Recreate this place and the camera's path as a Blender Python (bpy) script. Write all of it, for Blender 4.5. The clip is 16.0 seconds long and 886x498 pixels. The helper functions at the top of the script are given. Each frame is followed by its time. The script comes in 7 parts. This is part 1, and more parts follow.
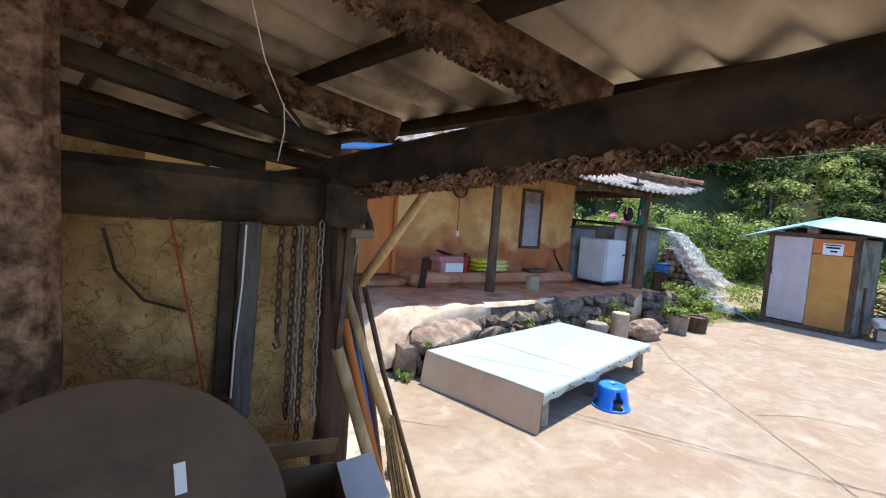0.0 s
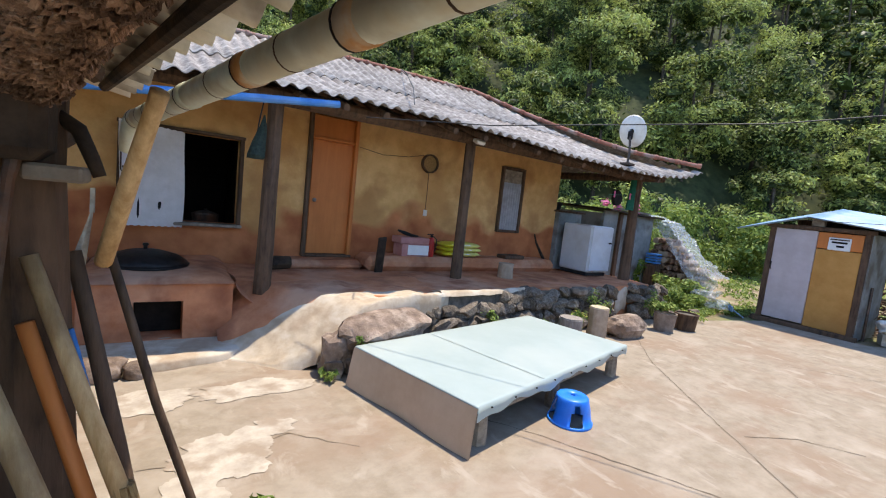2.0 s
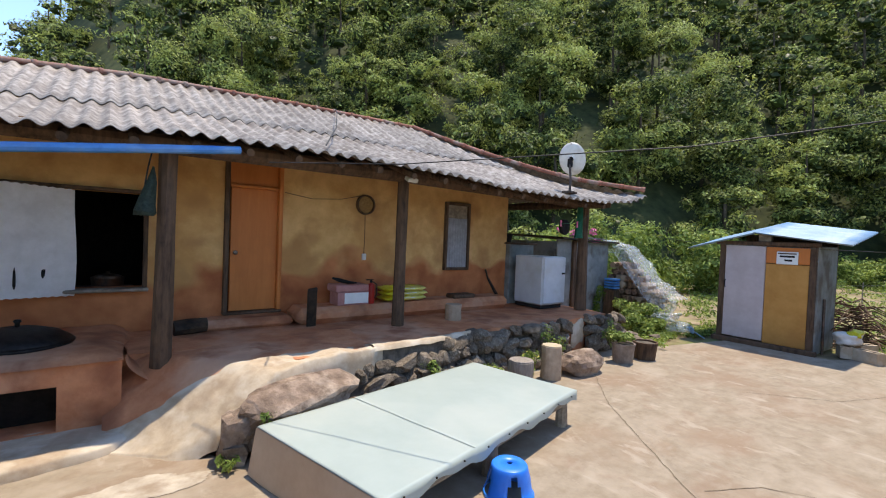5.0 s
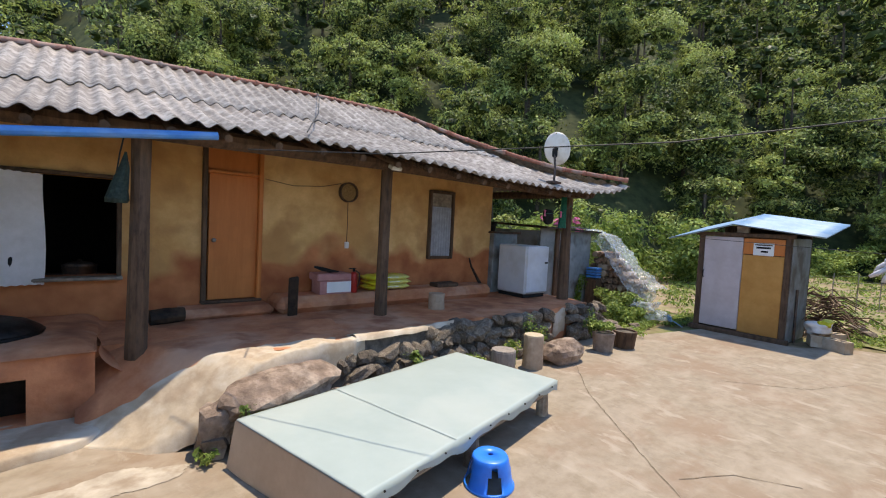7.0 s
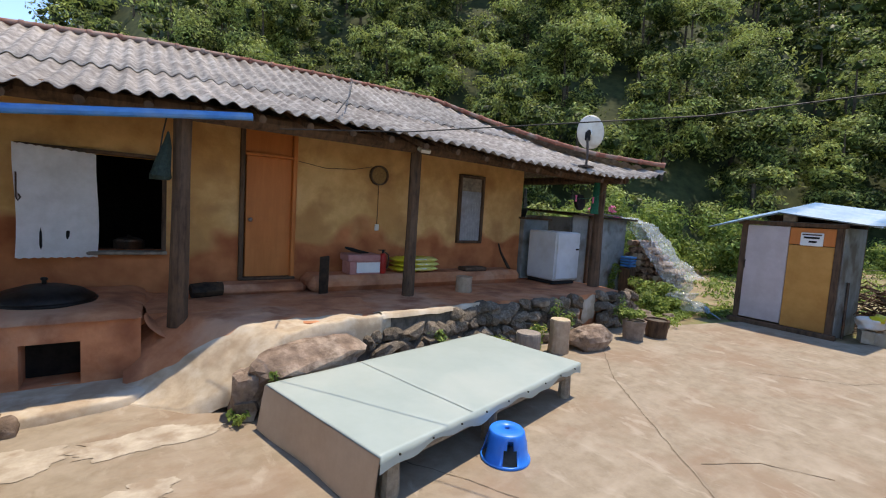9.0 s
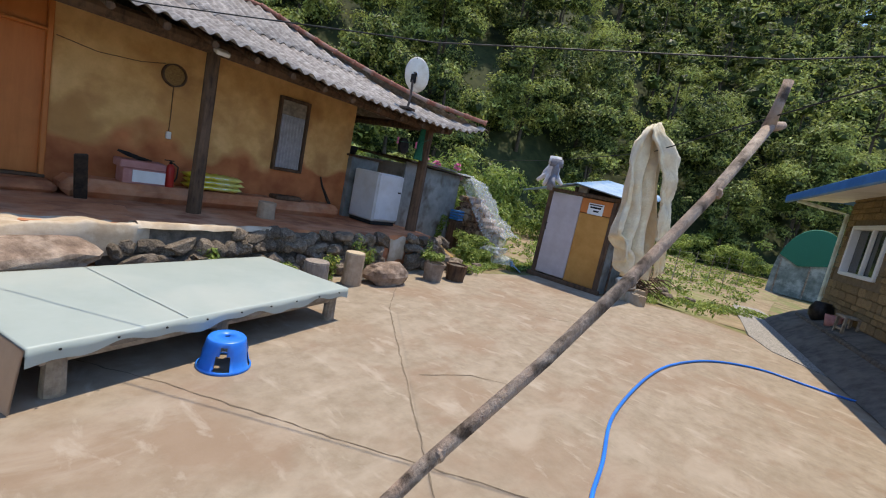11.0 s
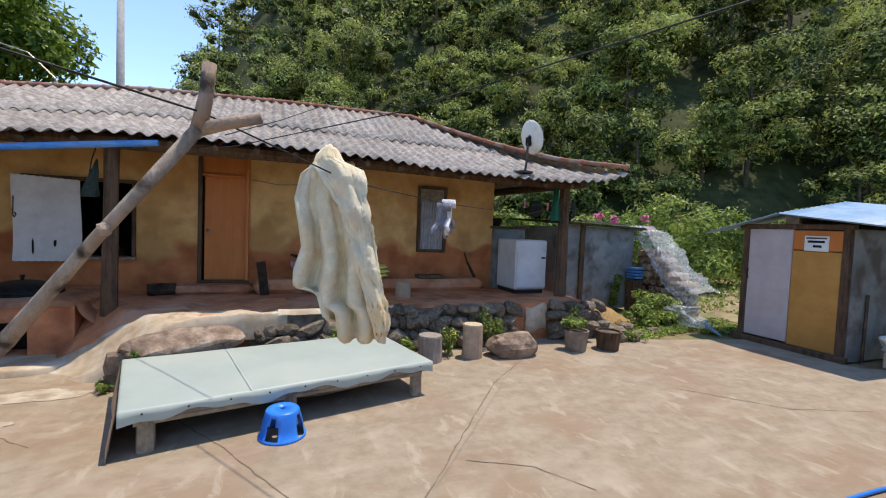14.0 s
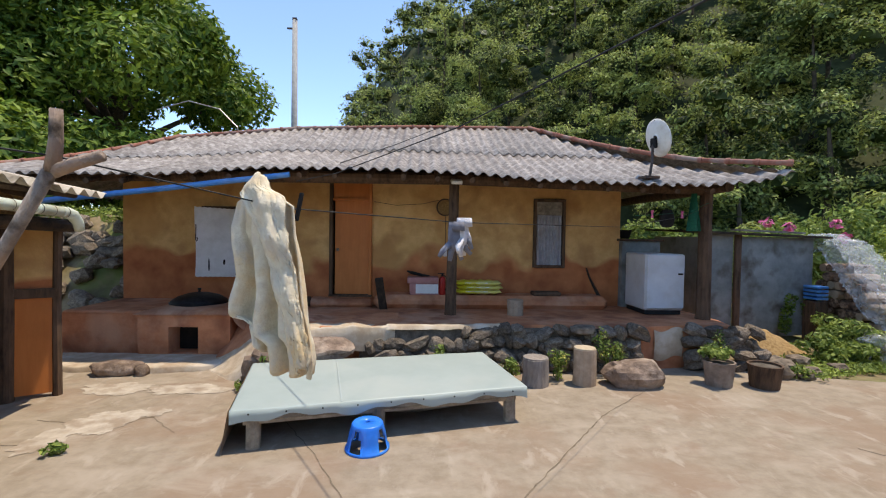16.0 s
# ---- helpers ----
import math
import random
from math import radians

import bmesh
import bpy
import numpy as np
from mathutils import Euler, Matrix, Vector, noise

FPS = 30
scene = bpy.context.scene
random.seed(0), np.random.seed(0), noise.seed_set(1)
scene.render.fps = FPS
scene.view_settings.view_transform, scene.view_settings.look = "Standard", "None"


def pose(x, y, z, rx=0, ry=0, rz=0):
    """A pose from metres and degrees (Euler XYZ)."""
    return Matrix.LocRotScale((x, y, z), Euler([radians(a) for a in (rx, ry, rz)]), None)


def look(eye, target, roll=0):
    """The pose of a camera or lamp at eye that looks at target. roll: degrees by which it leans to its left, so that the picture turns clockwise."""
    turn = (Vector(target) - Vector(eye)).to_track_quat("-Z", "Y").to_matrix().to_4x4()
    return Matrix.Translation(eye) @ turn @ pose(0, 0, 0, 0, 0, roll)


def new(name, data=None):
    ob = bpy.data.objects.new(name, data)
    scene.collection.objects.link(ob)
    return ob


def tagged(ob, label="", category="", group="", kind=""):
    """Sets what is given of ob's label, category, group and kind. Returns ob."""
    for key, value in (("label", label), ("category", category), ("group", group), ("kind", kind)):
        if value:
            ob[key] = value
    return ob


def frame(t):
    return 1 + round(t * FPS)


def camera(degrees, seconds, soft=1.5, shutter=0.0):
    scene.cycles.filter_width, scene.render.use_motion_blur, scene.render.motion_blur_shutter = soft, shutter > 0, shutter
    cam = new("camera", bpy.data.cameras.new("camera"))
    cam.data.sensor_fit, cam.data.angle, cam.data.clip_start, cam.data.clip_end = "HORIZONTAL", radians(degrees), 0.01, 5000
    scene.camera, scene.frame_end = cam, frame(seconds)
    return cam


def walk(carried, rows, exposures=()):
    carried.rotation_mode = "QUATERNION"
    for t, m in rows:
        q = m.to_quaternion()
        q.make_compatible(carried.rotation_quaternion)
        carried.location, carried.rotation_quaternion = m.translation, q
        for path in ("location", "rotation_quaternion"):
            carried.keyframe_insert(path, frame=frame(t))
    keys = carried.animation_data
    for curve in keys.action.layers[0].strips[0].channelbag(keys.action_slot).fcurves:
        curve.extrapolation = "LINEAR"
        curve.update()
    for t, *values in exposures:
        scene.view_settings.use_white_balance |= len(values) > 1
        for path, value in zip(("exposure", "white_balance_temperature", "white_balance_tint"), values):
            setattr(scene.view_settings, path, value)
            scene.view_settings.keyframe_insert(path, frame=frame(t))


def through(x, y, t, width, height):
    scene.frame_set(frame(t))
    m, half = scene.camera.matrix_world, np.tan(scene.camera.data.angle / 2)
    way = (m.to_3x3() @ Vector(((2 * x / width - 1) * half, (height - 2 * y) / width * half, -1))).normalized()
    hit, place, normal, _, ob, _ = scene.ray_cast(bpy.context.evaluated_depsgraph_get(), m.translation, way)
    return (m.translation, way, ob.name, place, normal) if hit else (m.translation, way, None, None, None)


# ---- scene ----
cam = camera(89.9, 16.0, soft=1.1)
PATH = [
    (0, (-0.075, 0.339, 1.557), (1.035, 1.998, 1.421), 4.3),
    (0.5, (0.155, 0.466, 1.55), (1.338, 2.072, 1.403), 5.5),
    (1, (0.381, 0.433, 1.543), (1.54, 2.054, 1.371), 6.5),
    (1.5, (0.545, 0.475, 1.516), (1.677, 2.113, 1.327), 6.9),
    (2, (0.742, 0.638, 1.505), (1.855, 2.288, 1.3), 6.2),
    (2.5, (0.857, 0.697, 1.456), (1.94, 2.363, 1.226), 4.8),
    (3, (1.038, 0.726, 1.473), (2.116, 2.394, 1.233), 3.3),
    (3.5, (1.182, 0.754, 1.565), (2.291, 2.405, 1.354), 1.9),
    (4, (1.259, 0.758, 1.598), (2.393, 2.398, 1.447), 1.3),
    (4.5, (1.308, 0.715, 1.621), (2.458, 2.348, 1.54), 1.6),
    (5, (1.313, 0.702, 1.634), (2.519, 2.297, 1.585), 2.3),
    (5.2, (1.327, 0.711, 1.632), (2.575, 2.273, 1.584), 2.7),
    (7.3, (1.342, 0.729, 1.679), (2.604, 2.277, 1.568), 2.9),
    (7.5, (1.345, 0.732, 1.661), (2.587, 2.295, 1.556), 2.7),
    (8, (1.328, 0.728, 1.678), (2.492, 2.35, 1.556), 2.5),
    (8.2, (1.339, 0.767, 1.656), (2.455, 2.422, 1.527), 2.6),
    (10.3, (1.632, 0.258, 1.525), (3.01, 1.683, 1.261), 9.2),
    (10.5, (1.721, 0.227, 1.498), (3.16, 1.586, 1.211), 10.6),
    (11, (2.047, -0.001, 1.442), (3.601, 1.225, 1.153), 11.7),
    (11.5, (2.273, -0.187, 1.38), (3.89, 0.958, 1.106), 11.4),
    (12, (2.479, -0.395, 1.441), (4.115, 0.732, 1.202), 10.8),
    (12.5, (2.769, -0.455, 1.45), (4.345, 0.76, 1.251), 10.0),
    (13, (2.959, -0.607, 1.43), (4.348, 0.821, 1.256), 8.3),
    (13.5, (3.121, -0.684, 1.479), (4.193, 0.999, 1.341), 4.8),
    (14, (3.295, -0.667, 1.554), (4.025, 1.193, 1.455), 2.3),
    (14.5, (3.412, -0.672, 1.566), (3.906, 1.264, 1.475), 1.2),
    (15, (3.558, -0.719, 1.584), (3.882, 1.253, 1.498), 0.6),
    (15.5, (3.703, -0.737, 1.581), (3.916, 1.251, 1.512), 0.5),
    (16, (3.798, -0.641, 1.593), (3.893, 1.355, 1.538), 0.9),
]
walk(cam, [(t, look(eye, target, roll)) for t, eye, target, roll in PATH], exposures=[(t, e, k, 10) for t, e, k in ((0.0, 2.22, 6850), (1.0, 2.07, 6950), (2.0, 1.89, 7100), (3.5, 1.72, 7300), (5.0, 1.71, 7500), (8.0, 1.60, 7600), (10.5, 1.44, 7450), (12.5, 1.50, 7450), (16.0, 1.42, 7600))])

# world, sun and exposure
world = bpy.data.worlds.new("world")
scene.world = world
world.use_nodes = True
wn = world.node_tree.nodes
sky = wn.new("ShaderNodeTexSky")
sky.sky_type = "NISHITA"
sky.sun_disc = False
SUN = Vector((0.25, 0.05, 0.95)).normalized()
sky.sun_elevation = math.asin(SUN.z)
sky.sun_rotation = math.atan2(SUN.x, SUN.y)
sky.altitude = 400
sky.air_density, sky.dust_density, sky.ozone_density = 0.75, 0.0, 5.0
world.node_tree.links.new(sky.outputs[0], wn["Background"].inputs[0])
wn["Background"].inputs[1].default_value = 0.15
sun = new("sun", bpy.data.lights.new("sun", "SUN"))
sun.data.energy, sun.data.angle, sun.data.color = 1.75, radians(0.6), (1.0, 0.95, 0.87)
sun.matrix_world = look(SUN * 40, (0, 0, 0))


# ---------- materials ----------
def surf(name, a, b, scale=8.0, rough=0.8, bump=0.3, stain=None, stain_scale=1.2, stain_amount=0.5, metal=0.0, stretch=(1, 1, 1), vary=0.0, island=0.0, dist=0.01, spec=0.3, blotch=None, blotch_scale=4.0):
    """Two-tone grain between a and b, larger stains, fine relief; vary: per object, island: per loose piece."""
    m = bpy.data.materials.new(name)
    m.use_nodes = True
    t, n = m.node_tree, m.node_tree.nodes
    ln = t.links.new
    p = n["Principled BSDF"]
    co = n.new("ShaderNodeTexCoord")
    mp = n.new("ShaderNodeMapping")
    mp.inputs["Scale"].default_value = stretch
    ln(co.outputs["Object"], mp.inputs["Vector"])
    n1 = n.new("ShaderNodeTexNoise")
    n1.inputs["Scale"].default_value, n1.inputs["Detail"].default_value, n1.inputs["Roughness"].default_value = scale, 6, 0.65
    ln(mp.outputs[0], n1.inputs["Vector"])
    ramp = n.new("ShaderNodeValToRGB")
    ramp.color_ramp.elements[0].position, ramp.color_ramp.elements[1].position = 0.34, 0.66
    ramp.color_ramp.elements[0].color, ramp.color_ramp.elements[1].color = (*a, 1), (*b, 1)
    ln(n1.outputs["Fac"], ramp.inputs["Fac"])
    out = ramp.outputs["Color"]
    if stain:
        n2 = n.new("ShaderNodeTexNoise")
        n2.inputs["Scale"].default_value, n2.inputs["Detail"].default_value = stain_scale, 5
        n2.inputs["Roughness"].default_value = 0.6
        ln(co.outputs["Object"], n2.inputs["Vector"])
        r2 = n.new("ShaderNodeValToRGB")
        r2.color_ramp.elements[0].position, r2.color_ramp.elements[1].position = 0.48, 0.62
        r2.color_ramp.elements[1].color = (stain_amount,) * 3 + (1,)
        ln(n2.outputs["Fac"], r2.inputs["Fac"])
        mx = n.new("ShaderNodeMix")
        mx.data_type = "RGBA"
        ln(r2.outputs["Color"], mx.inputs["Factor"])
        ln(out, mx.inputs["A"])
        mx.inputs["B"].default_value = (*stain, 1)
        out = mx.outputs["Result"]
    if blotch:
        n4 = n.new("ShaderNodeTexNoise")
        n4.inputs["Scale"].default_value, n4.inputs["Detail"].default_value, n4.inputs["Distortion"].default_value = blotch_scale, 9, 0.15
        ln(co.outputs["Object"], n4.inputs["Vector"])
        r4 = n.new("ShaderNodeValToRGB")
        r4.color_ramp.elements[0].position, r4.color_ramp.elements[1].position = 0.50, 0.68
        ln(n4.outputs["Fac"], r4.inputs["Fac"])
        m4 = n.new("ShaderNodeMix")
        m4.data_type = "RGBA"
        ln(r4.outputs["Color"], m4.inputs["Factor"])
        ln(out, m4.inputs["A"])
        m4.inputs["B"].default_value = (*blotch, 1)
        out = m4.outputs["Result"]
    if vary or island:
        hs = n.new("ShaderNodeHueSaturation")
        mr = n.new("ShaderNodeMapRange")
        amount = vary or island
        mr.inputs["To Min"].default_value, mr.inputs["To Max"].default_value = 1 - amount, 1 + amount
        if vary:
            ln(n.new("ShaderNodeObjectInfo").outputs["Random"], mr.inputs["Value"])
        else:
            ln(n.new("ShaderNodeNewGeometry").outputs["Random Per Island"], mr.inputs["Value"])
        ln(mr.outputs[0], hs.inputs["Value"])
        ln(out, hs.inputs["Color"])
        out = hs.outputs["Color"]
    ln(out, p.inputs["Base Color"])
    p.inputs["Roughness"].default_value, p.inputs["Metallic"].default_value = rough, metal
    p.inputs["Specular IOR Level"].default_value = spec
    if bump:
        bp = n.new("ShaderNodeBump")
        bp.inputs["Strength"].default_value, bp.inputs["Distance"].default_value = bump, dist
        ln(n1.outputs["Fac"], bp.inputs["Height"])
        ln(bp.outputs[0], p.inputs["Normal"])
    return m


def leafy(name, a, b, scale=0.35, through=0.35):
    """Foliage: tone from clump to clump and leaf to leaf, some light passing through."""
    m = bpy.data.materials.new(name)
    m.use_nodes = True
    t, n = m.node_tree, m.node_tree.nodes
    ln = t.links.new
    p = n["Principled BSDF"]
    co = n.new("ShaderNodeTexCoord")
    nz = n.new("ShaderNodeTexNoise")
    nz.inputs["Scale"].default_value, nz.inputs["Detail"].default_value = scale, 3
    ln(co.outputs["Object"], nz.inputs["Vector"])
    g = n.new("ShaderNodeNewGeometry")
    ad = n.new("ShaderNodeMath")
    ad.operation = "MULTIPLY_ADD"
    ad.inputs[1].default_value, ad.inputs[2].default_value = 0.45, -0.22
    ln(g.outputs["Random Per Island"], ad.inputs[0])
    ad2 = n.new("ShaderNodeMath")
    ln(ad.outputs[0], ad2.inputs[0])
    ln(nz.outputs["Fac"], ad2.inputs[1])
    r = n.new("ShaderNodeValToRGB")
    r.color_ramp.elements[0].position, r.color_ramp.elements[1].position = 0.32, 0.72
    r.color_ramp.elements[0].color, r.color_ramp.elements[1].color = (*a, 1), (*b, 1)
    ln(ad2.outputs[0], r.inputs["Fac"])
    ln(r.outputs["Color"], p.inputs["Base Color"])
    p.inputs["Roughness"].default_value, p.inputs["Specular IOR Level"].default_value = 0.55, 0.3
    tr = n.new("ShaderNodeBsdfTranslucent")
    ln(r.outputs["Color"], tr.inputs["Color"])
    mx = n.new("ShaderNodeMixShader")
    mx.inputs[0].default_value = through
    ln(p.outputs[0], mx.inputs[1])
    ln(tr.outputs[0], mx.inputs[2])
    ln(mx.outputs[0], n["Material Output"].inputs["Surface"])
    return m


def mud_wall_material():
    """Tan earth plaster above, reddish earth wash below with a wavering border and patches."""
    m = surf("mud_plaster", (0.62, 0.345, 0.125), (0.78, 0.475, 0.20), 4, 0.92, 0.6, (0.56, 0.27, 0.085), 1.3, 0.6, dist=0.02, blotch=(0.48, 0.24, 0.085), blotch_scale=2.2)
    t, n = m.node_tree, m.node_tree.nodes
    ln = t.links.new
    p = n["Principled BSDF"]
    src = p.inputs["Base Color"].links[0].from_socket
    co = n.new("ShaderNodeTexCoord")
    sp = n.new("ShaderNodeSeparateXYZ")
    ln(co.outputs["Object"], sp.inputs[0])
    nz = n.new("ShaderNodeTexNoise")
    nz.inputs["Scale"].default_value, nz.inputs["Detail"].default_value = 1.1, 2
    ln(co.outputs["Object"], nz.inputs["Vector"])
    ma = n.new("ShaderNodeMath")
    ma.operation = "MULTIPLY_ADD"
    ma.inputs[1].default_value = 1.3
    ln(nz.outputs["Fac"], ma.inputs[0])
    ln(sp.outputs["Z"], ma.inputs[2])
    r = n.new("ShaderNodeValToRGB")
    r.color_ramp.elements[0].position, r.color_ramp.elements[1].position = 0.70, 0.74
    r.color_ramp.elements[0].color, r.color_ramp.elements[1].color = (1, 1, 1, 1), (0, 0, 0, 1)
    dv = n.new("ShaderNodeMath")
    dv.operation = "MULTIPLY"
    dv.inputs[1].default_value = 0.385
    ln(ma.outputs[0], dv.inputs[0])
    ln(dv.outputs[0], r.inputs["Fac"])
    mx = n.new("ShaderNodeMix")
    mx.data_type = "RGBA"
    ln(r.outputs["Color"], mx.inputs["Factor"])
    ln(src, mx.inputs["A"])
    n3 = n.new("ShaderNodeTexNoise")
    n3.inputs["Scale"].default_value, n3.inputs["Detail"].default_value = 3.0, 5
    ln(co.outputs["Object"], n3.inputs["Vector"])
    r3 = n.new("ShaderNodeValToRGB")
    r3.color_ramp.elements[0].position, r3.color_ramp.elements[1].position = 0.35, 0.68
    r3.color_ramp.elements[0].color, r3.color_ramp.elements[1].color = (0.35, 0.105, 0.038, 1), (0.60, 0.22, 0.085, 1)
    ln(n3.outputs["Fac"], r3.inputs["Fac"])
    ln(r3.outputs["Color"], mx.inputs["B"])
    ln(mx.outputs["Result"], p.inputs["Base Color"])
    return m


def yard_material():
    """Worn trowelled concrete: pale scuffs, rusty patches and dark specks with crisp, ragged borders."""
    m = surf("yard_concrete", (0.24, 0.19, 0.135), (0.325, 0.264, 0.197), 7.0, 0.85, 0.45, (0.255, 0.175, 0.118), 0.75, 0.75, dist=0.004)
    t, n = m.node_tree, m.node_tree.nodes
    ln = t.links.new
    p = n["Principled BSDF"]
    co = n.new("ShaderNodeTexCoord")
    out = p.inputs["Base Color"].links[0].from_socket
    for scale, stretch, lo, hi, colour, amount in ((1.7, (1.0, 1.9, 1), 0.50, 0.66, (0.375, 0.31, 0.24), 0.6), (3.4, (1.8, 0.8, 1), 0.57, 0.66, (0.40, 0.335, 0.265), 0.6), (2.3, (1, 1.3, 1), 0.56, 0.72, (0.235, 0.155, 0.105), 0.6), (26, (1, 1, 1), 0.70, 0.74, (0.13, 0.10, 0.075), 0.6)):
        mp = n.new("ShaderNodeMapping")
        mp.inputs["Scale"].default_value = stretch
        mp.inputs["Location"].default_value = (scale * 3, scale, 0)
        ln(co.outputs["Object"], mp.inputs["Vector"])
        nz = n.new("ShaderNodeTexNoise")
        nz.inputs["Scale"].default_value, nz.inputs["Detail"].default_value, nz.inputs["Roughness"].default_value, nz.inputs["Distortion"].default_value = scale, 9, 0.6, 0.4
        ln(mp.outputs[0], nz.inputs["Vector"])
        r = n.new("ShaderNodeValToRGB")
        r.color_ramp.elements[0].position, r.color_ramp.elements[1].position = lo, hi
        r.color_ramp.elements[1].color = (amount,) * 3 + (1,)
        ln(nz.outputs["Fac"], r.inputs["Fac"])
        mx = n.new("ShaderNodeMix")
        mx.data_type = "RGBA"
        ln(r.outputs["Color"], mx.inputs["Factor"])
        ln(out, mx.inputs["A"])
        mx.inputs["B"].default_value = (*colour, 1)
        out = mx.outputs["Result"]
    ln(out, p.inputs["Base Color"])
    return m


MUD = mud_wall_material()
RED_MUD = surf("red_earth", (0.43, 0.15, 0.065), (0.62, 0.27, 0.135), 3.5, 0.9, 0.6, (0.58, 0.36, 0.24), 1.0, 0.6, dist=0.02, blotch=(0.30, 0.11, 0.055), blotch_scale=2.6)
PALE_CONCRETE = surf("pale_concrete", (0.40, 0.305, 0.21), (0.54, 0.435, 0.32), 6, 0.9, 0.5, (0.30, 0.205, 0.135), 2.6, 0.55, dist=0.012, blotch=(0.58, 0.50, 0.40), blotch_scale=4)
JOINT = surf("joint_dirt", (0.13, 0.10, 0.07), (0.22, 0.17, 0.12), 20, 0.95, 0.3)
EARTH = surf("earth_and_grass", (0.13, 0.11, 0.05), (0.30, 0.22, 0.13), 3.2, 0.95, 0.5, (0.13, 0.18, 0.045), 0.7, 0.8)
GRAVEL = surf("grey_gravel", (0.14, 0.13, 0.12), (0.42, 0.39, 0.35), 45, 0.9, 0.8)
WOODS_FLOOR = surf("shaded_woodland_floor", (0.02, 0.03, 0.01), (0.06, 0.07, 0.025), 1.5, 0.95, 0.4)
OLD_WOOD = surf("old_dark_wood", (0.042, 0.025, 0.016), (0.145, 0.085, 0.05), 7, 0.85, 0.6, (0.16, 0.095, 0.06), 2.5, 0.5, stretch=(3, 3, 0.5))
SMOKED_WOOD = surf("smoke_blackened_wood", (0.012, 0.009, 0.007), (0.06, 0.038, 0.024), 9, 0.8, 0.8, (0.15, 0.09, 0.05), 3.5, 0.5)
BARK = surf("flaking_bark", (0.09, 0.045, 0.025), (0.50, 0.31, 0.20), 26, 0.95, 1.0, (0.05, 0.028, 0.018), 9, 0.75, dist=0.03)
PROP_WOOD = surf("knotty_brown_grey_wood", (0.19, 0.145, 0.115), (0.42, 0.34, 0.275), 22, 0.85, 0.9, (0.42, 0.28, 0.20), 9, 0.6, stretch=(1.5, 1.5, 0.6), dist=0.012, blotch=(0.06, 0.042, 0.03), blotch_scale=26)
GREY_WOOD = surf("weathered_grey_wood", (0.20, 0.16, 0.12), (0.36, 0.30, 0.23), 14, 0.85, 0.5, (0.13, 0.10, 0.08), 4, 0.6, vary=0.12)
PALE_WOOD = surf("pale_handle_wood", (0.46, 0.28, 0.12), (0.66, 0.45, 0.23), 12, 0.7, 0.3, (0.2, 0.11, 0.05), 5, 0.5, stretch=(4, 4, 0.6), vary=0.15)
DOOR_WOOD = surf("orange_brown_door_board", (0.54, 0.165, 0.038), (0.62, 0.205, 0.052), 4, 0.55, 0.12, (0.42, 0.13, 0.03), 1.2, 0.5, stretch=(3, 3, 0.4))
ORANGE_BOARD = surf("ochre_board", (0.47, 0.22, 0.05), (0.56, 0.28, 0.075), 5, 0.6, 0.15, (0.38, 0.16, 0.04), 1.5, 0.4)
WHITE_BOARD = surf("off_white_board", (0.72, 0.68, 0.63), (0.82, 0.78, 0.74), 9, 0.6, 0.15, (0.5, 0.44, 0.38), 2.5, 0.35)
PINKISH_BOARD = surf("pale_lilac_board", (0.50, 0.42, 0.41), (0.57, 0.49, 0.48), 6, 0.6, 0.12, (0.42, 0.34, 0.31), 2, 0.4)
SLATE = surf("grey_cement_slate", (0.165, 0.142, 0.128), (0.35, 0.315, 0.288), 16, 0.92, 0.6, (0.15, 0.125, 0.11), 3.4, 0.6, vary=0.13, stretch=(1.6, 0.5, 1), blotch=(0.39, 0.355, 0.325), blotch_scale=9)
SLATE_UNDER = surf("old_slate_underside", (0.52, 0.44, 0.33), (0.72, 0.63, 0.50), 6, 0.92, 0.4, (0.10, 0.075, 0.05), 1.6, 0.85, vary=0.12)
RIDGE_RED = surf("faded_red_ridge_cap", (0.22, 0.075, 0.05), (0.38, 0.17, 0.12), 8, 0.85, 0.4, (0.35, 0.3, 0.26), 3, 0.7, vary=0.15)
STONE = surf("field_stone", (0.07, 0.055, 0.042), (0.25, 0.195, 0.145), 9, 0.9, 0.9, (0.38, 0.31, 0.235), 3, 0.45, vary=0.35, dist=0.02)
ROCK = surf("brown_boulder", (0.11, 0.075, 0.055), (0.28, 0.20, 0.15), 8, 0.9, 0.9, (0.47, 0.38, 0.30), 2, 0.6, vary=0.15, dist=0.03)
MORTAR = surf("dark_earth_mortar", (0.06, 0.05, 0.04), (0.16, 0.13, 0.10), 12, 0.95, 0.7)
MINT_VINYL = surf("pale_mint_vinyl_cloth", (0.32, 0.375, 0.352), (0.365, 0.42, 0.395), 2.2, 0.45, 0.12, (0.42, 0.45, 0.41), 0.9, 0.5, spec=0.4)
BEIGE_SHEET = surf("beige_floor_sheet", (0.50, 0.36, 0.25), (0.57, 0.42, 0.30), 5, 0.6, 0.12, (0.43, 0.29, 0.19), 2, 0.4)
BLUE_PLASTIC = surf("bright_blue_plastic", (0.008, 0.16, 0.70), (0.014, 0.22, 0.80), 5, 0.35, 0.05, (0.02, 0.13, 0.5), 6, 0.4, spec=0.5)
BLUE_PIPE = surf("faded_blue_metal", (0.035, 0.17, 0.45), (0.07, 0.26, 0.58), 6, 0.5, 0.1, (0.20, 0.34, 0.52), 2, 0.5)
BLUE_SHEET = surf("pale_blue_painted_sheet", (0.15, 0.28, 0.44), (0.23, 0.37, 0.52), 5, 0.5, 0.15, (0.34, 0.43, 0.5), 1.6, 0.6)
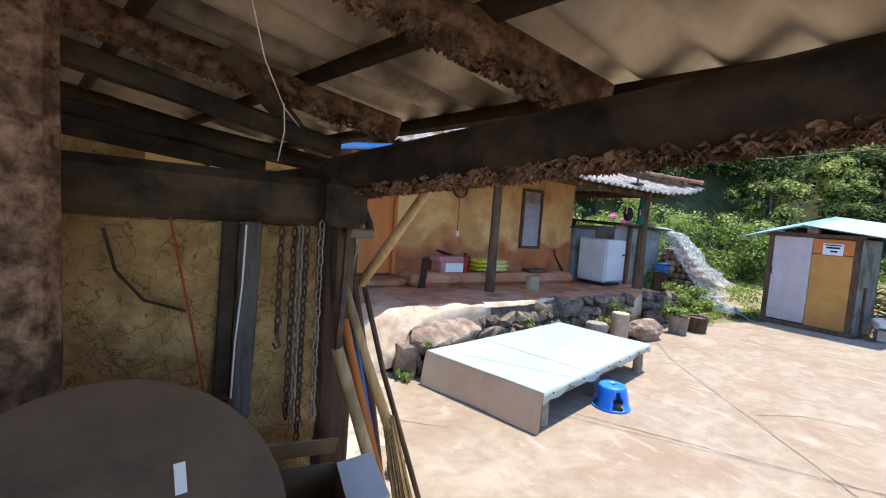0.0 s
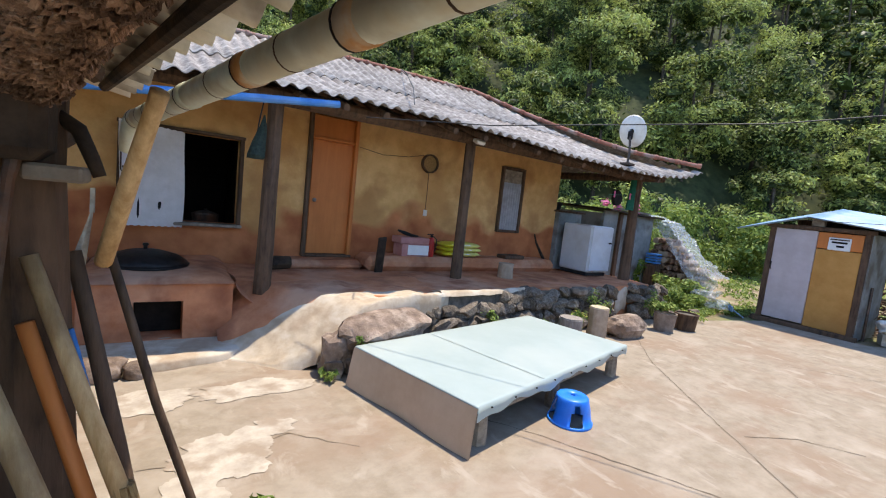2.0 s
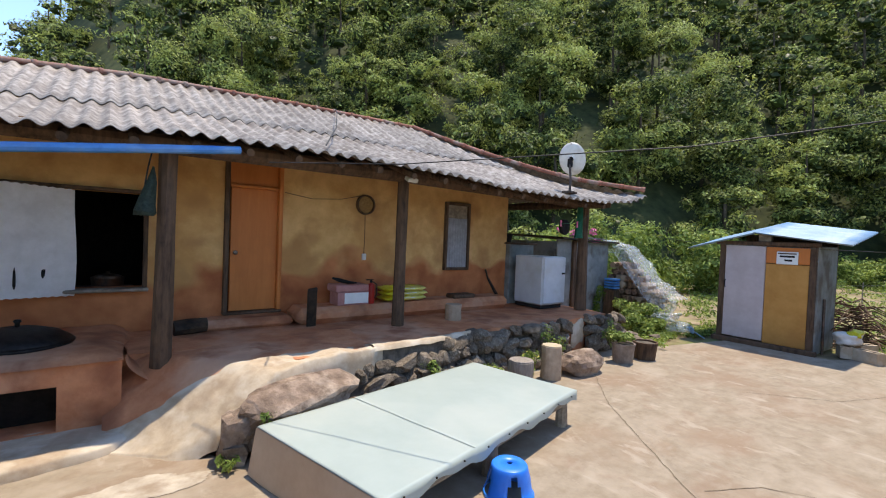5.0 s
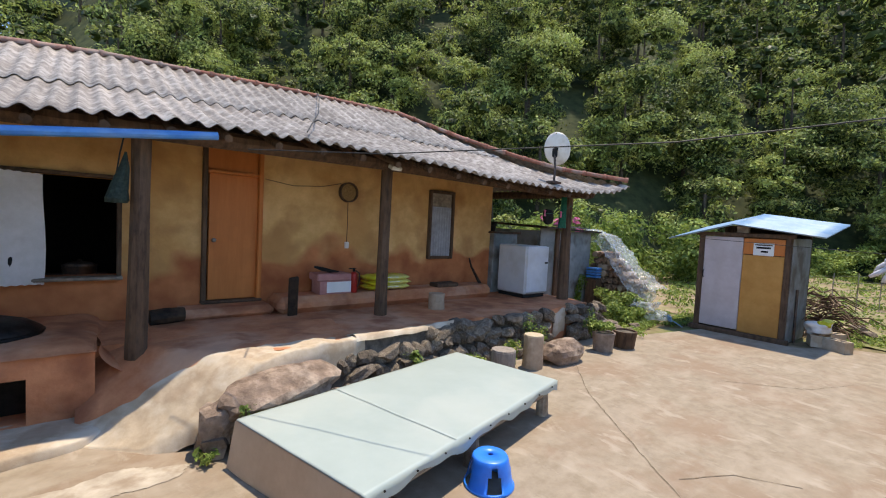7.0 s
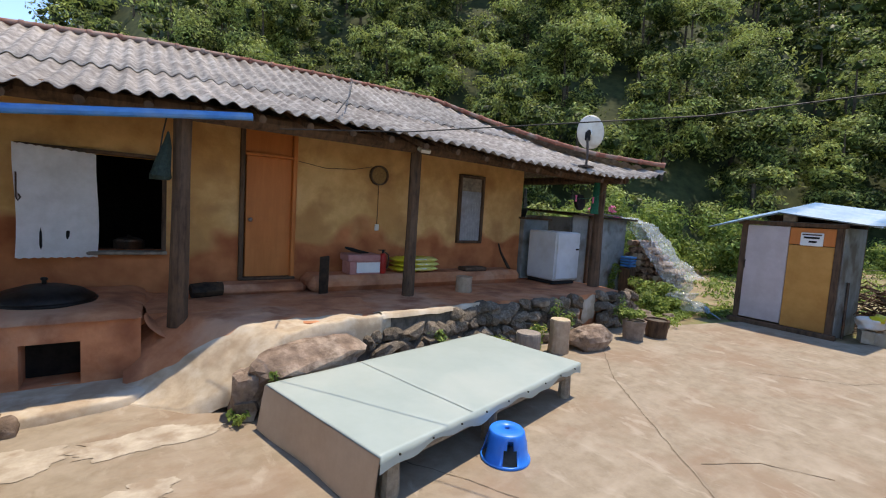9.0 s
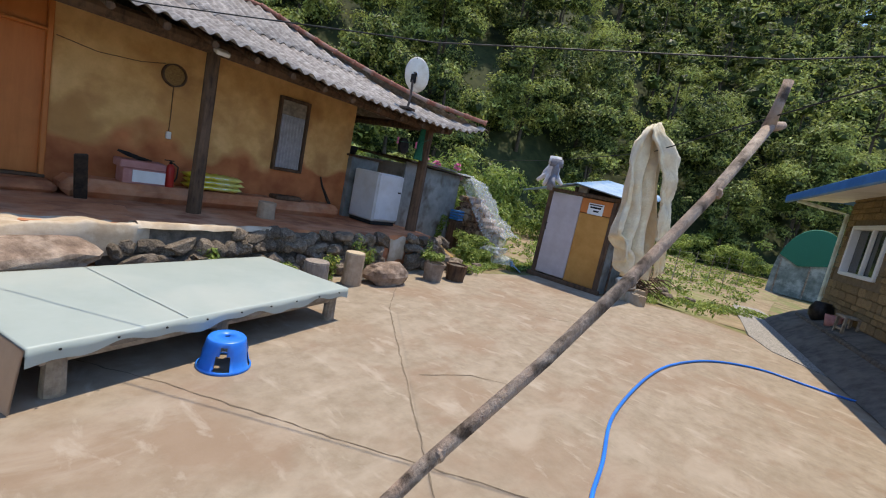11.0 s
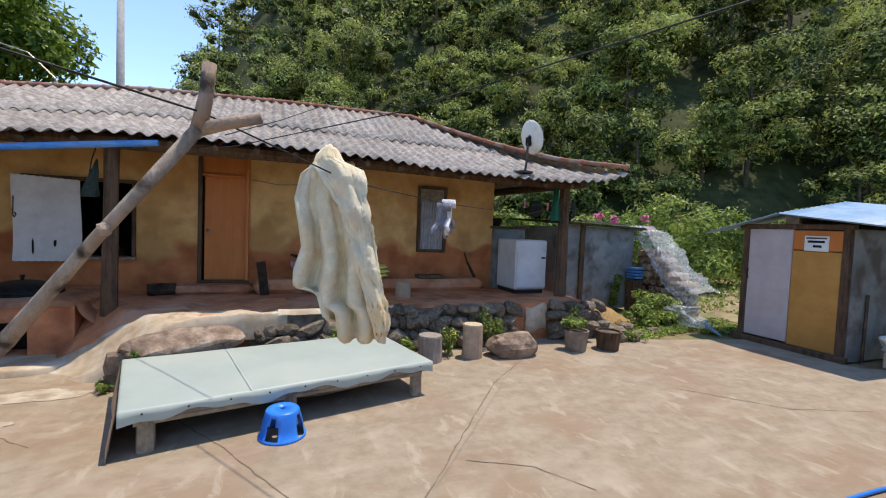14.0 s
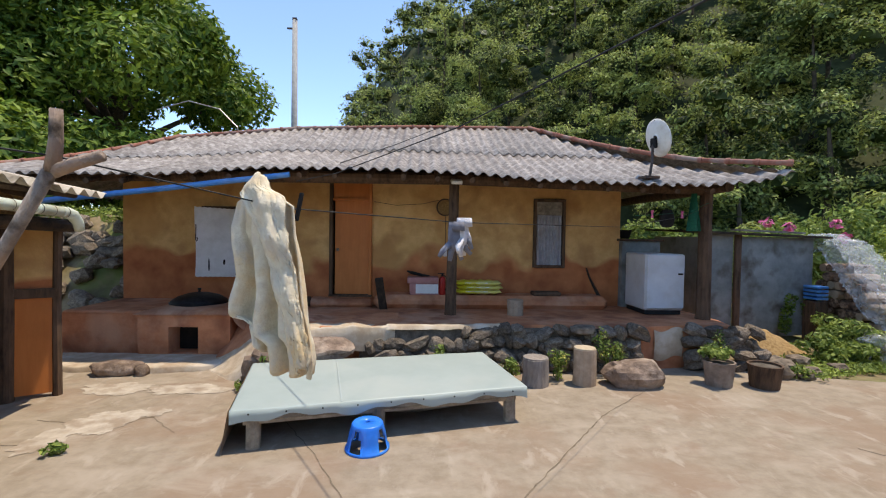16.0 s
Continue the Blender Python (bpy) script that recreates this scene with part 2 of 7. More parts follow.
DEEP_BLUE = surf("blue_eave_sheet", (0.03, 0.14, 0.36), (0.05, 0.19, 0.45), 5, 0.45, 0.05)
FRIDGE_WHITE = surf("aged_white_enamel", (0.58, 0.60, 0.63), (0.66, 0.68, 0.70), 4, 0.35, 0.05, (0.48, 0.46, 0.42), 3, 0.35, spec=0.5)
GREY_SHEET = surf("grey_painted_sheet", (0.16, 0.175, 0.17), (0.25, 0.265, 0.26), 5, 0.55, 0.15, (0.34, 0.35, 0.34), 1.6, 0.55, blotch=(0.10, 0.085, 0.07), blotch_scale=3)
TIN = surf("galvanised_corrugated_tin", (0.36, 0.35, 0.36), (0.52, 0.51, 0.52), 9, 0.5, 0.15, (0.30, 0.26, 0.24), 4, 0.5, metal=0.15)
BLACK = surf("matt_black", (0.006, 0.005, 0.005), (0.018, 0.015, 0.013), 12, 0.8, 0.3)
IRON = surf("rusty_iron", (0.05, 0.04, 0.035), (0.14, 0.10, 0.08), 18, 0.55, 0.4, (0.19, 0.08, 0.035), 5, 0.6, metal=0.7)
STEEL = surf("worn_steel_chain", (0.22, 0.20, 0.18), (0.42, 0.39, 0.36), 30, 0.45, 0.2, (0.2, 0.1, 0.05), 12, 0.6, metal=0.9)
CAULDRON = surf("cast_iron", (0.012, 0.010, 0.009), (0.035, 0.03, 0.027), 14, 0.5, 0.3, metal=0.4)
RED_PAINT = surf("red_enamel", (0.38, 0.02, 0.015), (0.48, 0.035, 0.025), 8, 0.35, 0.05)
PINK_BOX = surf("faded_pink_card", (0.40, 0.17, 0.15), (0.50, 0.25, 0.22), 7, 0.7, 0.1)
WHITE_PAPER = surf("white_card", (0.70, 0.69, 0.66), (0.80, 0.79, 0.76), 6, 0.7, 0.08)
YELLOW_SACK = surf("yellow_woven_sack", (0.62, 0.52, 0.02), (0.75, 0.65, 0.05), 10, 0.5, 0.25, (0.7, 0.68, 0.45), 4, 0.4)
SILVER_FILM = surf("crumpled_clear_film", (0.45, 0.50, 0.53), (0.85, 0.88, 0.90), 9, 0.16, 1.0, (0.6, 0.62, 0.63), 3, 0.5, dist=0.06, spec=0.9)
SILVER_FILM.node_tree.nodes["Principled BSDF"].inputs["Alpha"].default_value = 0.38
GREEN_MESH = surf("green_netting", (0.01, 0.10, 0.06), (0.02, 0.17, 0.10), 30, 0.7, 0.4)
TOWEL = surf("cream_terry_towel", (0.66, 0.56, 0.40), (0.80, 0.72, 0.55), 40, 0.95, 0.8, (0.80, 0.48, 0.15), 4.6, 0.5, dist=0.006, blotch=(0.66, 0.57, 0.44), blotch_scale=26)
GLOVE = surf("white_cotton_knit", (0.62, 0.60, 0.62), (0.75, 0.73, 0.74), 60, 0.95, 0.6)
GLOVE_GREY = surf("grey_glove_palm", (0.16, 0.16, 0.19), (0.24, 0.24, 0.27), 40, 0.8, 0.3)
PINK = surf("pink_plastic", (0.65, 0.12, 0.25), (0.72, 0.18, 0.32), 8, 0.4, 0.05)
CLADDING = surf("brown_stone_cladding", (0.16, 0.10, 0.045), (0.36, 0.25, 0.125), 11, 0.85, 0.8, (0.24, 0.16, 0.08), 3, 0.6, vary=0.22, dist=0.02)
# Cement darkened in its colour to stand for the deep shade below the eave.
SHADED_CEMENT = surf("eave_shaded_cement", (0.07, 0.06, 0.05), (0.15, 0.13, 0.11), 7, 0.85, 0.4, (0.20, 0.17, 0.14), 2.2, 0.5)
GROUT = surf("cladding_joint", (0.14, 0.10, 0.06), (0.22, 0.16, 0.10), 10, 0.9, 0.3)
WHITE_PVC = surf("white_window_frame", (0.74, 0.74, 0.72), (0.80, 0.80, 0.78), 4, 0.4, 0.04)
GUTTER = surf("aged_pale_green_pvc", (0.58, 0.64, 0.52), (0.74, 0.79, 0.67), 5, 0.45, 0.2, (0.50, 0.40, 0.22), 3, 0.6, blotch=(0.50, 0.50, 0.38), blotch_scale=9)
CARD = surf("brown_cardboard", (0.16, 0.105, 0.06), (0.22, 0.145, 0.085), 9, 0.8, 0.15)
TRAY = surf("dark_brown_round_board", (0.075, 0.045, 0.026), (0.13, 0.08, 0.046), 6, 0.6, 0.2)
TERRACOTTA = surf("weathered_planter", (0.16, 0.12, 0.095), (0.30, 0.23, 0.18), 10, 0.85, 0.4, (0.36, 0.31, 0.26), 3, 0.5)
CUT_WOOD = surf("cut_log_end", (0.42, 0.33, 0.22), (0.55, 0.45, 0.32), 20, 0.85, 0.3)
LOG_GREY = surf("grey_log_side", (0.20, 0.17, 0.145), (0.34, 0.29, 0.25), 12, 0.9, 0.6, stretch=(2, 2, 0.5))
LOG_TAN = surf("tan_log_side", (0.34, 0.24, 0.16), (0.48, 0.36, 0.26), 9, 0.85, 0.4, (0.25, 0.17, 0.11), 4, 0.5)
RUBBER = surf("black_cable", (0.01, 0.01, 0.01), (0.03, 0.03, 0.03), 20, 0.6, 0.1)
DISH = surf("off_white_dish", (0.60, 0.58, 0.54), (0.70, 0.68, 0.64), 6, 0.45, 0.1, (0.45, 0.38, 0.30), 4, 0.5)
POLE_CONCRETE = surf("utility_pole_concrete", (0.30, 0.29, 0.27), (0.42, 0.40, 0.38), 6, 0.85, 0.2)
STRAW = surf("dry_straw", (0.24, 0.14, 0.055), (0.42, 0.28, 0.13), 25, 0.95, 0.5)
FOREST = leafy("woodland_leaves", (0.026, 0.048, 0.011), (0.43, 0.485, 0.14), 0.26)
BRIGHT_LEAF = leafy("sunlit_bush_leaves", (0.09, 0.15, 0.03), (0.38, 0.46, 0.11), 0.9)
# Near-black green for the crown cores; the shade between leaves is in this colour.
GAP_SHADE = leafy("crown_gap_shade", (0.018, 0.032, 0.006), (0.05, 0.075, 0.014), 0.6, 0.1)
TREE_LEAF = leafy("broad_tree_leaves", (0.045, 0.10, 0.012), (0.25, 0.34, 0.05), 0.8)
PINK_FLOWER = surf("pink_petals", (0.62, 0.10, 0.25), (0.75, 0.22, 0.38), 9, 0.7, 0.1)
YELLOW_FLOWER = surf("yellow_petals", (0.75, 0.60, 0.08), (0.85, 0.75, 0.25), 9, 0.7, 0.1)
FIELD = surf("field_earth_and_grass", (0.20, 0.145, 0.085), (0.34, 0.26, 0.165), 3.0, 0.95, 0.5, (0.17, 0.21, 0.06), 0.9, 0.6)
TRUNK = surf("tree_trunk", (0.045, 0.035, 0.025), (0.12, 0.09, 0.065), 8, 0.95, 0.8)
GLASS = bpy.data.materials.new("window_glass")
GLASS.use_nodes = True
GLASS.node_tree.nodes["Principled BSDF"].inputs["Base Color"].default_value = (0.02, 0.025, 0.03, 1)
GLASS.node_tree.nodes["Principled BSDF"].inputs["Roughness"].default_value = 0.04


# ---------- mesh building ----------
class Shape:
    """Collects vertices and faces."""

    def __init__(self):
        self.v, self.f = [], []

    def add(self, verts, faces):
        k = len(self.v)
        self.v += [tuple(p) for p in verts]
        self.f += [tuple(k + i for i in q) for q in faces]
        return self

    def box(self, c, s, rz=0.0, m=None, chamfer=0.0):
        x, y, z = (q / 2 for q in s)
        e = min(chamfer, x * 0.9, y * 0.9, z * 0.9)
        if e <= 0:
            vs = [(-x, -y, -z), (x, -y, -z), (x, y, -z), (-x, y, -z), (-x, -y, z), (x, -y, z), (x, y, z), (-x, y, z)]
            fs = [(0, 3, 2, 1), (4, 5, 6, 7), (0, 1, 5, 4), (1, 2, 6, 5), (2, 3, 7, 6), (3, 0, 4, 7)]
        else:
            vs, fs = [], []
            for zz, k in ((-z, e), (-z + e, 0), (z - e, 0), (z, e)):
                a, b = x - k, y - k
                vs += [(-a + (e - k) , -b, zz), (a - (e - k), -b, zz), (a, -b + (e - k), zz), (a, b - (e - k), zz), (a - (e - k), b, zz), (-a + (e - k), b, zz), (-a, b - (e - k), zz), (-a, -b + (e - k), zz)]
            for r in range(3):
                fs += [(r * 8 + i, r * 8 + (i + 1) % 8, r * 8 + 8 + (i + 1) % 8, r * 8 + 8 + i) for i in range(8)]
            fs += [tuple(range(7, -1, -1)), tuple(range(24, 32))]
        mm = m if m is not None else pose(c[0], c[1], c[2], 0, 0, rz)
        return self.add([mm @ Vector(p) for p in vs], fs)

    def tube(self, pts, radii, seg=10, caps=True, wob=0.0, seed=0):
        """A tube along pts with a radius for each."""
        rnd = random.Random(seed)
        pts = [Vector(p) for p in pts]
        if not hasattr(radii, "__len__"):
            radii = [radii] * len(pts)
        vs, fs = [], []
        side = None
        for i, p in enumerate(pts):
            d = (pts[min(i + 1, len(pts) - 1)] - pts[max(i - 1, 0)]).normalized()
            if side is None:
                side = d.orthogonal().normalized()
            side = (side - d * side.dot(d)).normalized()
            up = d.cross(side)
            for k in range(seg):
                a = 2 * math.pi * k / seg
                r = radii[i] * (1 + wob * (rnd.random() - 0.5) * 2)
                vs.append(p + (side * math.cos(a) + up * math.sin(a)) * r)
        for i in range(len(pts) - 1):
            for k in range(seg):
                j = (k + 1) % seg
                fs.append((i * seg + k, i * seg + j, i * seg + seg + j, i * seg + seg + k))
        if caps:
            fs.append(tuple(range(seg - 1, -1, -1)))
            fs.append(tuple((len(pts) - 1) * seg + k for k in range(seg)))
        return self.add(vs, fs)

    def lathe(self, c, prof, seg=24, close=True):
        """Rings of (radius, z) about a vertical axis at c."""
        vs, fs = [], []
        for r, z in prof:
            vs += [(c[0] + r * math.cos(2 * math.pi * k / seg), c[1] + r * math.sin(2 * math.pi * k / seg), c[2] + z) for k in range(seg)]
        for i in range(len(prof) - 1):
            for k in range(seg):
                j = (k + 1) % seg
                fs.append((i * seg + k, i * seg + j, i * seg + seg + j, i * seg + seg + k))
        if close:
            fs += [tuple(range(seg - 1, -1, -1)), tuple((len(prof) - 1) * seg + k for k in range(seg))]
        return self.add(vs, fs)

    def sheet(self, fn, nu, nv):
        """A grid over u, v from 0 to 1."""
        vs = [fn(i / nu, j / nv) for j in range(nv + 1) for i in range(nu + 1)]
        fs = [(j * (nu + 1) + i, j * (nu + 1) + i + 1, (j + 1) * (nu + 1) + i + 1, (j + 1) * (nu + 1) + i) for j in range(nv) for i in range(nu)]
        return self.add(vs, fs)

    def slab(self, outline, z0, z1):
        """An upright prism over a plan outline, counter-clockwise."""
        n = len(outline)
        vs = [(x, y, z0) for x, y in outline] + [(x, y, z1) for x, y in outline]
        fs = [tuple(range(n - 1, -1, -1)), tuple(range(n, 2 * n))] + [(i, (i + 1) % n, n + (i + 1) % n, n + i) for i in range(n)]
        return self.add(vs, fs)

    def stone(self, c, s, seed, rough=0.22, div=2, rz=0.0):
        """A lumpy stone of half sizes s."""
        bm = bmesh.new()
        bmesh.ops.create_icosphere(bm, subdivisions=div, radius=1)
        rnd = random.Random(seed)
        off = Vector((rnd.random() * 50, rnd.random() * 50, rnd.random() * 50))
        rot = Matrix.Rotation(rz, 3, "Z")
        vs = []
        for v in bm.verts:
            q = v.co * (1 + rough * 2 * noise.noise(v.co * 1.6 + off))
            q = Vector([math.copysign(abs(a) ** 0.75, a) for a in q])
            vs.append(Vector(c) + rot @ Vector((q.x * s[0], q.y * s[1], q.z * s[2])))
        fs = [tuple(v.index for v in f.verts) for f in bm.faces]
        bm.free()
        return self.add(vs, fs)

    def leaves(self, centres, radii, count, size, seed=0, shell=0.55, upper=0.0, stray=0.0):
        """Small leaf blades scattered over clumps."""
        rnd = np.random.RandomState(seed)
        cs, rs = np.array(centres, float), np.array(radii, float)
        w = (rs[:, 0] * rs[:, 1]) ** 1.0
        idx = rnd.choice(len(cs), count, p=w / w.sum())
        d = rnd.normal(size=(count, 3))
        d[:, 2] = np.where(rnd.rand(count) < upper, np.abs(d[:, 2]), d[:, 2])
        d /= np.linalg.norm(d, axis=1)[:, None]
        rad = shell + (1 - shell) * rnd.rand(count, 1) + stray * np.abs(rnd.normal(size=(count, 1)))
        p = cs[idx] + d * rs[idx] * rad
        n = d * 0.8 + rnd.normal(size=(count, 3)) * 0.5 + np.array([0, 0, 0.4])
        n /= np.linalg.norm(n, axis=1)[:, None]
        a = np.cross(n, rnd.normal(size=(count, 3)))
        a /= np.linalg.norm(a, axis=1)[:, None]
        b = np.cross(n, a)
        l = size * (0.6 + 0.8 * rnd.rand(count, 1))
        q = np.stack([p - a * l, p + b * l * 0.45 - a * l * 0.1 + n * l * 0.15, p + a * l, p - b * l * 0.45 - a * l * 0.1 + n * l * 0.15], 1).reshape(-1, 3)
        k = len(self.v)
        self.v += [tuple(r) for r in q]
        self.f += [(k + 4 * i, k + 4 * i + 1, k + 4 * i + 2, k + 4 * i + 3) for i in range(count)]
        return self

    def mesh(self, name, material, smooth=False):
        me = bpy.data.meshes.new(name)
        me.from_pydata(self.v, [], self.f)
        me.materials.append(material)
        if smooth:
            me.polygons.foreach_set("use_smooth", [True] * len(me.polygons))
        me.update()
        return me


def thing(name, label, category, at=(0, 0, 0), rz=0.0, group="", kind=""):
    ob = new(name)
    ob.empty_display_size = 0.1
    ob.location, ob.rotation_euler = at, (0, 0, radians(rz))
    return tagged(ob, label, category, group, kind)


def base(ob):
    """Where a thing's own frame lies in the world, through its parents."""
    m = Matrix.LocRotScale(ob.location, ob.rotation_euler, None)
    return base(ob.parent) @ m if ob.parent else m


def part(name, sh, material, parent, label="", smooth=False, world_space=True):
    """One mesh under a thing or a part. Shapes are given in world space unless world_space is off."""
    if world_space:
        inv = base(parent).inverted()
        sh.v = [tuple(inv @ Vector(p)) for p in sh.v]
    ob = new(name, sh.mesh(name, material, smooth))
    ob.parent = parent
    return tagged(ob, label)


def single(name, sh, material, label, category, kind="", group="", smooth=False):
    """A thing of one mesh, its origin at the middle of its foot."""
    c = Vector([(min(p[i] for p in sh.v) + max(p[i] for p in sh.v)) / 2 for i in range(3)])
    c.z = min(p[2] for p in sh.v)
    if kind == "structure":
        c = Vector((0, 0, 0))
    sh.v = [(p[0] - c.x, p[1] - c.y, p[2] - c.z) for p in sh.v]
    ob = new(name, sh.mesh(name, material, smooth))
    ob.location = c
    return tagged(ob, label, category, group, kind)


def lerp(pts, x):
    """Straight interpolation through (x, value) pairs."""
    if x <= pts[0][0]:
        return pts[0][1]
    for (a, va), (b, vb) in zip(pts, pts[1:]):
        if x <= b:
            return va + (vb - va) * (x - a) / (b - a)
    return pts[-1][1]


# ---------- ground and distance ----------
single("ground", Shape().sheet(lambda u, v: (-400 + 800 * u, -400 + 800 * v, -0.03), 8, 8), EARTH, "bare earth with patches of low grass", "ground", "structure")
YARD = [(-3, -7), (8.6, -7), (9.2, -1.2), (10.9, 0.2), (11.2, 1.5), (10.8, 2.2), (10.2, 2.5), (10.2, 3.95), (8.8, 4.25), (8.0, 4.5), (6.5, 5.2), (-3, 5.2)]
yard = single("pavement", Shape().slab(YARD, -0.15, 0.0), yard_material(), "sunlit worn beige concrete courtyard with stains", "courtyard", "structure")


def crack(points, w, seed):
    rnd = random.Random(seed)
    vs, fs = [], []
    pts = []
    for (x0, y0), (x1, y1) in zip(points, points[1:]):
        n = max(2, int(math.hypot(x1 - x0, y1 - y0) / 0.06))
        pts += [(x0 + (x1 - x0) * i / n + rnd.gauss(0, 0.004), y0 + (y1 - y0) * i / n + rnd.gauss(0, 0.004)) for i in range(n)]
    for i, (x, y) in enumerate(pts):
        a, b = pts[max(i - 1, 0)], pts[min(i + 1, len(pts) - 1)]
        d = Vector((b[0] - a[0], b[1] - a[1])).normalized()
        ww = w * (0.3 + 1.0 * rnd.random())
        vs += [(x - d.y * ww, y + d.x * ww, 0.003), (x + d.y * ww, y - d.x * ww, 0.003)]
    fs = [(2 * i, 2 * i + 1, 2 * i + 3, 2 * i + 2) for i in range(len(pts) - 1)]
    return part("joint", Shape().add(vs, fs), JOINT, yard)


crack([(6.3, 4.0), (5.44, 3.24), (4.95, 2.63), (3.85, 1.26), (2.6, -0.3)], 0.0048, 1)
crack([(2.3, 3.7), (3.04, 2.58), (3.54, 1.65), (4.11, 0.62), (4.9, -0.8)], 0.0045, 2)
crack([(4.55, 1.95), (4.95, 1.75), (5.2, 1.35)], 0.004, 3)
crack([(0.6, 3.2), (1.1, 3.1), (1.5, 3.25), (1.9, 2.9)], 0.004, 5)
crack([(0.2, 2.4), (0.7, 2.75), (1.2, 2.7)], 0.004, 6)
crack([(7.2, 2.6), (7.8, 1.9), (8.6, 1.6)], 0.004, 7)

SKIM = surf("thin_cement_skim", (0.34, 0.28, 0.215), (0.50, 0.43, 0.345), 7, 0.85, 0.4, (0.27, 0.20, 0.14), 4, 0.8, dist=0.006)


def patch(cx, cy, rx, ry, seed):
    """An irregular skim of pale cement on the yard."""
    n = 110
    vs = [(cx, cy, 0.005)]
    for k in range(n):
        a = 2 * math.pi * k / n
        r = 1 + 0.45 * noise.noise(Vector((math.cos(a) * 1.6, math.sin(a) * 1.6, seed))) + 0.24 * noise.noise(Vector((math.cos(a) * 4, math.sin(a) * 4, seed))) + 0.10 * noise.noise(Vector((math.cos(a) * 11, math.sin(a) * 11, seed)))
        vs.append((cx + rx * r * math.cos(a), cy + ry * r * math.sin(a), 0.004))
    part("cement_patch", Shape().add(vs, [(0, 1 + k, 1 + (k + 1) % n) for k in range(n)]), SKIM, yard)


patch(1.16, 3.15, 0.26, 0.24, 1)
patch(1.45, 3.36, 0.13, 0.10, 2)
patch(0.72, 3.98, 0.34, 0.17, 3)
patch(1.42, 3.95, 0.38, 0.17, 4)
patch(0.95, 2.80, 0.16, 0.20, 5)

# wooded hill: rows of single trees on rising ground
EYE0 = (3.0, 0.0)
HILL_A = [(-14, 0.0), (-10, 0.22), (-5, 0.75), (0, 0.95), (8, 1.0), (82, 1.0), (92, 0.8), (100, 0.5), (112, 0.4), (130, 0.2), (140, 0.0)]
HILL_D = [(-14, 29), (-4, 27), (8, 22), (20, 18), (45, 17), (58, 19), (70, 24), (82, 28), (95, 30), (130, 32)]


def hill(deg, s):
    """Height of the slope s metres beyond its foot at a bearing."""
    return lerp(HILL_A, deg) * min(max(s, 0) * 0.85, 30 + 0.1 * s) - 0.4


def hill_point(deg, s):
    d = lerp(HILL_D, deg) + s
    a = radians(deg)
    return Vector((EYE0[0] + d * math.sin(a), EYE0[1] + d * math.cos(a), hill(deg, s)))


# Floor colour is near-black, standing for the shade seen between the trees.
single("hillside", Shape().sheet(lambda u, v: hill_point(-14 + 154 * u, 52 * v), 70, 20), WOODS_FLOOR, "steep forest floor of a wooded hill, coloured dark as shade", "hill", "structure", smooth=True)
rnd = np.random.RandomState(5)
cent, radi = [], []
cores, trunks = Shape(), Shape()
ICO = Shape().stone((0, 0, 0), (1, 1, 1), 900, 0.0, 1)
s = 0.6
while s < 40:
    deg = -13.0 + 4 * rnd.rand()
    while deg < 136:
        d = lerp(HILL_D, deg) + s
        at = hill_point(deg + rnd.normal() * 0.6, max(0.2, s + rnd.normal() * 0.8))
        r = (1.25 + 1.0 * rnd.rand()) * (1 + 0.008 * s)
        tall = r * (2.0 + 1.3 * rnd.rand())
        deg += (1.55 * r + 0.6) / d * 57.3 * (2.0 if deg > 100 else 1.0)
        if rnd.rand() < 0.16:
            continue
        trunks.tube([at, at + Vector((0.1, 0, tall * 0.5)), at + Vector((0, 0.1, tall * 0.95))], [0.11, 0.09, 0.03], 5)
        lean = rnd.normal(size=2) * 0.3 * r
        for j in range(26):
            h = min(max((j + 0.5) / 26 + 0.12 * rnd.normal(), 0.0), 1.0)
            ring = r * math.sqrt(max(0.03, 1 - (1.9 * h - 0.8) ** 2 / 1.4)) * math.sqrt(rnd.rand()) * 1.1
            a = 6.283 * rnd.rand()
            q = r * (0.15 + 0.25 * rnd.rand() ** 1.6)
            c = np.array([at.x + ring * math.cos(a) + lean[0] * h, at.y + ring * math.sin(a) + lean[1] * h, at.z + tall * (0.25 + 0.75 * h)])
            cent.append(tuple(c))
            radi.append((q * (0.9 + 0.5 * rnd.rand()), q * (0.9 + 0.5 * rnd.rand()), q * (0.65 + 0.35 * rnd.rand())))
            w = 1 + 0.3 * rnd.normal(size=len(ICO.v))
            # dark lump behind the leaves, so gaps in the crown look shaded
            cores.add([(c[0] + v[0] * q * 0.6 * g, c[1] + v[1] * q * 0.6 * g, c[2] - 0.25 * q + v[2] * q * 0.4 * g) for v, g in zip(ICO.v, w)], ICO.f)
    s += 2.6 + 0.03 * s
woods = Shape()
cent, radi = np.array(cent), np.array(radi)
far = np.hypot(cent[:, 0] - 3, cent[:, 1]) > 33
woods.leaves(cent[~far], radi[~far], 400000, 0.092, 11, 0.45, 0.45, 0.28)
woods.leaves(cent[far], radi[far], 320000, 0.15, 12, 0.45, 0.45, 0.28)
forest = tagged(single("forest", woods, FOREST, "dense sunlit green woodland covering the hill", "forest"), kind="stuff")
part("dark_crown_cores", cores, GAP_SHADE, forest)
part("trunks", trunks, TRUNK, forest)
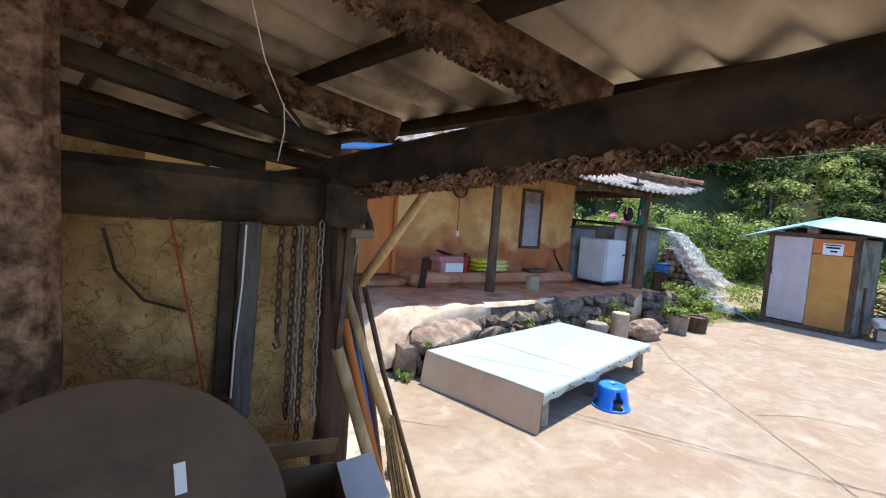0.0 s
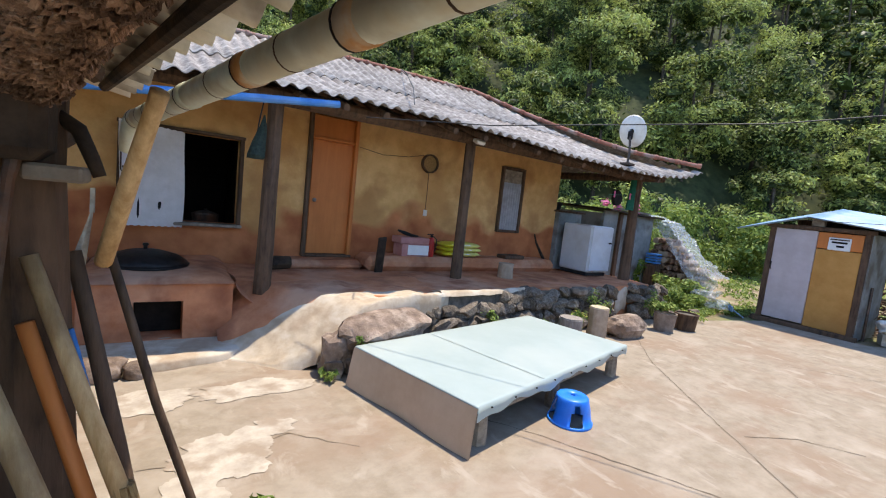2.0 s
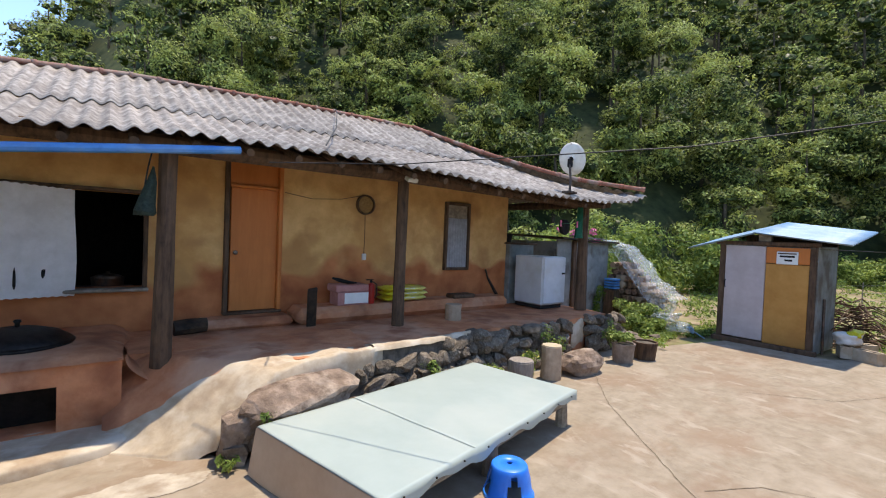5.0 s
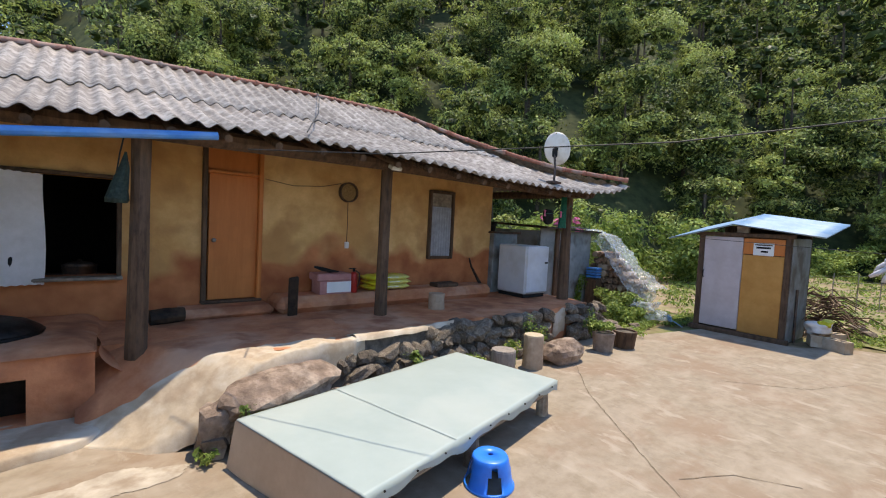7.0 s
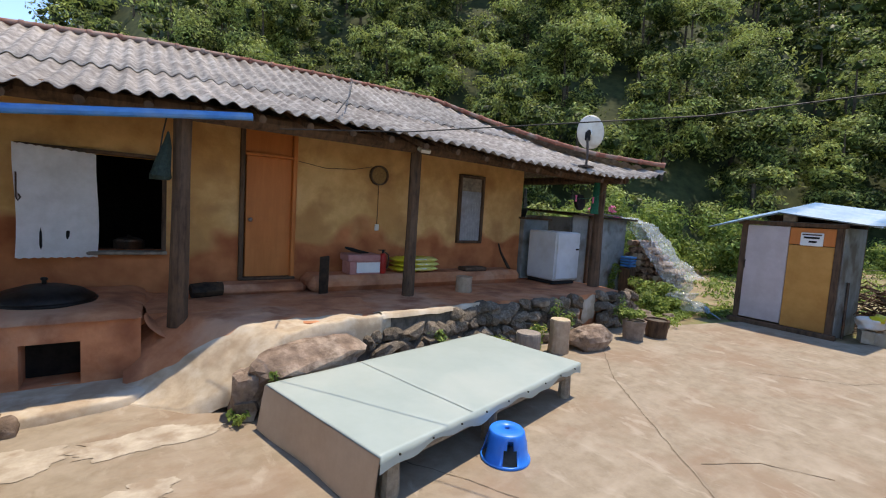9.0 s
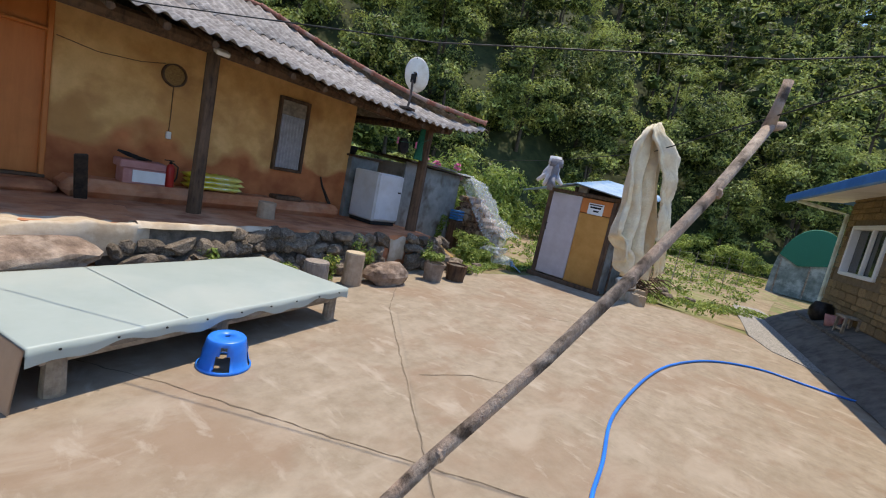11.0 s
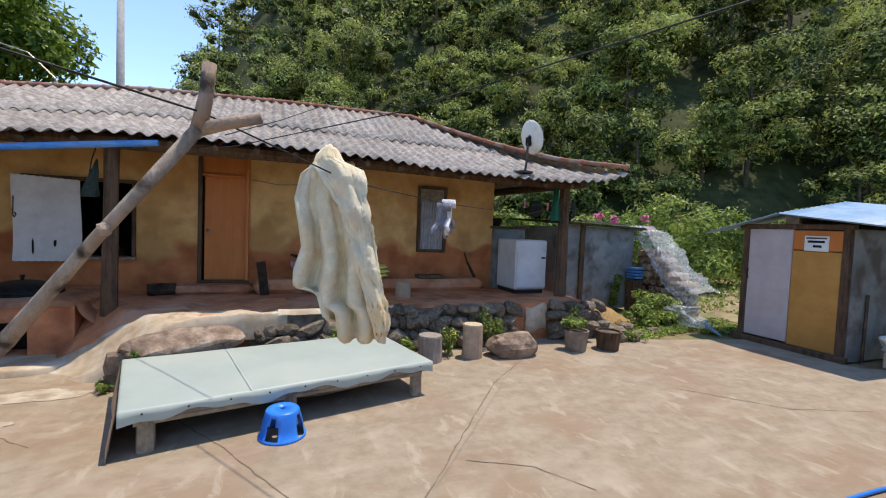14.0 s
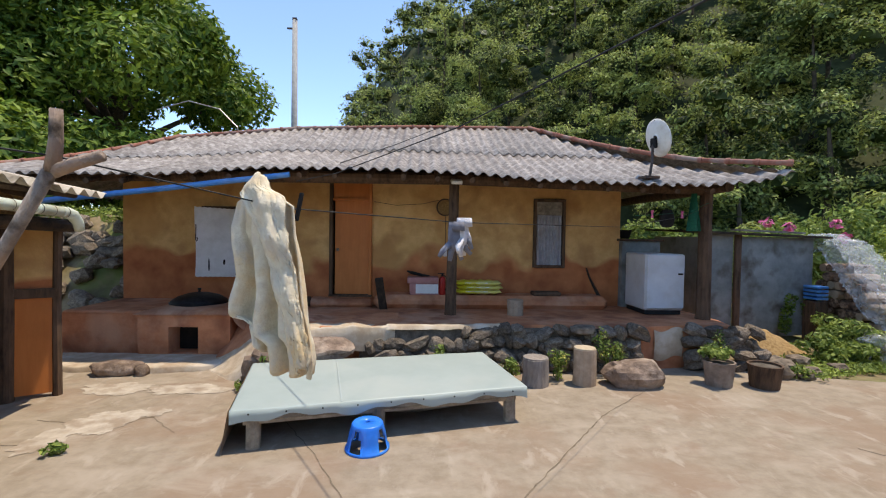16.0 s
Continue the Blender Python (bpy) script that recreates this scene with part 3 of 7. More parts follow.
# brushwood along the foot of the hill
rnd = np.random.RandomState(8)
cent, radi = [], []
for k in range(230):
    deg = -8 + 118 * rnd.rand()
    p = hill_point(deg, -3.0 + 5.0 * rnd.rand())
    r = 0.35 + 0.75 * rnd.rand() ** 1.5
    p.z = max(p.z, 0)
    for j in range(7):
        o = rnd.normal(size=3) * r * 0.55
        cent.append((p.x + o[0], p.y + o[1], max(0.15, p.z + r * 0.8 + o[2] * 0.9)))
        radi.append((r * 0.42, r * 0.42, r * 0.26))
tagged(single("brushwood", Shape().leaves(cent, radi, 120000, 0.075, 21, 0.5, 0.4, 0.3), BRIGHT_LEAF, "bright green bushes along the foot of the hill", "bushes"), kind="stuff")


def tree(at, height, spread, count, size, seed, label):
    """A broad-leaved tree: trunk with limbs, and a crown of leaf clumps."""
    r = random.Random(seed)
    root = thing("tree", label, "tree", at)
    tr = Shape()
    h = height
    tr.tube([(0, 0, -0.3), (0.1, 0.05, h * 0.25), (-0.1, 0.1, h * 0.5), (0.1, 0, h * 0.8)], [h * 0.035, h * 0.028, h * 0.02, h * 0.006], 10, wob=0.1, seed=seed)
    cs, rs = [], []
    for i in range(44):
        a, zz = r.random() * 6.283, r.random()
        rad = spread * (0.35 + 0.65 * math.sin(math.pi * (0.32 + 0.58 * zz))) * (0.55 + 0.45 * r.random())
        c = (rad * math.cos(a), rad * math.sin(a), h * (0.13 + 0.83 * zz))
        q = spread * (0.24 + 0.16 * r.random())
        cs.append(c)
        rs.append((q, q, q * 0.7))
        if i % 3 == 0:
            tr.tube([(0, 0, h * (0.15 + 0.45 * zz)), (c[0] * 0.5, c[1] * 0.5, c[2] * 0.85), c], [h * 0.014, h * 0.009, h * 0.003], 6, seed=i)
    part("trunk", tr, TRUNK, root, world_space=False)
    part("crown", Shape().leaves(cs, rs, count, size, seed), TREE_LEAF, root, "dense green leaf clumps", world_space=False)
    return root


tree((-5.7, 13.5, 0), 9.0, 4.8, 85000, 0.11, 31, "large leafy green tree standing behind the farmhouse")
tree((-11.0, 11.5, 0), 9.6, 4.2, 44000, 0.11, 32, "large leafy green tree beside another tree")
tree((-3.2, 26, 0), 7.0, 2.4, 9000, 0.16, 33, "distant green tree seen over the roof")
tree((-12.0, 20.0, 0), 10.5, 4.6, 16000, 0.17, 34, "large green tree farther behind the house")

pole = thing("utility_pole", "tall grey concrete utility pole behind the house", "utility pole", (-2.65, 22, 0))
part("shaft", Shape().tube([(-2.65, 22, -0.2), (-2.65, 22, 12.2)], [0.19, 0.12], 12), POLE_CONCRETE, pole, smooth=True)
part("cap", Shape().box((-2.65, 22, 12.25), (0.2, 0.2, 0.12)), IRON, pole)
part("crossarm", Shape().box((-2.85, 22, 11.8), (0.35, 0.07, 0.07)), IRON, pole)

# ---------- farmhouse ----------
WL, WR, WF, WB = -0.72, 6.95, 6.3, 9.1
FLOOR, WTOP = 0.55, 2.55


def holed_wall(x0, x1, y0, y1, z0, z1, holes, cell=0.35):
    """A wall along x with thickness y0..y1 and rectangular holes (xa, xb, za, zb)."""
    sh = Shape()
    xs = sorted({x0, x1, *[h[0] for h in holes], *[h[1] for h in holes]})
    zs = sorted({z0, z1, *[h[2] for h in holes], *[h[3] for h in holes]})
    solid = lambda i, k: 0 <= i < len(xs) - 1 and 0 <= k < len(zs) - 1 and not any(h[0] <= (xs[i] + xs[i + 1]) / 2 <= h[1] and h[2] <= (zs[k] + zs[k + 1]) / 2 <= h[3] for h in holes)
    for i in range(len(xs) - 1):
        for k in range(len(zs) - 1):
            if not solid(i, k):
                continue
            a, b, c, d = xs[i], xs[i + 1], zs[k], zs[k + 1]
            sh.add([(a, y0, c), (b, y0, c), (b, y0, d), (a, y0, d)], [(0, 1, 2, 3)])
            sh.add([(a, y1, c), (b, y1, c), (b, y1, d), (a, y1, d)], [(3, 2, 1, 0)])
            for di, dk, q in ((-1, 0, [(a, y0, c), (a, y0, d), (a, y1, d), (a, y1, c)]), (1, 0, [(b, y0, c), (b, y1, c), (b, y1, d), (b, y0, d)]), (0, -1, [(a, y0, c), (a, y1, c), (b, y1, c), (b, y0, c)]), (0, 1, [(a, y0, d), (b, y0, d), (b, y1, d), (a, y1, d)])):
                if not solid(i + di, k + dk):
                    sh.add(q, [(0, 1, 2, 3)])
    return sh


DOOR = (2.38, 3.02, 0.66, 2.46)
WIN = (5.55, 6.05, 1.13, 2.21)
OPEN = (0.50, 1.62, 0.99, 1.97)
house = thing("farmhouse", "old single-storey mud-walled farmhouse with a grey slate roof", "house", (3, 7.7, 0))
part("wall", holed_wall(WL, WR, WF, WF + 0.22, 0.0, WTOP, [DOOR, WIN, OPEN]), MUD, house, "tan earth plaster wall with a reddish lower wash")
part("wall", Shape().box((WR - 0.11, (WF + WB) / 2 + 0.11, 1.27), (0.22, WB - WF - 0.22, 2.55)), MUD, house)
part("wall", Shape().box((WL + 0.11, (WF + WB) / 2 + 0.11, 1.27), (0.22, WB - WF - 0.22, 2.55)), MUD, house)
part("wall", Shape().box(((WL + WR) / 2, WB + 0.11, 1.27), (WR - WL, 0.22, 2.55)), MUD, house)
part("ceiling", Shape().box(((WL + WR) / 2, (WF + WB) / 2 + 0.11, 2.6), (WR - WL - 0.1, WB - WF, 0.06)), SMOKED_WOOD, house)
# Black boxes added so the unlit kitchen reads dark through the hatch.
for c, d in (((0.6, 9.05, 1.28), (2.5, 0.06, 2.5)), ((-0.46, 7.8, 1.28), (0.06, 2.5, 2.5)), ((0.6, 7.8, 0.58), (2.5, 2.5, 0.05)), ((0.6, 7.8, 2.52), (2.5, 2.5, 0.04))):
    part("kitchen_lining", Shape().box(c, d), BLACK, house, "black lining that makes the kitchen inside look unlit")
part("kitchen_lining", Shape().box((1.9, 7.8, 1.3), (0.1, 2.6, 2.5)), SMOKED_WOOD, house, "dark inside wall closing the kitchen")

# roof sheets
EAVE_Z = [(-2.3, 2.24), (0, 2.26), (0.8, 2.285), (1.8, 2.37), (3.4, 2.375), (4.5, 2.34), (5.2, 2.285), (6.1, 2.265), (7.2, 2.245), (7.85, 2.31), (8.25, 2.44)]
EAVE_Y = [(-2.3, 4.78), (2.5, 4.74), (6.2, 4.62), (8.25, 4.48)]
RIDGE_Y = 7.65
RIDGE_Z = [(-0.6, 3.31), (1.5, 3.52), (3.6, 3.6), (5.7, 3.63)]
CL, CR, RL, RR = -2.3, 8.25, -0.6, 5.75
WAVE = 0.146


def roof_z(x, v):
    e, r = lerp(EAVE_Z, x), lerp(RIDGE_Z, x)
    return e + (r - e) * v - 0.10 * math.sin(math.pi * v)


def roof_sheet(x0, x1, v0, v1, lift, face):
    """A corrugated sheet over x0..x1 and v0..v1 (eave to ridge), cut off by the hips."""
    sh = Shape()
    n = max(2, round((x1 - x0) / WAVE * 9))
    cols = []
    for i in range(n + 1):
        x = x0 + (x1 - x0) * i / n
        top = min(1.0, (x - CL) / (RL - CL) if x < RL else 1.0, (CR - x) / (CR - RR) if x > RR else 1.0)
        hi = min(v1, top)
        if hi <= v0 + 0.01:
            cols.append(None)
            continue
        col = []
        w = 0.021 * math.cos(2 * math.pi * x / WAVE)
        for j in range(4):
            v = v0 + (hi - v0) * j / 3
            col.append(face(x, v, w + lift * (1 - (v - v0) / (v1 - v0)) * 0.8))
        cols.append(col)
    run = [c for c in cols if c]
    m = len(run)
    vs = [p for c in run for p in c] + [(p[0], p[1], p[2] - 0.007) for c in run for p in c]
    o = 4 * m
    fs = []
    for i in range(m - 1):
        for j in range(3):
            a = 4 * i + j
            fs += [(a, a + 4, a + 5, a + 1), (o + a + 1, o + a + 5, o + a + 4, o + a)]
        fs += [(4 * i, o + 4 * i, o + 4 * i + 4, 4 * i + 4), (4 * i + 3, 4 * i + 7, o + 4 * i + 7, o + 4 * i + 3)]
    if m > 1:
        sh.add(vs, fs)
    return sh


def front_face(x, v, h):
    e = lerp(EAVE_Y, x)
    return (x, e + (RIDGE_Y - e) * v, roof_z(x, v) + h)


def back_face(x, v, h):
    e = lerp(EAVE_Y, x)
    return (x, 2 * RIDGE_Y - e - (RIDGE_Y - e) * v, roof_z(x, v) + h)


rr = random.Random(3)
for row, (v0, v1) in enumerate(((0.0, 0.52), (0.50, 1.0))):
    x = CL + 0.02
    while x < CR - 0.02:
        x1 = min(x + 0.91, CR)
        d = 0.012 * rr.random()
        sh = roof_sheet(x - 0.05, x1, v0 - (0.006 * rr.random() if row else 0.012 * rr.random()), v1, 0.016 + d, front_face)
        if len(sh.f) > 30:
            part("roof_sheet", sh, SLATE, house, smooth=True)
        x += 0.91
sh = roof_sheet(CL, CR, 0, 1, 0.0, back_face)
part("back_roof", sh, SLATE, house, smooth=True)


def hip_end(sx, cx, rx):
    """The triangular end of the hipped roof."""
    sh = Shape()
    n = 140
    y0 = lerp(EAVE_Y, cx)
    y1 = 2 * RIDGE_Y - y0
    cols = []
    for i in range(n + 1):
        y = y0 + (y1 - y0) * i / n
        top = 1 - abs(y - RIDGE_Y) / (RIDGE_Y - y0)
        w = 0.02 * math.cos(2 * math.pi * y / WAVE)
        zc, zr = lerp(EAVE_Z, cx), lerp(RIDGE_Z, rx)
        cols.append([(cx + (rx - cx) * top * j / 2, y, zc + (zr - zc) * top * j / 2 - 0.1 * math.sin(math.pi * top * j / 2) + w) for j in range(3)])
    sh.add([p for c in cols for p in c], [(3 * i + j, 3 * i + 3 + j, 3 * i + 4 + j, 3 * i + 1 + j) for i in range(n) for j in range(2)])
    return sh


part("hip_roof", hip_end(1, CR, RR), SLATE, house, smooth=True)
part("hip_roof", hip_end(-1, CL, RL), SLATE, house, smooth=True)


def caps(a, b, n, sag=0.0, up=0.0):
    """Half-round caps laid end to end with collars."""
    a, b = Vector(a), Vector(b)
    for i in range(n):
        s0, s1 = i / n, (i + 1) / n
        f = lambda s: a.lerp(b, s) + Vector((0, 0, -sag * math.sin(math.pi * s) + up * max(0, 0.25 - s) * 4 * 0.25))
        p, q = f(s0), f(s1)
        e = (q - p) * 0.03
        part("ridge_cap", Shape().tube([p - e, p + (q - p) * 0.12, p + (q - p) * 0.13, q], [0.044, 0.043, 0.034, 0.036], 10), RIDGE_RED, house, smooth=True)


for (xa, xb, n) in ((RL, 1.5, 7), (1.5, 3.6, 7), (3.6, RR, 7)):
    caps((xa, RIDGE_Y, lerp(RIDGE_Z, xa) + 0.015), (xb, RIDGE_Y, lerp(RIDGE_Z, xb) + 0.015), n)
caps((CR - 0.03, lerp(EAVE_Y, CR) + 0.03, lerp(EAVE_Z, CR) + 0.03), (RR, RIDGE_Y, lerp(RIDGE_Z, RR) + 0.03), 12, 0.10, 0.3)
caps((CL + 0.03, lerp(EAVE_Y, CL) + 0.03, lerp(EAVE_Z, CL) + 0.03), (RL, RIDGE_Y, lerp(RIDGE_Z, RL) + 0.03), 12, 0.10, 0.3)

# eave timbers
for x in np.arange(-1.9, 7.9, 0.42):
    x = float(x)
    v = min(1.0, (CR - x) / (CR - RR) if x > RR else 1.0, (x - CL) / (RL - CL) if x < RL else 1.0) * 0.6
    if v > 0.12:
        pts = [(x, lerp(EAVE_Y, x) + 0.10 + (RIDGE_Y - lerp(EAVE_Y, x)) * v * s, roof_z(x, v * s + 0.03) - 0.085) for s in (0, 0.5, 1)]
        part("rafter", Shape().tube(pts, [0.035, 0.042, 0.045], 8, wob=0.12, seed=int(x * 50)), OLD_WOOD, house)
part("eave_beam", Shape().tube([(-1.6, 5.2, 2.29), (1.69, 5.12, 2.33), (4.22, 5.42, 2.38), (7.63, 5.2, 2.28)], [0.075, 0.08, 0.08, 0.07], 10, wob=0.06), OLD_WOOD, house)
part("eave_beam", Shape().tube([(7.63, 4.75, 2.27), (7.6, 7, 2.3), (7.6, 9, 2.3)], [0.06, 0.07, 0.07], 8, wob=0.06), OLD_WOOD, house)


def post(x, y, z0, z1, r, seed, lean=(0, 0)):
    pts = [(x + lean[0] * s, y + lean[1] * s, z0 + (z1 - z0) * s) for s in (0, 0.25, 0.5, 0.75, 1)]
    part("post", Shape().tube(pts, [r * 1.15, r * 1.05, r, r * 0.95, r * 0.95], 10, wob=0.07, seed=seed), OLD_WOOD, house, "dark weathered round timber post")


post(1.69, 5.10, 0.45, 2.30, 0.075, 1, (0.02, 0))
post(4.20, 5.40, 0.5, 2.36, 0.07, 2, (0.03, 0.02))
post(7.63, 5.20, 0.45, 2.28, 0.085, 3)

# porch platform of rammed earth
EDGE = [(1.95, 5.3), (2.2, 4.78), (2.5, 4.52), (2.8, 4.50), (3.3, 4.54), (4.15, 4.58), (5.0, 4.72), (5.9, 4.68), (6.45, 4.62), (7.4, 4.8), (7.70, 4.76), (7.78, 5.1), (7.72, 6.2), (7.72, 9.2), (-0.8, 9.2), (-0.8, 5.3)]
porch = single("terrace", Shape().slab(EDGE, 0.0, FLOOR - 0.02), RED_MUD, "raised reddish rammed-earth terrace along the house", "terrace", "structure")
part("bench", Shape().box((4.85, 6.06, 0.63), (3.5, 0.47, 0.2), chamfer=0.07), RED_MUD, porch, "low earth ledge along the wall")
part("doorstep", Shape().box((2.6, 6.12, 0.58), (1.0, 0.36, 0.13), chamfer=0.05), RED_MUD, porch)
# hearth
part("hearth", holed_wall(0.30, 1.42, 4.99, 5.27, 0.0, 0.585, [(0.67, 1.03, 0.085, 0.42)]), RED_MUD, porch, "earth hearth front with a square fire opening")
part("hearth", holed_wall(-0.75, 0.295, 5.12, 5.27, 0.0, 0.56, []), RED_MUD, porch)
part("hearth_top", Shape().sheet(lambda u, v: (0.27 + 1.18 * u - 0.02 * math.cos(v * 3), 4.965 + 1.3 * v, 0.575 + 0.055 * (1 - (1 - min(1, v * 9)) ** 2) * (1 - abs(2 * u - 1) ** 8) + 0.012 * noise.noise(Vector((u * 5, v * 5, 1)))), 40, 40), RED_MUD, porch, "smoothed earth top of the hearth", smooth=True)
part("hearth_top", Shape().box((-0.22, 5.70, 0.565), (0.98, 1.16, 0.06), chamfer=0.02), RED_MUD, porch)
part("hearth_side", Shape().sheet(lambda u, v: (1.44 + 0.34 * v * v + 0.02 * math.sin(u * 9), 4.99 + 1.25 * u, 0.585 - 0.30 * v * (1 - 0.7 * u)), 20, 10), RED_MUD, porch, smooth=True)
part("fire_hole", Shape().box((0.855, 5.265, 0.26), (0.5, 0.02, 0.5)), BLACK, porch)

# doors and windows of the farmhouse
door = thing("door_1", "closed orange-brown wooden door with a plain panel above", "door", (2.7, 6.3, 0.66), kind="structure")
part("leaf", Shape().box((2.72, 6.335, 1.405), (0.54, 0.04, 1.45), chamfer=0.006), DOOR_WOOD, door)
part("transom_panel", Shape().box((2.70, 6.33, 2.30), (0.58, 0.03, 0.27), chamfer=0.005), DOOR_WOOD, door)
for x in (2.40, 3.0):
    part("jamb", Shape().box((x, 6.30, 1.56), (0.05, 0.12, 1.8), chamfer=0.008), OLD_WOOD if x < 2.5 else DOOR_WOOD, door)
part("rail", Shape().box((2.7, 6.305, 2.145), (0.56, 0.10, 0.035), chamfer=0.006), DOOR_WOOD, door)
part("threshold", Shape().box((2.7, 6.27, 0.665), (0.66, 0.12, 0.03), chamfer=0.008), OLD_WOOD, door)
part("knob", Shape().lathe((0, 0, 0), [(0.012, 0), (0.012, 0.02), (0.024, 0.03), (0.026, 0.045), (0.015, 0.055)], 12), STEEL, door, "small metal knob", smooth=True)
bpy.data.objects["knob"].data.transform(pose(2.5 - 2.7, 6.315 - 6.3, 1.37 - 0.66, 90, 0, 0) @ Matrix.Translation(Vector((2.7, 6.3, 0.66))))

win = thing("window_1", "small wooden-framed window boarded with corrugated tin", "window", (5.8, 6.3, 1.13), kind="structure")
for x in (5.57, 6.03):
    part("frame_side", Shape().box((x, 6.29, 1.67), (0.045, 0.09, 1.08), chamfer=0.006), OLD_WOOD, win)
for z in (1.15, 2.19):
    part("frame_rail", Shape().box((5.8, 6.29, z), (0.415, 0.09, 0.045), chamfer=0.006), OLD_WOOD, win)
part("tin_sheet", Shape().sheet(lambda u, v: (5.595 + 0.41 * u, 6.275 + 0.022 * math.cos(u * 2 * math.pi * 8), 1.175 + 0.78 * v), 80, 2), TIN, win, smooth=True)
part("grey_board", Shape().box((5.8, 6.30, 2.06), (0.41, 0.02, 0.21)), GREY_WOOD, win)

kit = thing("window_2", "open kitchen hatch with a white board shutter", "window", (1.06, 6.3, 0.99), kind="structure")
part("frame_top", Shape().box((1.06, 6.3, 1.985), (1.2, 0.1, 0.035), chamfer=0.006), OLD_WOOD, kit)
part("frame_bottom", Shape().box((1.06, 6.28, 0.975), (1.2, 0.14, 0.035), chamfer=0.008), GREY_WOOD, kit)
for x in (0.49, 1.63):
    part("frame_side", Shape().box((x, 6.3, 1.48), (0.04, 0.1, 0.97), chamfer=0.006), OLD_WOOD, kit)
sh = Shape().sheet(lambda u, v: (0.50 + 0.56 * u + 0.012 * math.sin(v * 5), 5.98 + 0.27 * u, 0.955 + 1.02 * v - 0.02 * u + 0.004 * math.cos(u * 60)), 90, 6)
sh.add([(p[0] + 0.004, p[1] + 0.022, p[2]) for p in sh.v[:]], [q[::-1] for q in sh.f[:]])
shutter = part("shutter", sh, WHITE_BOARD, kit, "white ribbed board shutter with two dark holes", smooth=True)
part("hole", Shape().stone((0.665, 6.052, 1.12), (0.012, 0.008, 0.10), 3, 0.3, 1), BLACK, shutter)
part("hole", Shape().stone((0.845, 6.138, 1.17), (0.016, 0.008, 0.045), 4, 0.3, 1), BLACK, shutter)
part("hook", Shape().tube([(0.515, 5.975, 1.72), (0.515, 5.965, 1.5), (0.53, 5.96, 1.47), (0.545, 5.965, 1.5), (0.53, 5.97, 1.53)], 0.007, 6), IRON, shutter)

shelf_pot = thing("kitchen_pot", "dull metal pot standing inside the dark kitchen hatch", "pot", (1.32, 6.62, 0.97))
part("body", Shape().lathe((1.32, 6.62, 0.97), [(0.11, 0), (0.14, 0.02), (0.145, 0.10), (0.15, 0.105), (0.135, 0.10)], 20), IRON, shelf_pot, smooth=True)
part("lid", Shape().lathe((1.32, 6.62, 1.075), [(0.145, 0), (0.10, 0.025), (0.02, 0.04), (0.018, 0.06)], 20), IRON, shelf_pot, smooth=True)
single("kitchen_counter", Shape().box((1.06, 6.72, 0.77), (1.0, 0.36, 0.40), chamfer=0.02), SMOKED_WOOD, "soot-dark counter behind the kitchen hatch", "counter")
# things on the terrace
pot = thing("cauldron", "large black iron cauldron with a lid set in the hearth", "cauldron", (0.74, 5.62, 0.64))
part("bowl", Shape().lathe((0.74, 5.62, 0.60), [(0.30, 0), (0.36, 0.03), (0.37, 0.05)], 28), CAULDRON, pot, smooth=True)
lid = part("lid", Shape().lathe((0.74, 5.62, 0.65), [(0.355, 0), (0.35, 0.02), (0.27, 0.075), (0.14, 0.115), (0.03, 0.13)], 28), CAULDRON, pot, smooth=True)
part("handle", Shape().lathe((0.74, 5.62, 0.775), [(0.018, 0), (0.016, 0.03), (0.028, 0.045), (0.02, 0.06)], 10), CAULDRON, lid, smooth=True)

box = thing("storage_box", "faded pink and white cardboard box with a lid", "box", (3.84, 6.02, 0.73))
part("body", Shape().box((3.84, 6.03, 0.815), (0.43, 0.26, 0.17), chamfer=0.006), PINK_BOX, box)
part("front_panel", Shape().box((3.88, 5.894, 0.82), (0.33, 0.008, 0.135)), WHITE_PAPER, box, "white card panel with a torn edge")
part("lid", Shape().box((3.82, 6.03, 0.945), (0.46, 0.28, 0.09), chamfer=0.012), PINK_BOX, box)
single("hand_saw_handle", Shape().tube([(3.58, 5.98, 1.075), (3.68, 5.98, 1.045), (3.80, 5.99, 1.015), (3.92, 6.0, 1.005)], [0.012, 0.026, 0.022, 0.008], 8), BLACK, "black handled tool lying on the box", "tool")
ext = thing("fire_extinguisher", "small red fire extinguisher with a black hose", "extinguisher", (4.11, 5.95, 0.73))
part("cylinder", Shape().lathe((4.11, 5.95, 0.73), [(0.045, 0), (0.05, 0.01), (0.05, 0.22), (0.035, 0.26), (0.015, 0.275)], 16), RED_PAINT, ext, smooth=True)
part("valve", Shape().box((4.11, 5.95, 1.02), (0.03, 0.03, 0.035), chamfer=0.005), BLACK, ext)
part("lever", Shape().box((4.09, 5.95, 1.045), (0.10, 0.018, 0.012)), BLACK, ext)
part("hose", Shape().tube([(4.13, 5.94, 1.02), (4.18, 5.92, 0.98), (4.175, 5.92, 0.85), (4.15, 5.915, 0.8)], 0.008, 6), RUBBER, ext)
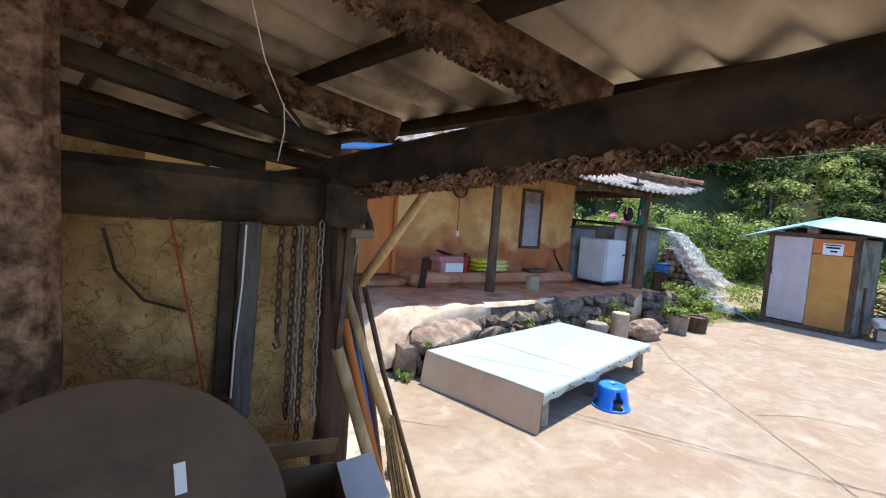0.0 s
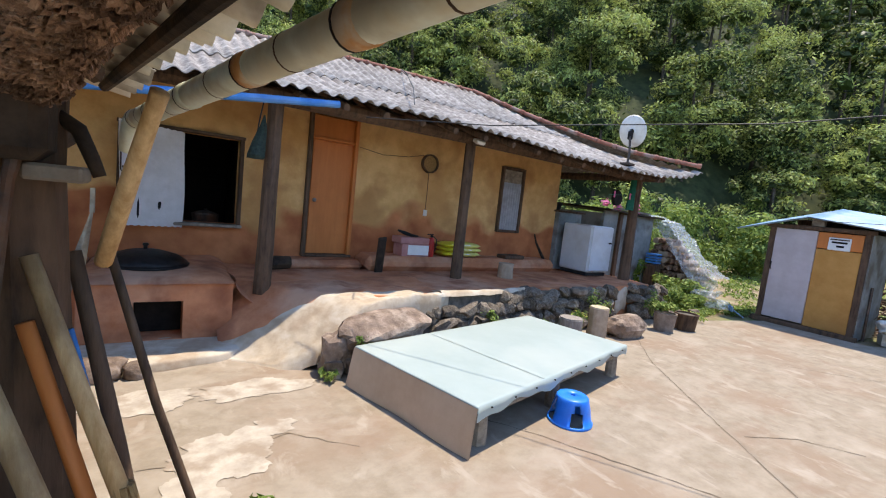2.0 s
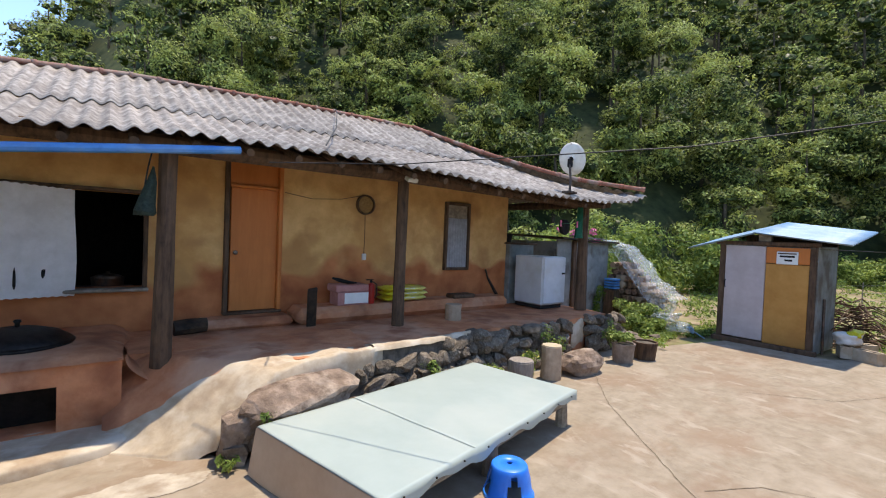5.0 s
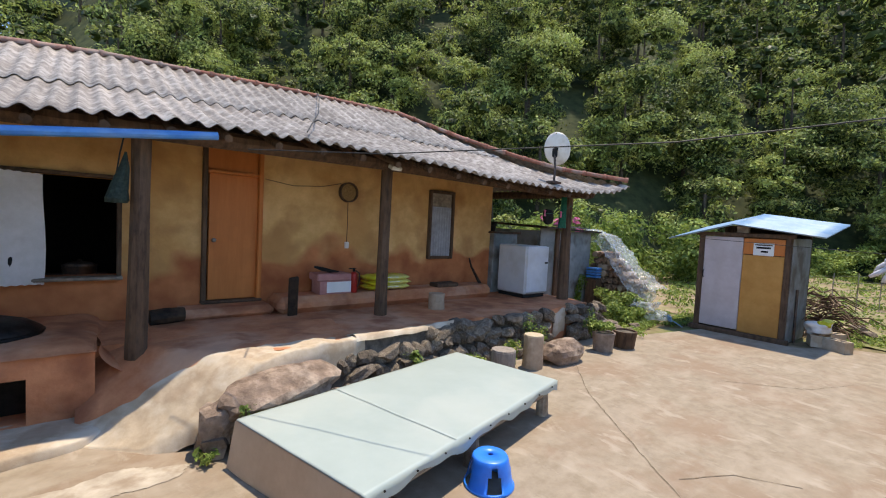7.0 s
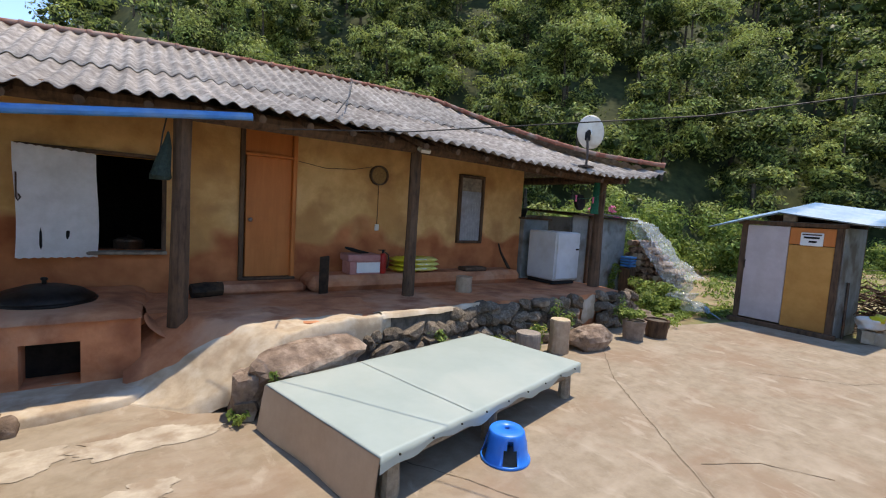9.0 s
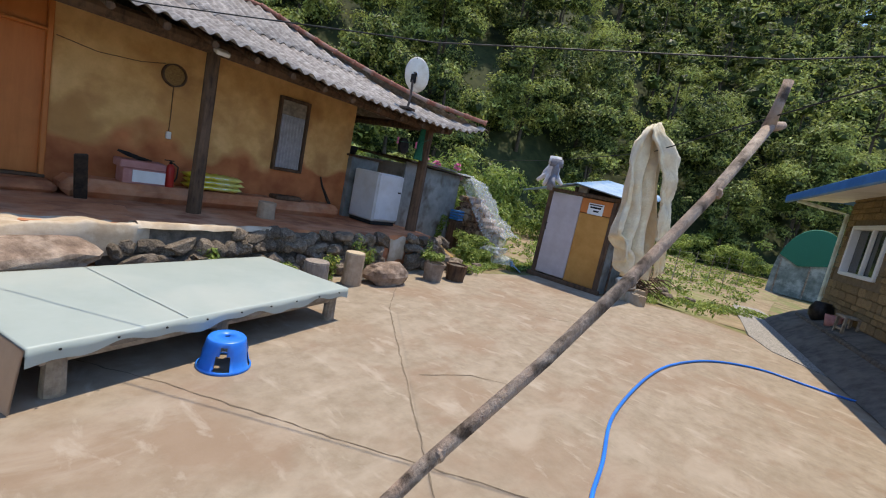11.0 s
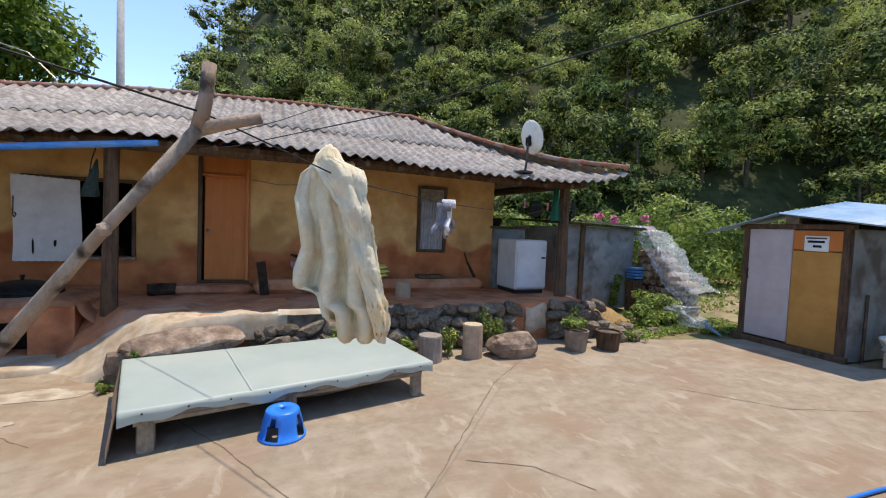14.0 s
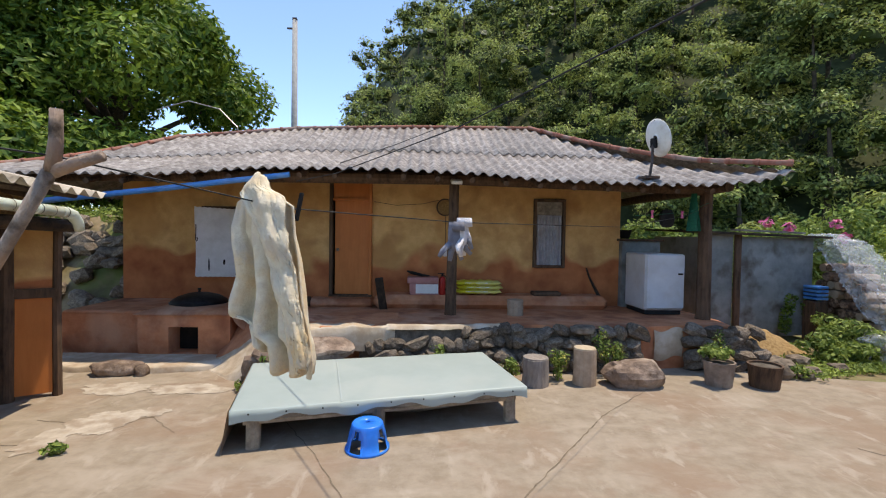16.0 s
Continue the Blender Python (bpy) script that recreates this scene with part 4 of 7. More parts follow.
for i, (dx, dz) in enumerate(((0, 0), (0.02, 0.065), (-0.01, 0.13))):
    def sack(u, v, dx=dx, dz=dz):
        a, b = 2 * u - 1, 2 * math.pi * v
        w = (1 - abs(a) ** 5) ** 0.5
        return (4.66 + dx + 0.35 * a, 6.06 + 0.17 * math.cos(b) * (0.75 + 0.25 * w), 0.775 + dz + 0.042 * math.sin(b) * w + 0.006 * math.sin(a * 17 + dz * 90))
    s = single("sack", Shape().sheet(sack, 22, 14), YELLOW_SACK, "yellow plastic sack lying in a stack on the ledge", "sack", group="stacked sacks", smooth=True)
    part("label_bar", Shape().box((4.62 + dx, 5.90, 0.78 + dz), (0.34, 0.006, 0.02)), WHITE_PAPER, s)
single("wooden_block", Shape().tube([(5.10, 5.42, FLOOR - 0.02), (5.10, 5.42, 0.65), (5.1, 5.42, 0.74)], [0.115, 0.11, 0.112], 14, wob=0.04), LOG_TAN, "short tan wooden block standing on the terrace", "block")
single("wooden_board", Shape().box((0, 0, 0), (0.115, 0.035, 0.52), m=pose(3.225, 5.72, 0.755, 18, -8, 4), chamfer=0.01), SMOKED_WOOD, "dark wooden board leaning on the ledge", "board")
single("log", Shape().tube([(1.86, 5.93, 0.60), (2.0, 5.95, 0.61), (2.17, 5.96, 0.61)], [0.075, 0.08, 0.07], 10, wob=0.08), SMOKED_WOOD, "blackened log lying by the house wall", "log")
single("sickle_stick", Shape().tube([(6.38, 6.2, 1.14), (6.42, 6.18, 1.0), (6.5, 6.1, 0.8), (6.6, 5.98, 0.55)], [0.012, 0.016, 0.024, 0.03], 8, wob=0.1), SMOKED_WOOD, "dark curved stick leaning on the wall", "stick")
single("shelf_board", Shape().box((5.68, 5.98, 0.76), (0.42, 0.22, 0.06), chamfer=0.015), OLD_WOOD, "old wooden board lying on the ledge", "board")
sieve = thing("sieve", "round woven sieve hanging on the wall", "sieve", (4.15, 6.27, 1.92))
part("hoop", Shape().add([(4.15 + (r) * math.cos(a), y, 2.05 + r * math.sin(a)) for r, y in ((0.135, 6.295), (0.135, 6.235), (0.118, 6.235), (0.118, 6.28)) for a in [2 * math.pi * k / 28 for k in range(28)]], [(j * 28 + k, j * 28 + (k + 1) % 28, (j + 1) * 28 + (k + 1) % 28, (j + 1) * 28 + k) for j in range(3) for k in range(28)]), OLD_WOOD, sieve)
part("mesh", Shape().add([(4.15 + 0.12 * math.cos(2 * math.pi * k / 28), 6.275, 2.05 + 0.12 * math.sin(2 * math.pi * k / 28)) for k in range(28)], [tuple(range(28))]), surf("woven_straw", (0.24, 0.13, 0.045), (0.38, 0.23, 0.09), 60, 0.9, 0.6), sieve)
lamp = thing("wall_lamp", "white box lamp fixed to the post under the eave", "lamp", (4.24, 5.3, 2.28))
part("housing", Shape().box((0, 0, 0), (0.15, 0.1, 0.05), m=pose(4.245, 5.27, 2.33, 25, 0, 6), chamfer=0.01), WHITE_PVC, lamp)
part("bracket", Shape().box((4.24, 5.34, 2.32), (0.04, 0.09, 0.03)), IRON, lamp)
single("switch", Shape().box((4.16, 6.285, 1.33), (0.06, 0.03, 0.09), chamfer=0.008), WHITE_BOARD, "small wall switch with its wire", "switch", "structure")
single("wire", Shape().tube([(4.16, 6.29, 1.92), (4.165, 6.29, 1.6), (4.16, 6.29, 1.37)], 0.005, 5), OLD_WOOD, "thin wire running down the wall", "wire", "structure")
single("wire", Shape().tube([(3.05, 6.285, 2.12), (3.4, 6.285, 2.07), (3.8, 6.285, 2.10), (4.05, 6.285, 2.16)], 0.004, 5), OLD_WOOD, "thin wire sagging along the wall", "wire", "structure")
single("net_bag", Shape().tube([(1.60, 5.02, 2.12), (1.59, 5.01, 2.0), (1.56, 5.0, 1.86), (1.545, 5.0, 1.75), (1.545, 5.0, 1.72)], [0.008, 0.032, 0.062, 0.082, 0.07], 12, wob=0.15, seed=7), surf("dark_green_net", (0.012, 0.02, 0.014), (0.035, 0.05, 0.035), 40, 0.8, 0.5), "dark green net bag hanging on the post", "bag")
single("bag_string", Shape().tube([(1.6, 5.05, 2.3), (1.56, 5.0, 2.1), (1.54, 5.0, 1.94)], 0.006, 5), RUBBER, "string holding up a bag", "string")
single("gutter_pole", Shape().tube([(2.2, 4.78, 2.31), (1.5, 4.79, 2.22), (0.7, 4.80, 2.113), (-0.4, 4.80, 1.975), (-0.95, 4.80, 1.905)], [0.034, 0.036, 0.036, 0.036, 0.036], 10), BLUE_PIPE, "long bright blue pole under the eave", "pole")

fridge = thing("refrigerator", "aged white chest refrigerator standing on the terrace", "refrigerator", (7.22, 5.75, FLOOR))
part("body", Shape().box((7.225, 5.76, 1.0), (0.56, 0.62, 0.80), chamfer=0.02), FRIDGE_WHITE, fridge)
part("base", Shape().box((7.225, 5.76, 0.575), (0.52, 0.56, 0.07)), RUBBER, fridge)
part("door", Shape().box((7.225, 5.435, 1.01), (0.54, 0.03, 0.76), chamfer=0.01), FRIDGE_WHITE, fridge)
part("handle", Shape().box((7.43, 5.41, 1.12), (0.07, 0.02, 0.025), chamfer=0.006), BLACK, fridge)
cab = thing("cabinet", "old dark grey cupboard behind the refrigerator", "cupboard", (7.25, 6.5, FLOOR))
part("body", Shape().box((7.25, 6.5, 1.05), (0.62, 0.6, 1.05), chamfer=0.01), GREY_SHEET, cab)
part("top", Shape().box((7.25, 6.48, 1.59), (0.7, 0.66, 0.035), chamfer=0.008), OLD_WOOD, cab)
single("basin", Shape().lathe((7.05, 6.45, 1.61), [(0.11, 0), (0.15, 0.13), (0.155, 0.14), (0.14, 0.13)], 18), BLACK, "black plastic basin on the cupboard", "basin", smooth=True)
single("hanging_bag", Shape().stone((7.06, 5.15, 1.88), (0.10, 0.06, 0.13), 71, 0.15, 2), BLACK, "black cloth bag hanging under the eave", "bag")
single("green_net", Shape().sheet(lambda u, v: (7.42 + 0.16 * (u - 0.5) * (1.4 - v), 5.12 + 0.05 * math.sin(9 * u), 1.72 + 0.5 * v), 10, 8), GREEN_MESH, "green netting hanging beside the post", "net")

# terrace edge: stones, boulders, pale concrete skirt
def along(x):
    return lerp([(p[0], p[1]) for p in EDGE[:11]], x)


FRONT = [(1.30, 4.62), (1.50, 4.42), (1.68, 4.24), (2.03, 4.13), (2.3, 4.19), (2.7, 4.30), (3.1, 4.40), (3.5, 4.50)]


def ramp_z(x, y):
    """The earth and cement ramp that climbs from the yard to the terrace."""
    t = min(max((x + 0.80 * (y - 4.25) - 1.66) / 0.80, 0), 1)
    return 0.012 + 0.53 * (0.6 * t + 0.4 * t * t * (3 - 2 * t)) + 0.026 * noise.noise(Vector((x * 3.5, y * 3.5, 1))) * (0.3 + t) + 0.012 * noise.noise(Vector((x * 13, y * 13, 5)))


def ramp_strip(a, b, drop):
    def f(u, v):
        x = 1.30 + 2.2 * u
        y0 = lerp(FRONT, x)
        wide = lerp([(1.3, 0.22), (1.7, 0.46), (2.1, 0.50), (2.5, 0.38), (3.0, 0.26), (3.5, 0.20)], x) + 0.05 * noise.noise(Vector((x * 3.1, 0, 2)))
        y = y0 + (wide * v if drop else wide + (5.35 - y0 - wide) * v)
        z = ramp_z(x, y)
        if drop and v < 0.12:
            z = max(-0.01, z - 0.55 * (1 - v / 0.12) ** 2 * (0.15 if x < 2.0 else 0.5))
        return (x, y, z if drop else z - 0.006 * (v < 0.05))
    return Shape().sheet(f, a, b)


part("cement_edge", ramp_strip(110, 22, True), PALE_CONCRETE, porch, "pale cement smoothed over the terrace edge", smooth=True)
part("earth_ramp", ramp_strip(70, 40, False), RED_MUD, porch, "reddish earth ramp rising to the terrace", smooth=True)
strip = Shape().sheet(lambda u, v: (3.4 + 1.35 * u, along(3.4 + 1.35 * u) - 0.06 + v * (0.21 - 0.12 * u + 0.05 * noise.noise(Vector((u * 7, 0, 0)))), 0.537 + 0.022 * math.sin(math.pi * min(1, v * 1.3)) + 0.012 * noise.noise(Vector((u * 9, v * 2, 3))) - 0.02 * (v > 0.9) - 0.03 * (v < 0.05)), 60, 8)
part("cement_edge", strip, PALE_CONCRETE, porch, "pale cement strip along the terrace edge", smooth=True)
STEP_FRONT = [(-0.7, 4.52), (0.1, 4.50), (0.75, 4.46), (1.2, 4.53), (1.66, 4.72)]


def step_point(u, v):
    x = -0.7 + 2.4 * u
    y0 = lerp(STEP_FRONT, x) + 0.03 * noise.noise(Vector((x * 5, 0, 0)))
    if v < 0.2:
        return (x, y0 + 0.02 * v * 5, -0.01 + 0.075 * (v * 5) ** 0.7)
    return (x, y0 + 0.02 + (5.02 - y0) * (v - 0.2) / 0.8, 0.065 + 0.018 * min(1, (v - 0.2) * 8) + 0.010 * noise.noise(Vector((x * 5, v * 5, 3))))


part("front_step", Shape().sheet(step_point, 70, 24), PALE_CONCRETE, porch, "low cement step before the hearth", smooth=True)
single("boulder", Shape().stone((0.40, 4.46, 0.06), (0.25, 0.13, 0.085), 5, 0.18, 3), ROCK, "rounded brown boulder at the edge of the step", "boulder", smooth=True)
single("boulder", Shape().stone((0.70, 4.42, 0.04), (0.07, 0.08, 0.075), 6, 0.2, 2), ROCK, "small brown boulder at the edge of the step", "boulder", smooth=True)
slabrock = Shape().stone((0, 0, 0), (0.52, 0.19, 0.115), 9, 0.2, 3)
mm = pose(2.55, 4.13, 0.335, 20, -1, 12)
slabrock.v = [tuple(mm @ Vector(p)) for p in slabrock.v]
single("boulder", slabrock, ROCK, "long flat brown boulder lying against the terrace", "boulder")
for i, (x, y, z, a, b, c) in enumerate(((2.10, 4.05, 0.20, 0.13, 0.13, 0.16), (2.05, 4.02, 0.07, 0.10, 0.10, 0.10), (2.28, 3.98, 0.07, 0.12, 0.10, 0.10), (2.5, 4.05, 0.09, 0.14, 0.12, 0.12), (2.75, 4.1, 0.08, 0.13, 0.12, 0.10), (3.05, 4.2, 0.10, 0.14, 0.12, 0.12))):
    single("boulder", Shape().stone((x, y, z), (a, b, c), 40 + i, 0.25, 2), ROCK, "brown field boulder at the foot of the terrace", "boulder", group="boulders at the terrace foot")
single("boulder", Shape().stone((6.14, 4.08, 0.12), (0.30, 0.19, 0.16), 61, 0.18, 3), ROCK, "large brown boulder with a pale top beside cut logs", "boulder")

# logs used as seats, planters
def stump(x, y, r, h, mat, label, seed):
    t = thing("log_stool", label, "log", (x, y, 0))
    part("trunk", Shape().tube([(x, y, 0), (x + 0.005, y, h * 0.4), (x, y, h - 0.01)], [r * 1.05, r, r], 18, wob=0.035, seed=seed), mat, t)
    part("cut_face", Shape().lathe((x, y, h - 0.012), [(r * 0.97, 0), (r * 0.95, 0.016)], 18), CUT_WOOD if mat is LOG_TAN else LOG_GREY, t)


stump(5.05, 4.10, 0.14, 0.30, LOG_GREY, "grey upright cut log by the stone edge", 1)
stump(5.60, 4.12, 0.12, 0.40, LOG_TAN, "tan upright cut log by the stone edge", 2)


def planter(x, y, r, h, plant, seed):
    t = thing("planter", "old round planter with a leafy green plant" if plant else "dark round planter standing without plants", "planter", (x, y, 0))
    part("pot", Shape().lathe((x, y, 0), [(r * 0.85, 0), (r, h * 0.9), (r * 1.04, h * 0.92), (r * 1.04, h), (r * 0.9, h), (r * 0.88, h * 0.9)], 20), TERRACOTTA if plant else OLD_WOOD, t, smooth=False)
    part("soil", Shape().lathe((x, y, h * 0.86), [(r * 0.9, 0), (r * 0.88, 0.012)], 18), MORTAR, t)
    if plant:
        rr2 = random.Random(seed)
        cs = [(x + rr2.uniform(-0.12, 0.12), y + rr2.uniform(-0.12, 0.12), h + 0.06 + rr2.uniform(0, 0.05)) for _ in range(9)]
        part("plant", Shape().leaves(cs, [(0.07, 0.07, 0.05)] * 9, 420, 0.035, seed), BRIGHT_LEAF, t)


planter(7.10, 4.08, 0.155, 0.27, True, 3)
planter(7.58, 4.02, 0.165, 0.25, False, 4)


def weed(x, y, z, r, h, n, seed, flower=None):
    rr2 = random.Random(seed)
    t = thing("plant", "small weed with yellow flowers at the wall" if flower else "small green weed growing from a joint", "plant", (x, y, z))
    st = Shape()
    cs = []
    for i in range(7):
        a = rr2.random() * 6.28
        tip = (x + r * math.cos(a) * rr2.random(), y + r * math.sin(a) * rr2.random(), z + h * (0.5 + 0.5 * rr2.random()))
        st.tube([(x, y, z), ((x + tip[0]) / 2, (y + tip[1]) / 2, z + h * 0.4), tip], [0.005, 0.004, 0.002], 5)
        cs.append(tip)
    part("stems", st, BRIGHT_LEAF, t)
    lv = part("leaves", Shape().leaves(cs + [(x, y, z + h * 0.3)], [(r * 0.45, r * 0.45, h * 0.3)] * 8, n, 0.026, seed), BRIGHT_LEAF, t)
    tagged(lv, kind="stuff")
    if flower:
        fl = part("flowers", Shape().leaves(cs, [(r * 0.4, r * 0.4, h * 0.2)] * 7, 40, 0.016, seed + 1), flower, t)
        tagged(fl, kind="stuff")


weed(5.34, 4.22, 0, 0.14, 0.33, 260, 1, YELLOW_FLOWER)
weed(6.0, 4.42, 0.05, 0.16, 0.40, 260, 2, YELLOW_FLOWER)
weed(4.84, 4.3, 0, 0.14, 0.20, 200, 3)
weed(4.0, 4.36, 0.1, 0.12, 0.22, 200, 4)
weed(2.26, 3.93, 0.16, 0.09, 0.16, 150, 5)
weed(1.98, 3.92, 0, 0.08, 0.08, 100, 6)
weed(7.35, 4.42, 0.1, 0.16, 0.36, 220, 7, YELLOW_FLOWER)
weed(1.2, 2.6, 0, 0.08, 0.06, 110, 8)
weed(0.86, 2.1, 0, 0.08, 0.06, 110, 9)
weed(8.3, 4.3, 0, 0.2, 0.12, 200, 10)
weed(-0.2, 4.3, 0.08, 0.08, 0.25, 120, 11)

# low day bed with its vinyl cover
LB, RB, RF, LF = Vector((2.16, 3.79, 0)), Vector((4.48, 4.25, 0)), Vector((4.71, 3.13, 0)), Vector((2.44, 2.595, 0))


def deck(u, v, z):
    p = LF.lerp(RF, u).lerp(LB.lerp(RB, u), v)
    return Vector((p.x, p.y, z))


bed = thing("day_bed", "low wooden day bed on log legs in the yard", "day bed", tuple(deck(0.5, 0.5, 0)))
top = Shape().add([deck(u, v, z) for z in (0.225, 0.295) for u, v in ((0.01, 0.01), (0.99, 0.01), (0.99, 0.99), (0.01, 0.99))], [(3, 2, 1, 0), (4, 5, 6, 7), (0, 1, 5, 4), (1, 2, 6, 5), (2, 3, 7, 6), (3, 0, 4, 7)])
part("deck", top, GREY_WOOD, bed)
for u, v in ((0.06, 0.06), (0.46, 0.06), (0.95, 0.06), (0.06, 0.92), (0.5, 0.92), (0.95, 0.92)):
    p = deck(u, v, 0)
    part("leg", Shape().tube([p, p + Vector((0, 0, 0.23))], [0.055, 0.05], 10, wob=0.08, seed=int(u * 90 + v * 7)), GREY_WOOD, bed)
for v in (0.06, 0.92):
    a, b = deck(0.03, v, 0.2), deck(0.97, v, 0.2)
    part("rail", Shape().tube([a, b], 0.03, 6), GREY_WOOD, bed)
part("brace", Shape().tube([deck(0.93, 0.1, 0.19), deck(0.62, 0.3, 0.05), deck(0.5, 0.4, 0.03)], 0.018, 6), GREY_WOOD, bed)
cover = thing("table_cover", "pale mint vinyl cover nailed over the day bed", "cover", tuple(deck(0.5, 0.5, 0.3)))


def cloth(u, v):
    # the middle is the deck; the outer rim hangs down
    e = 0.045
    cu, cv = min(max((u - e) / (1 - 2 * e), 0), 1), min(max((v - e) / (1 - 2 * e), 0), 1)
    p = deck(-0.006 + 1.012 * cu, -0.012 + 1.024 * cv, 0.312 + 0.004 * noise.noise(Vector((u * 7, v * 4, 0))))
    drop = 0
    if v < e:
        drop = (e - v) / e * (0.075 + 0.02 * math.sin(u * 21) + 0.012 * math.sin(u * 53))
    if v > 1 - e:
        drop = (v - 1 + e) / e * 0.07
    if u > 1 - e:
        drop = max(drop, (u - 1 + e) / e * 0.06)
    if u < e:
        drop = max(drop, (e - u) / e * 0.04)
    p.z -= drop
    if abs(cu - 0.335) < 0.006:
        p.z -= 0.004
    return p


part("sheet", Shape().sheet(cloth, 120, 44), MINT_VINYL, cover, smooth=True)
part("fold_line", Shape().add([deck(0.333, 0.0, 0.3165), deck(0.337, 0.0, 0.3165), deck(0.337, 1.0, 0.3165), deck(0.333, 1.0, 0.3165)], [(0, 1, 2, 3)]), surf("greyish_fold", (0.36, 0.42, 0.40), (0.45, 0.5, 0.48), 9, 0.6, 0.1), cover)
side = Shape().sheet(lambda u, v: tuple(deck(-0.010 - 0.020 * v - 0.004 * math.sin(u * 9) * v, -0.01 + 1.02 * u - 0.012 * v * (1 - u), 0.305 - 0.30 * v)), 24, 8)
side.add([(p[0] + 0.006, p[1], p[2]) for p in side.v[:]], [q[::-1] for q in side.f[:]])
part("end_flap", side, BEIGE_SHEET, cover, "beige flap of floor sheet hanging to the ground", smooth=True)
for i in range(9):
    p = deck(0.05 + 0.112 * i, -0.02, 0.285)
    part("nail", Shape().stone(tuple(p), (0.007, 0.007, 0.007), i, 0.1, 1), BLACK, cover)

# blue plastic stool
stool = thing("stool", "small bright blue plastic stool on the concrete", "stool", (3.41, 2.67, 0), 14)
body = Shape()
NS = 40
rings = [(0.166, 0.0), (0.166, 0.016), (0.156, 0.020), (0.142, 0.085), (0.138, 0.115), (0.122, 0.168), (0.117, 0.19), (0.106, 0.202)]
vs = [(r * math.cos(2 * math.pi * k / NS), r * math.sin(2 * math.pi * k / NS), z) for r, z in rings for k in range(NS)]
fs = []
for i in range(len(rings) - 1):
    for k in range(NS):
        if (i in (2, 3) and (k % 10) in (3, 4, 5, 6)) or (i == 4 and (k % 10) in (4, 5)):
            continue
        j = (k + 1) % NS
        fs.append((i * NS + k, i * NS + j, (i + 1) * NS + j, (i + 1) * NS + k))
body.add(vs, fs)
ob = part("body", body, BLUE_PLASTIC, stool, smooth=True, world_space=False)
md = ob.modifiers.new("thickness", "SOLIDIFY")
md.thickness = 0.006
seat = Shape().add([(r * math.cos(2 * math.pi * k / NS), r * math.sin(2 * math.pi * k / NS), z) for r, z in ((0.107, 0.201), (0.096, 0.205), (0.02, 0.203), (0.02, 0.19)) for k in range(NS)], [(j * NS + k, j * NS + (k + 1) % NS, (j + 1) * NS + (k + 1) % NS, (j + 1) * NS + k) for j in range(3) for k in range(NS)])
part("seat", seat, BLUE_PLASTIC, stool, "round seat with a finger hole", smooth=True, world_space=False)

# ---------- clothes line ----------
prop = thing("clothes_prop", "long forked knotty brown wooden pole propping the washing line", "pole", (1.74, 0.71, 0))
part("shaft", Shape().tube([(1.74, 0.71, 0), (2.00, 0.605, 0.33), (2.16, 0.55, 0.52), (2.39, 0.45, 0.78), (2.585, 0.37, 1.0), (2.76, 0.29, 1.18), (2.91, 0.226, 1.345), (3.05, 0.165, 1.52), (3.19, 0.118, 1.69)], [0.015, 0.0140, 0.0150, 0.0130, 0.0128, 0.0112, 0.0122, 0.0105, 0.0112], 12, wob=0.11, seed=4), PROP_WOOD, prop, smooth=True)
part("fork_tip", Shape().tube([(3.19, 0.12, 1.69), (3.20, 0.115, 1.74), (3.205, 0.11, 1.79)], [0.012, 0.0100, 0.0095], 10, wob=0.09), PROP_WOOD, prop, smooth=True)
part("side_branch", Shape().tube([(3.19, 0.122, 1.69), (3.23, 0.112, 1.702), (3.28, 0.105, 1.715)], [0.0115, 0.0095, 0.009], 10, wob=0.09), PROP_WOOD, prop, smooth=True)
for i, (x, y, z) in enumerate(((2.22, 0.525, 0.59), (2.60, 0.364, 1.02), (2.90, 0.232, 1.335), (3.06, 0.162, 1.53))):
    part("knot", Shape().stone((x, y - 0.008, z), (0.011, 0.008, 0.011), i, 0.3, 2), PROP_WOOD, prop)
LINE = [(0.3, -2.2, 1.95), (1.7, -1.1, 1.83), (3.195, 0.115, 1.715), (3.47, 0.42, 1.655), (3.93, 0.94, 1.645), (5.2, 2.4, 1.68), (6.6, 4.0, 1.85), (7.6, 5.12, 2.05)]
single("washing_line", Shape().tube(LINE, 0.0016, 6), RUBBER, "thin dark washing line across the yard", "line")
HANG = Vector((3.462, 0.41, 0))
ACROSS, TOWARD = Vector((0.96, -0.28, 0)), Vector((-0.28, -0.96, 0))
T_LEFT = [(0, -0.050), (0.05, -0.075), (0.12, -0.105), (0.28, -0.115), (0.42, -0.100), (0.57, -0.092), (0.72, -0.108), (0.80, -0.108), (0.84, -0.055), (1, -0.040)]
T_RIGHT = [(0, -0.025), (0.07, -0.008), (0.12, 0.045), (0.28, 0.050), (0.42, 0.066), (0.57, 0.080), (0.72, 0.093), (0.82, 0.102), (0.93, 0.110), (1, 0.105)]
T_HEM = [(0, -0.052), (0.08, -0.075), (0.16, -0.045), (0.28, -0.008), (0.42, 0.013), (0.57, 0.030), (0.72, 0.050), (0.85, 0.072), (0.95, 0.086), (1, 0.090)]


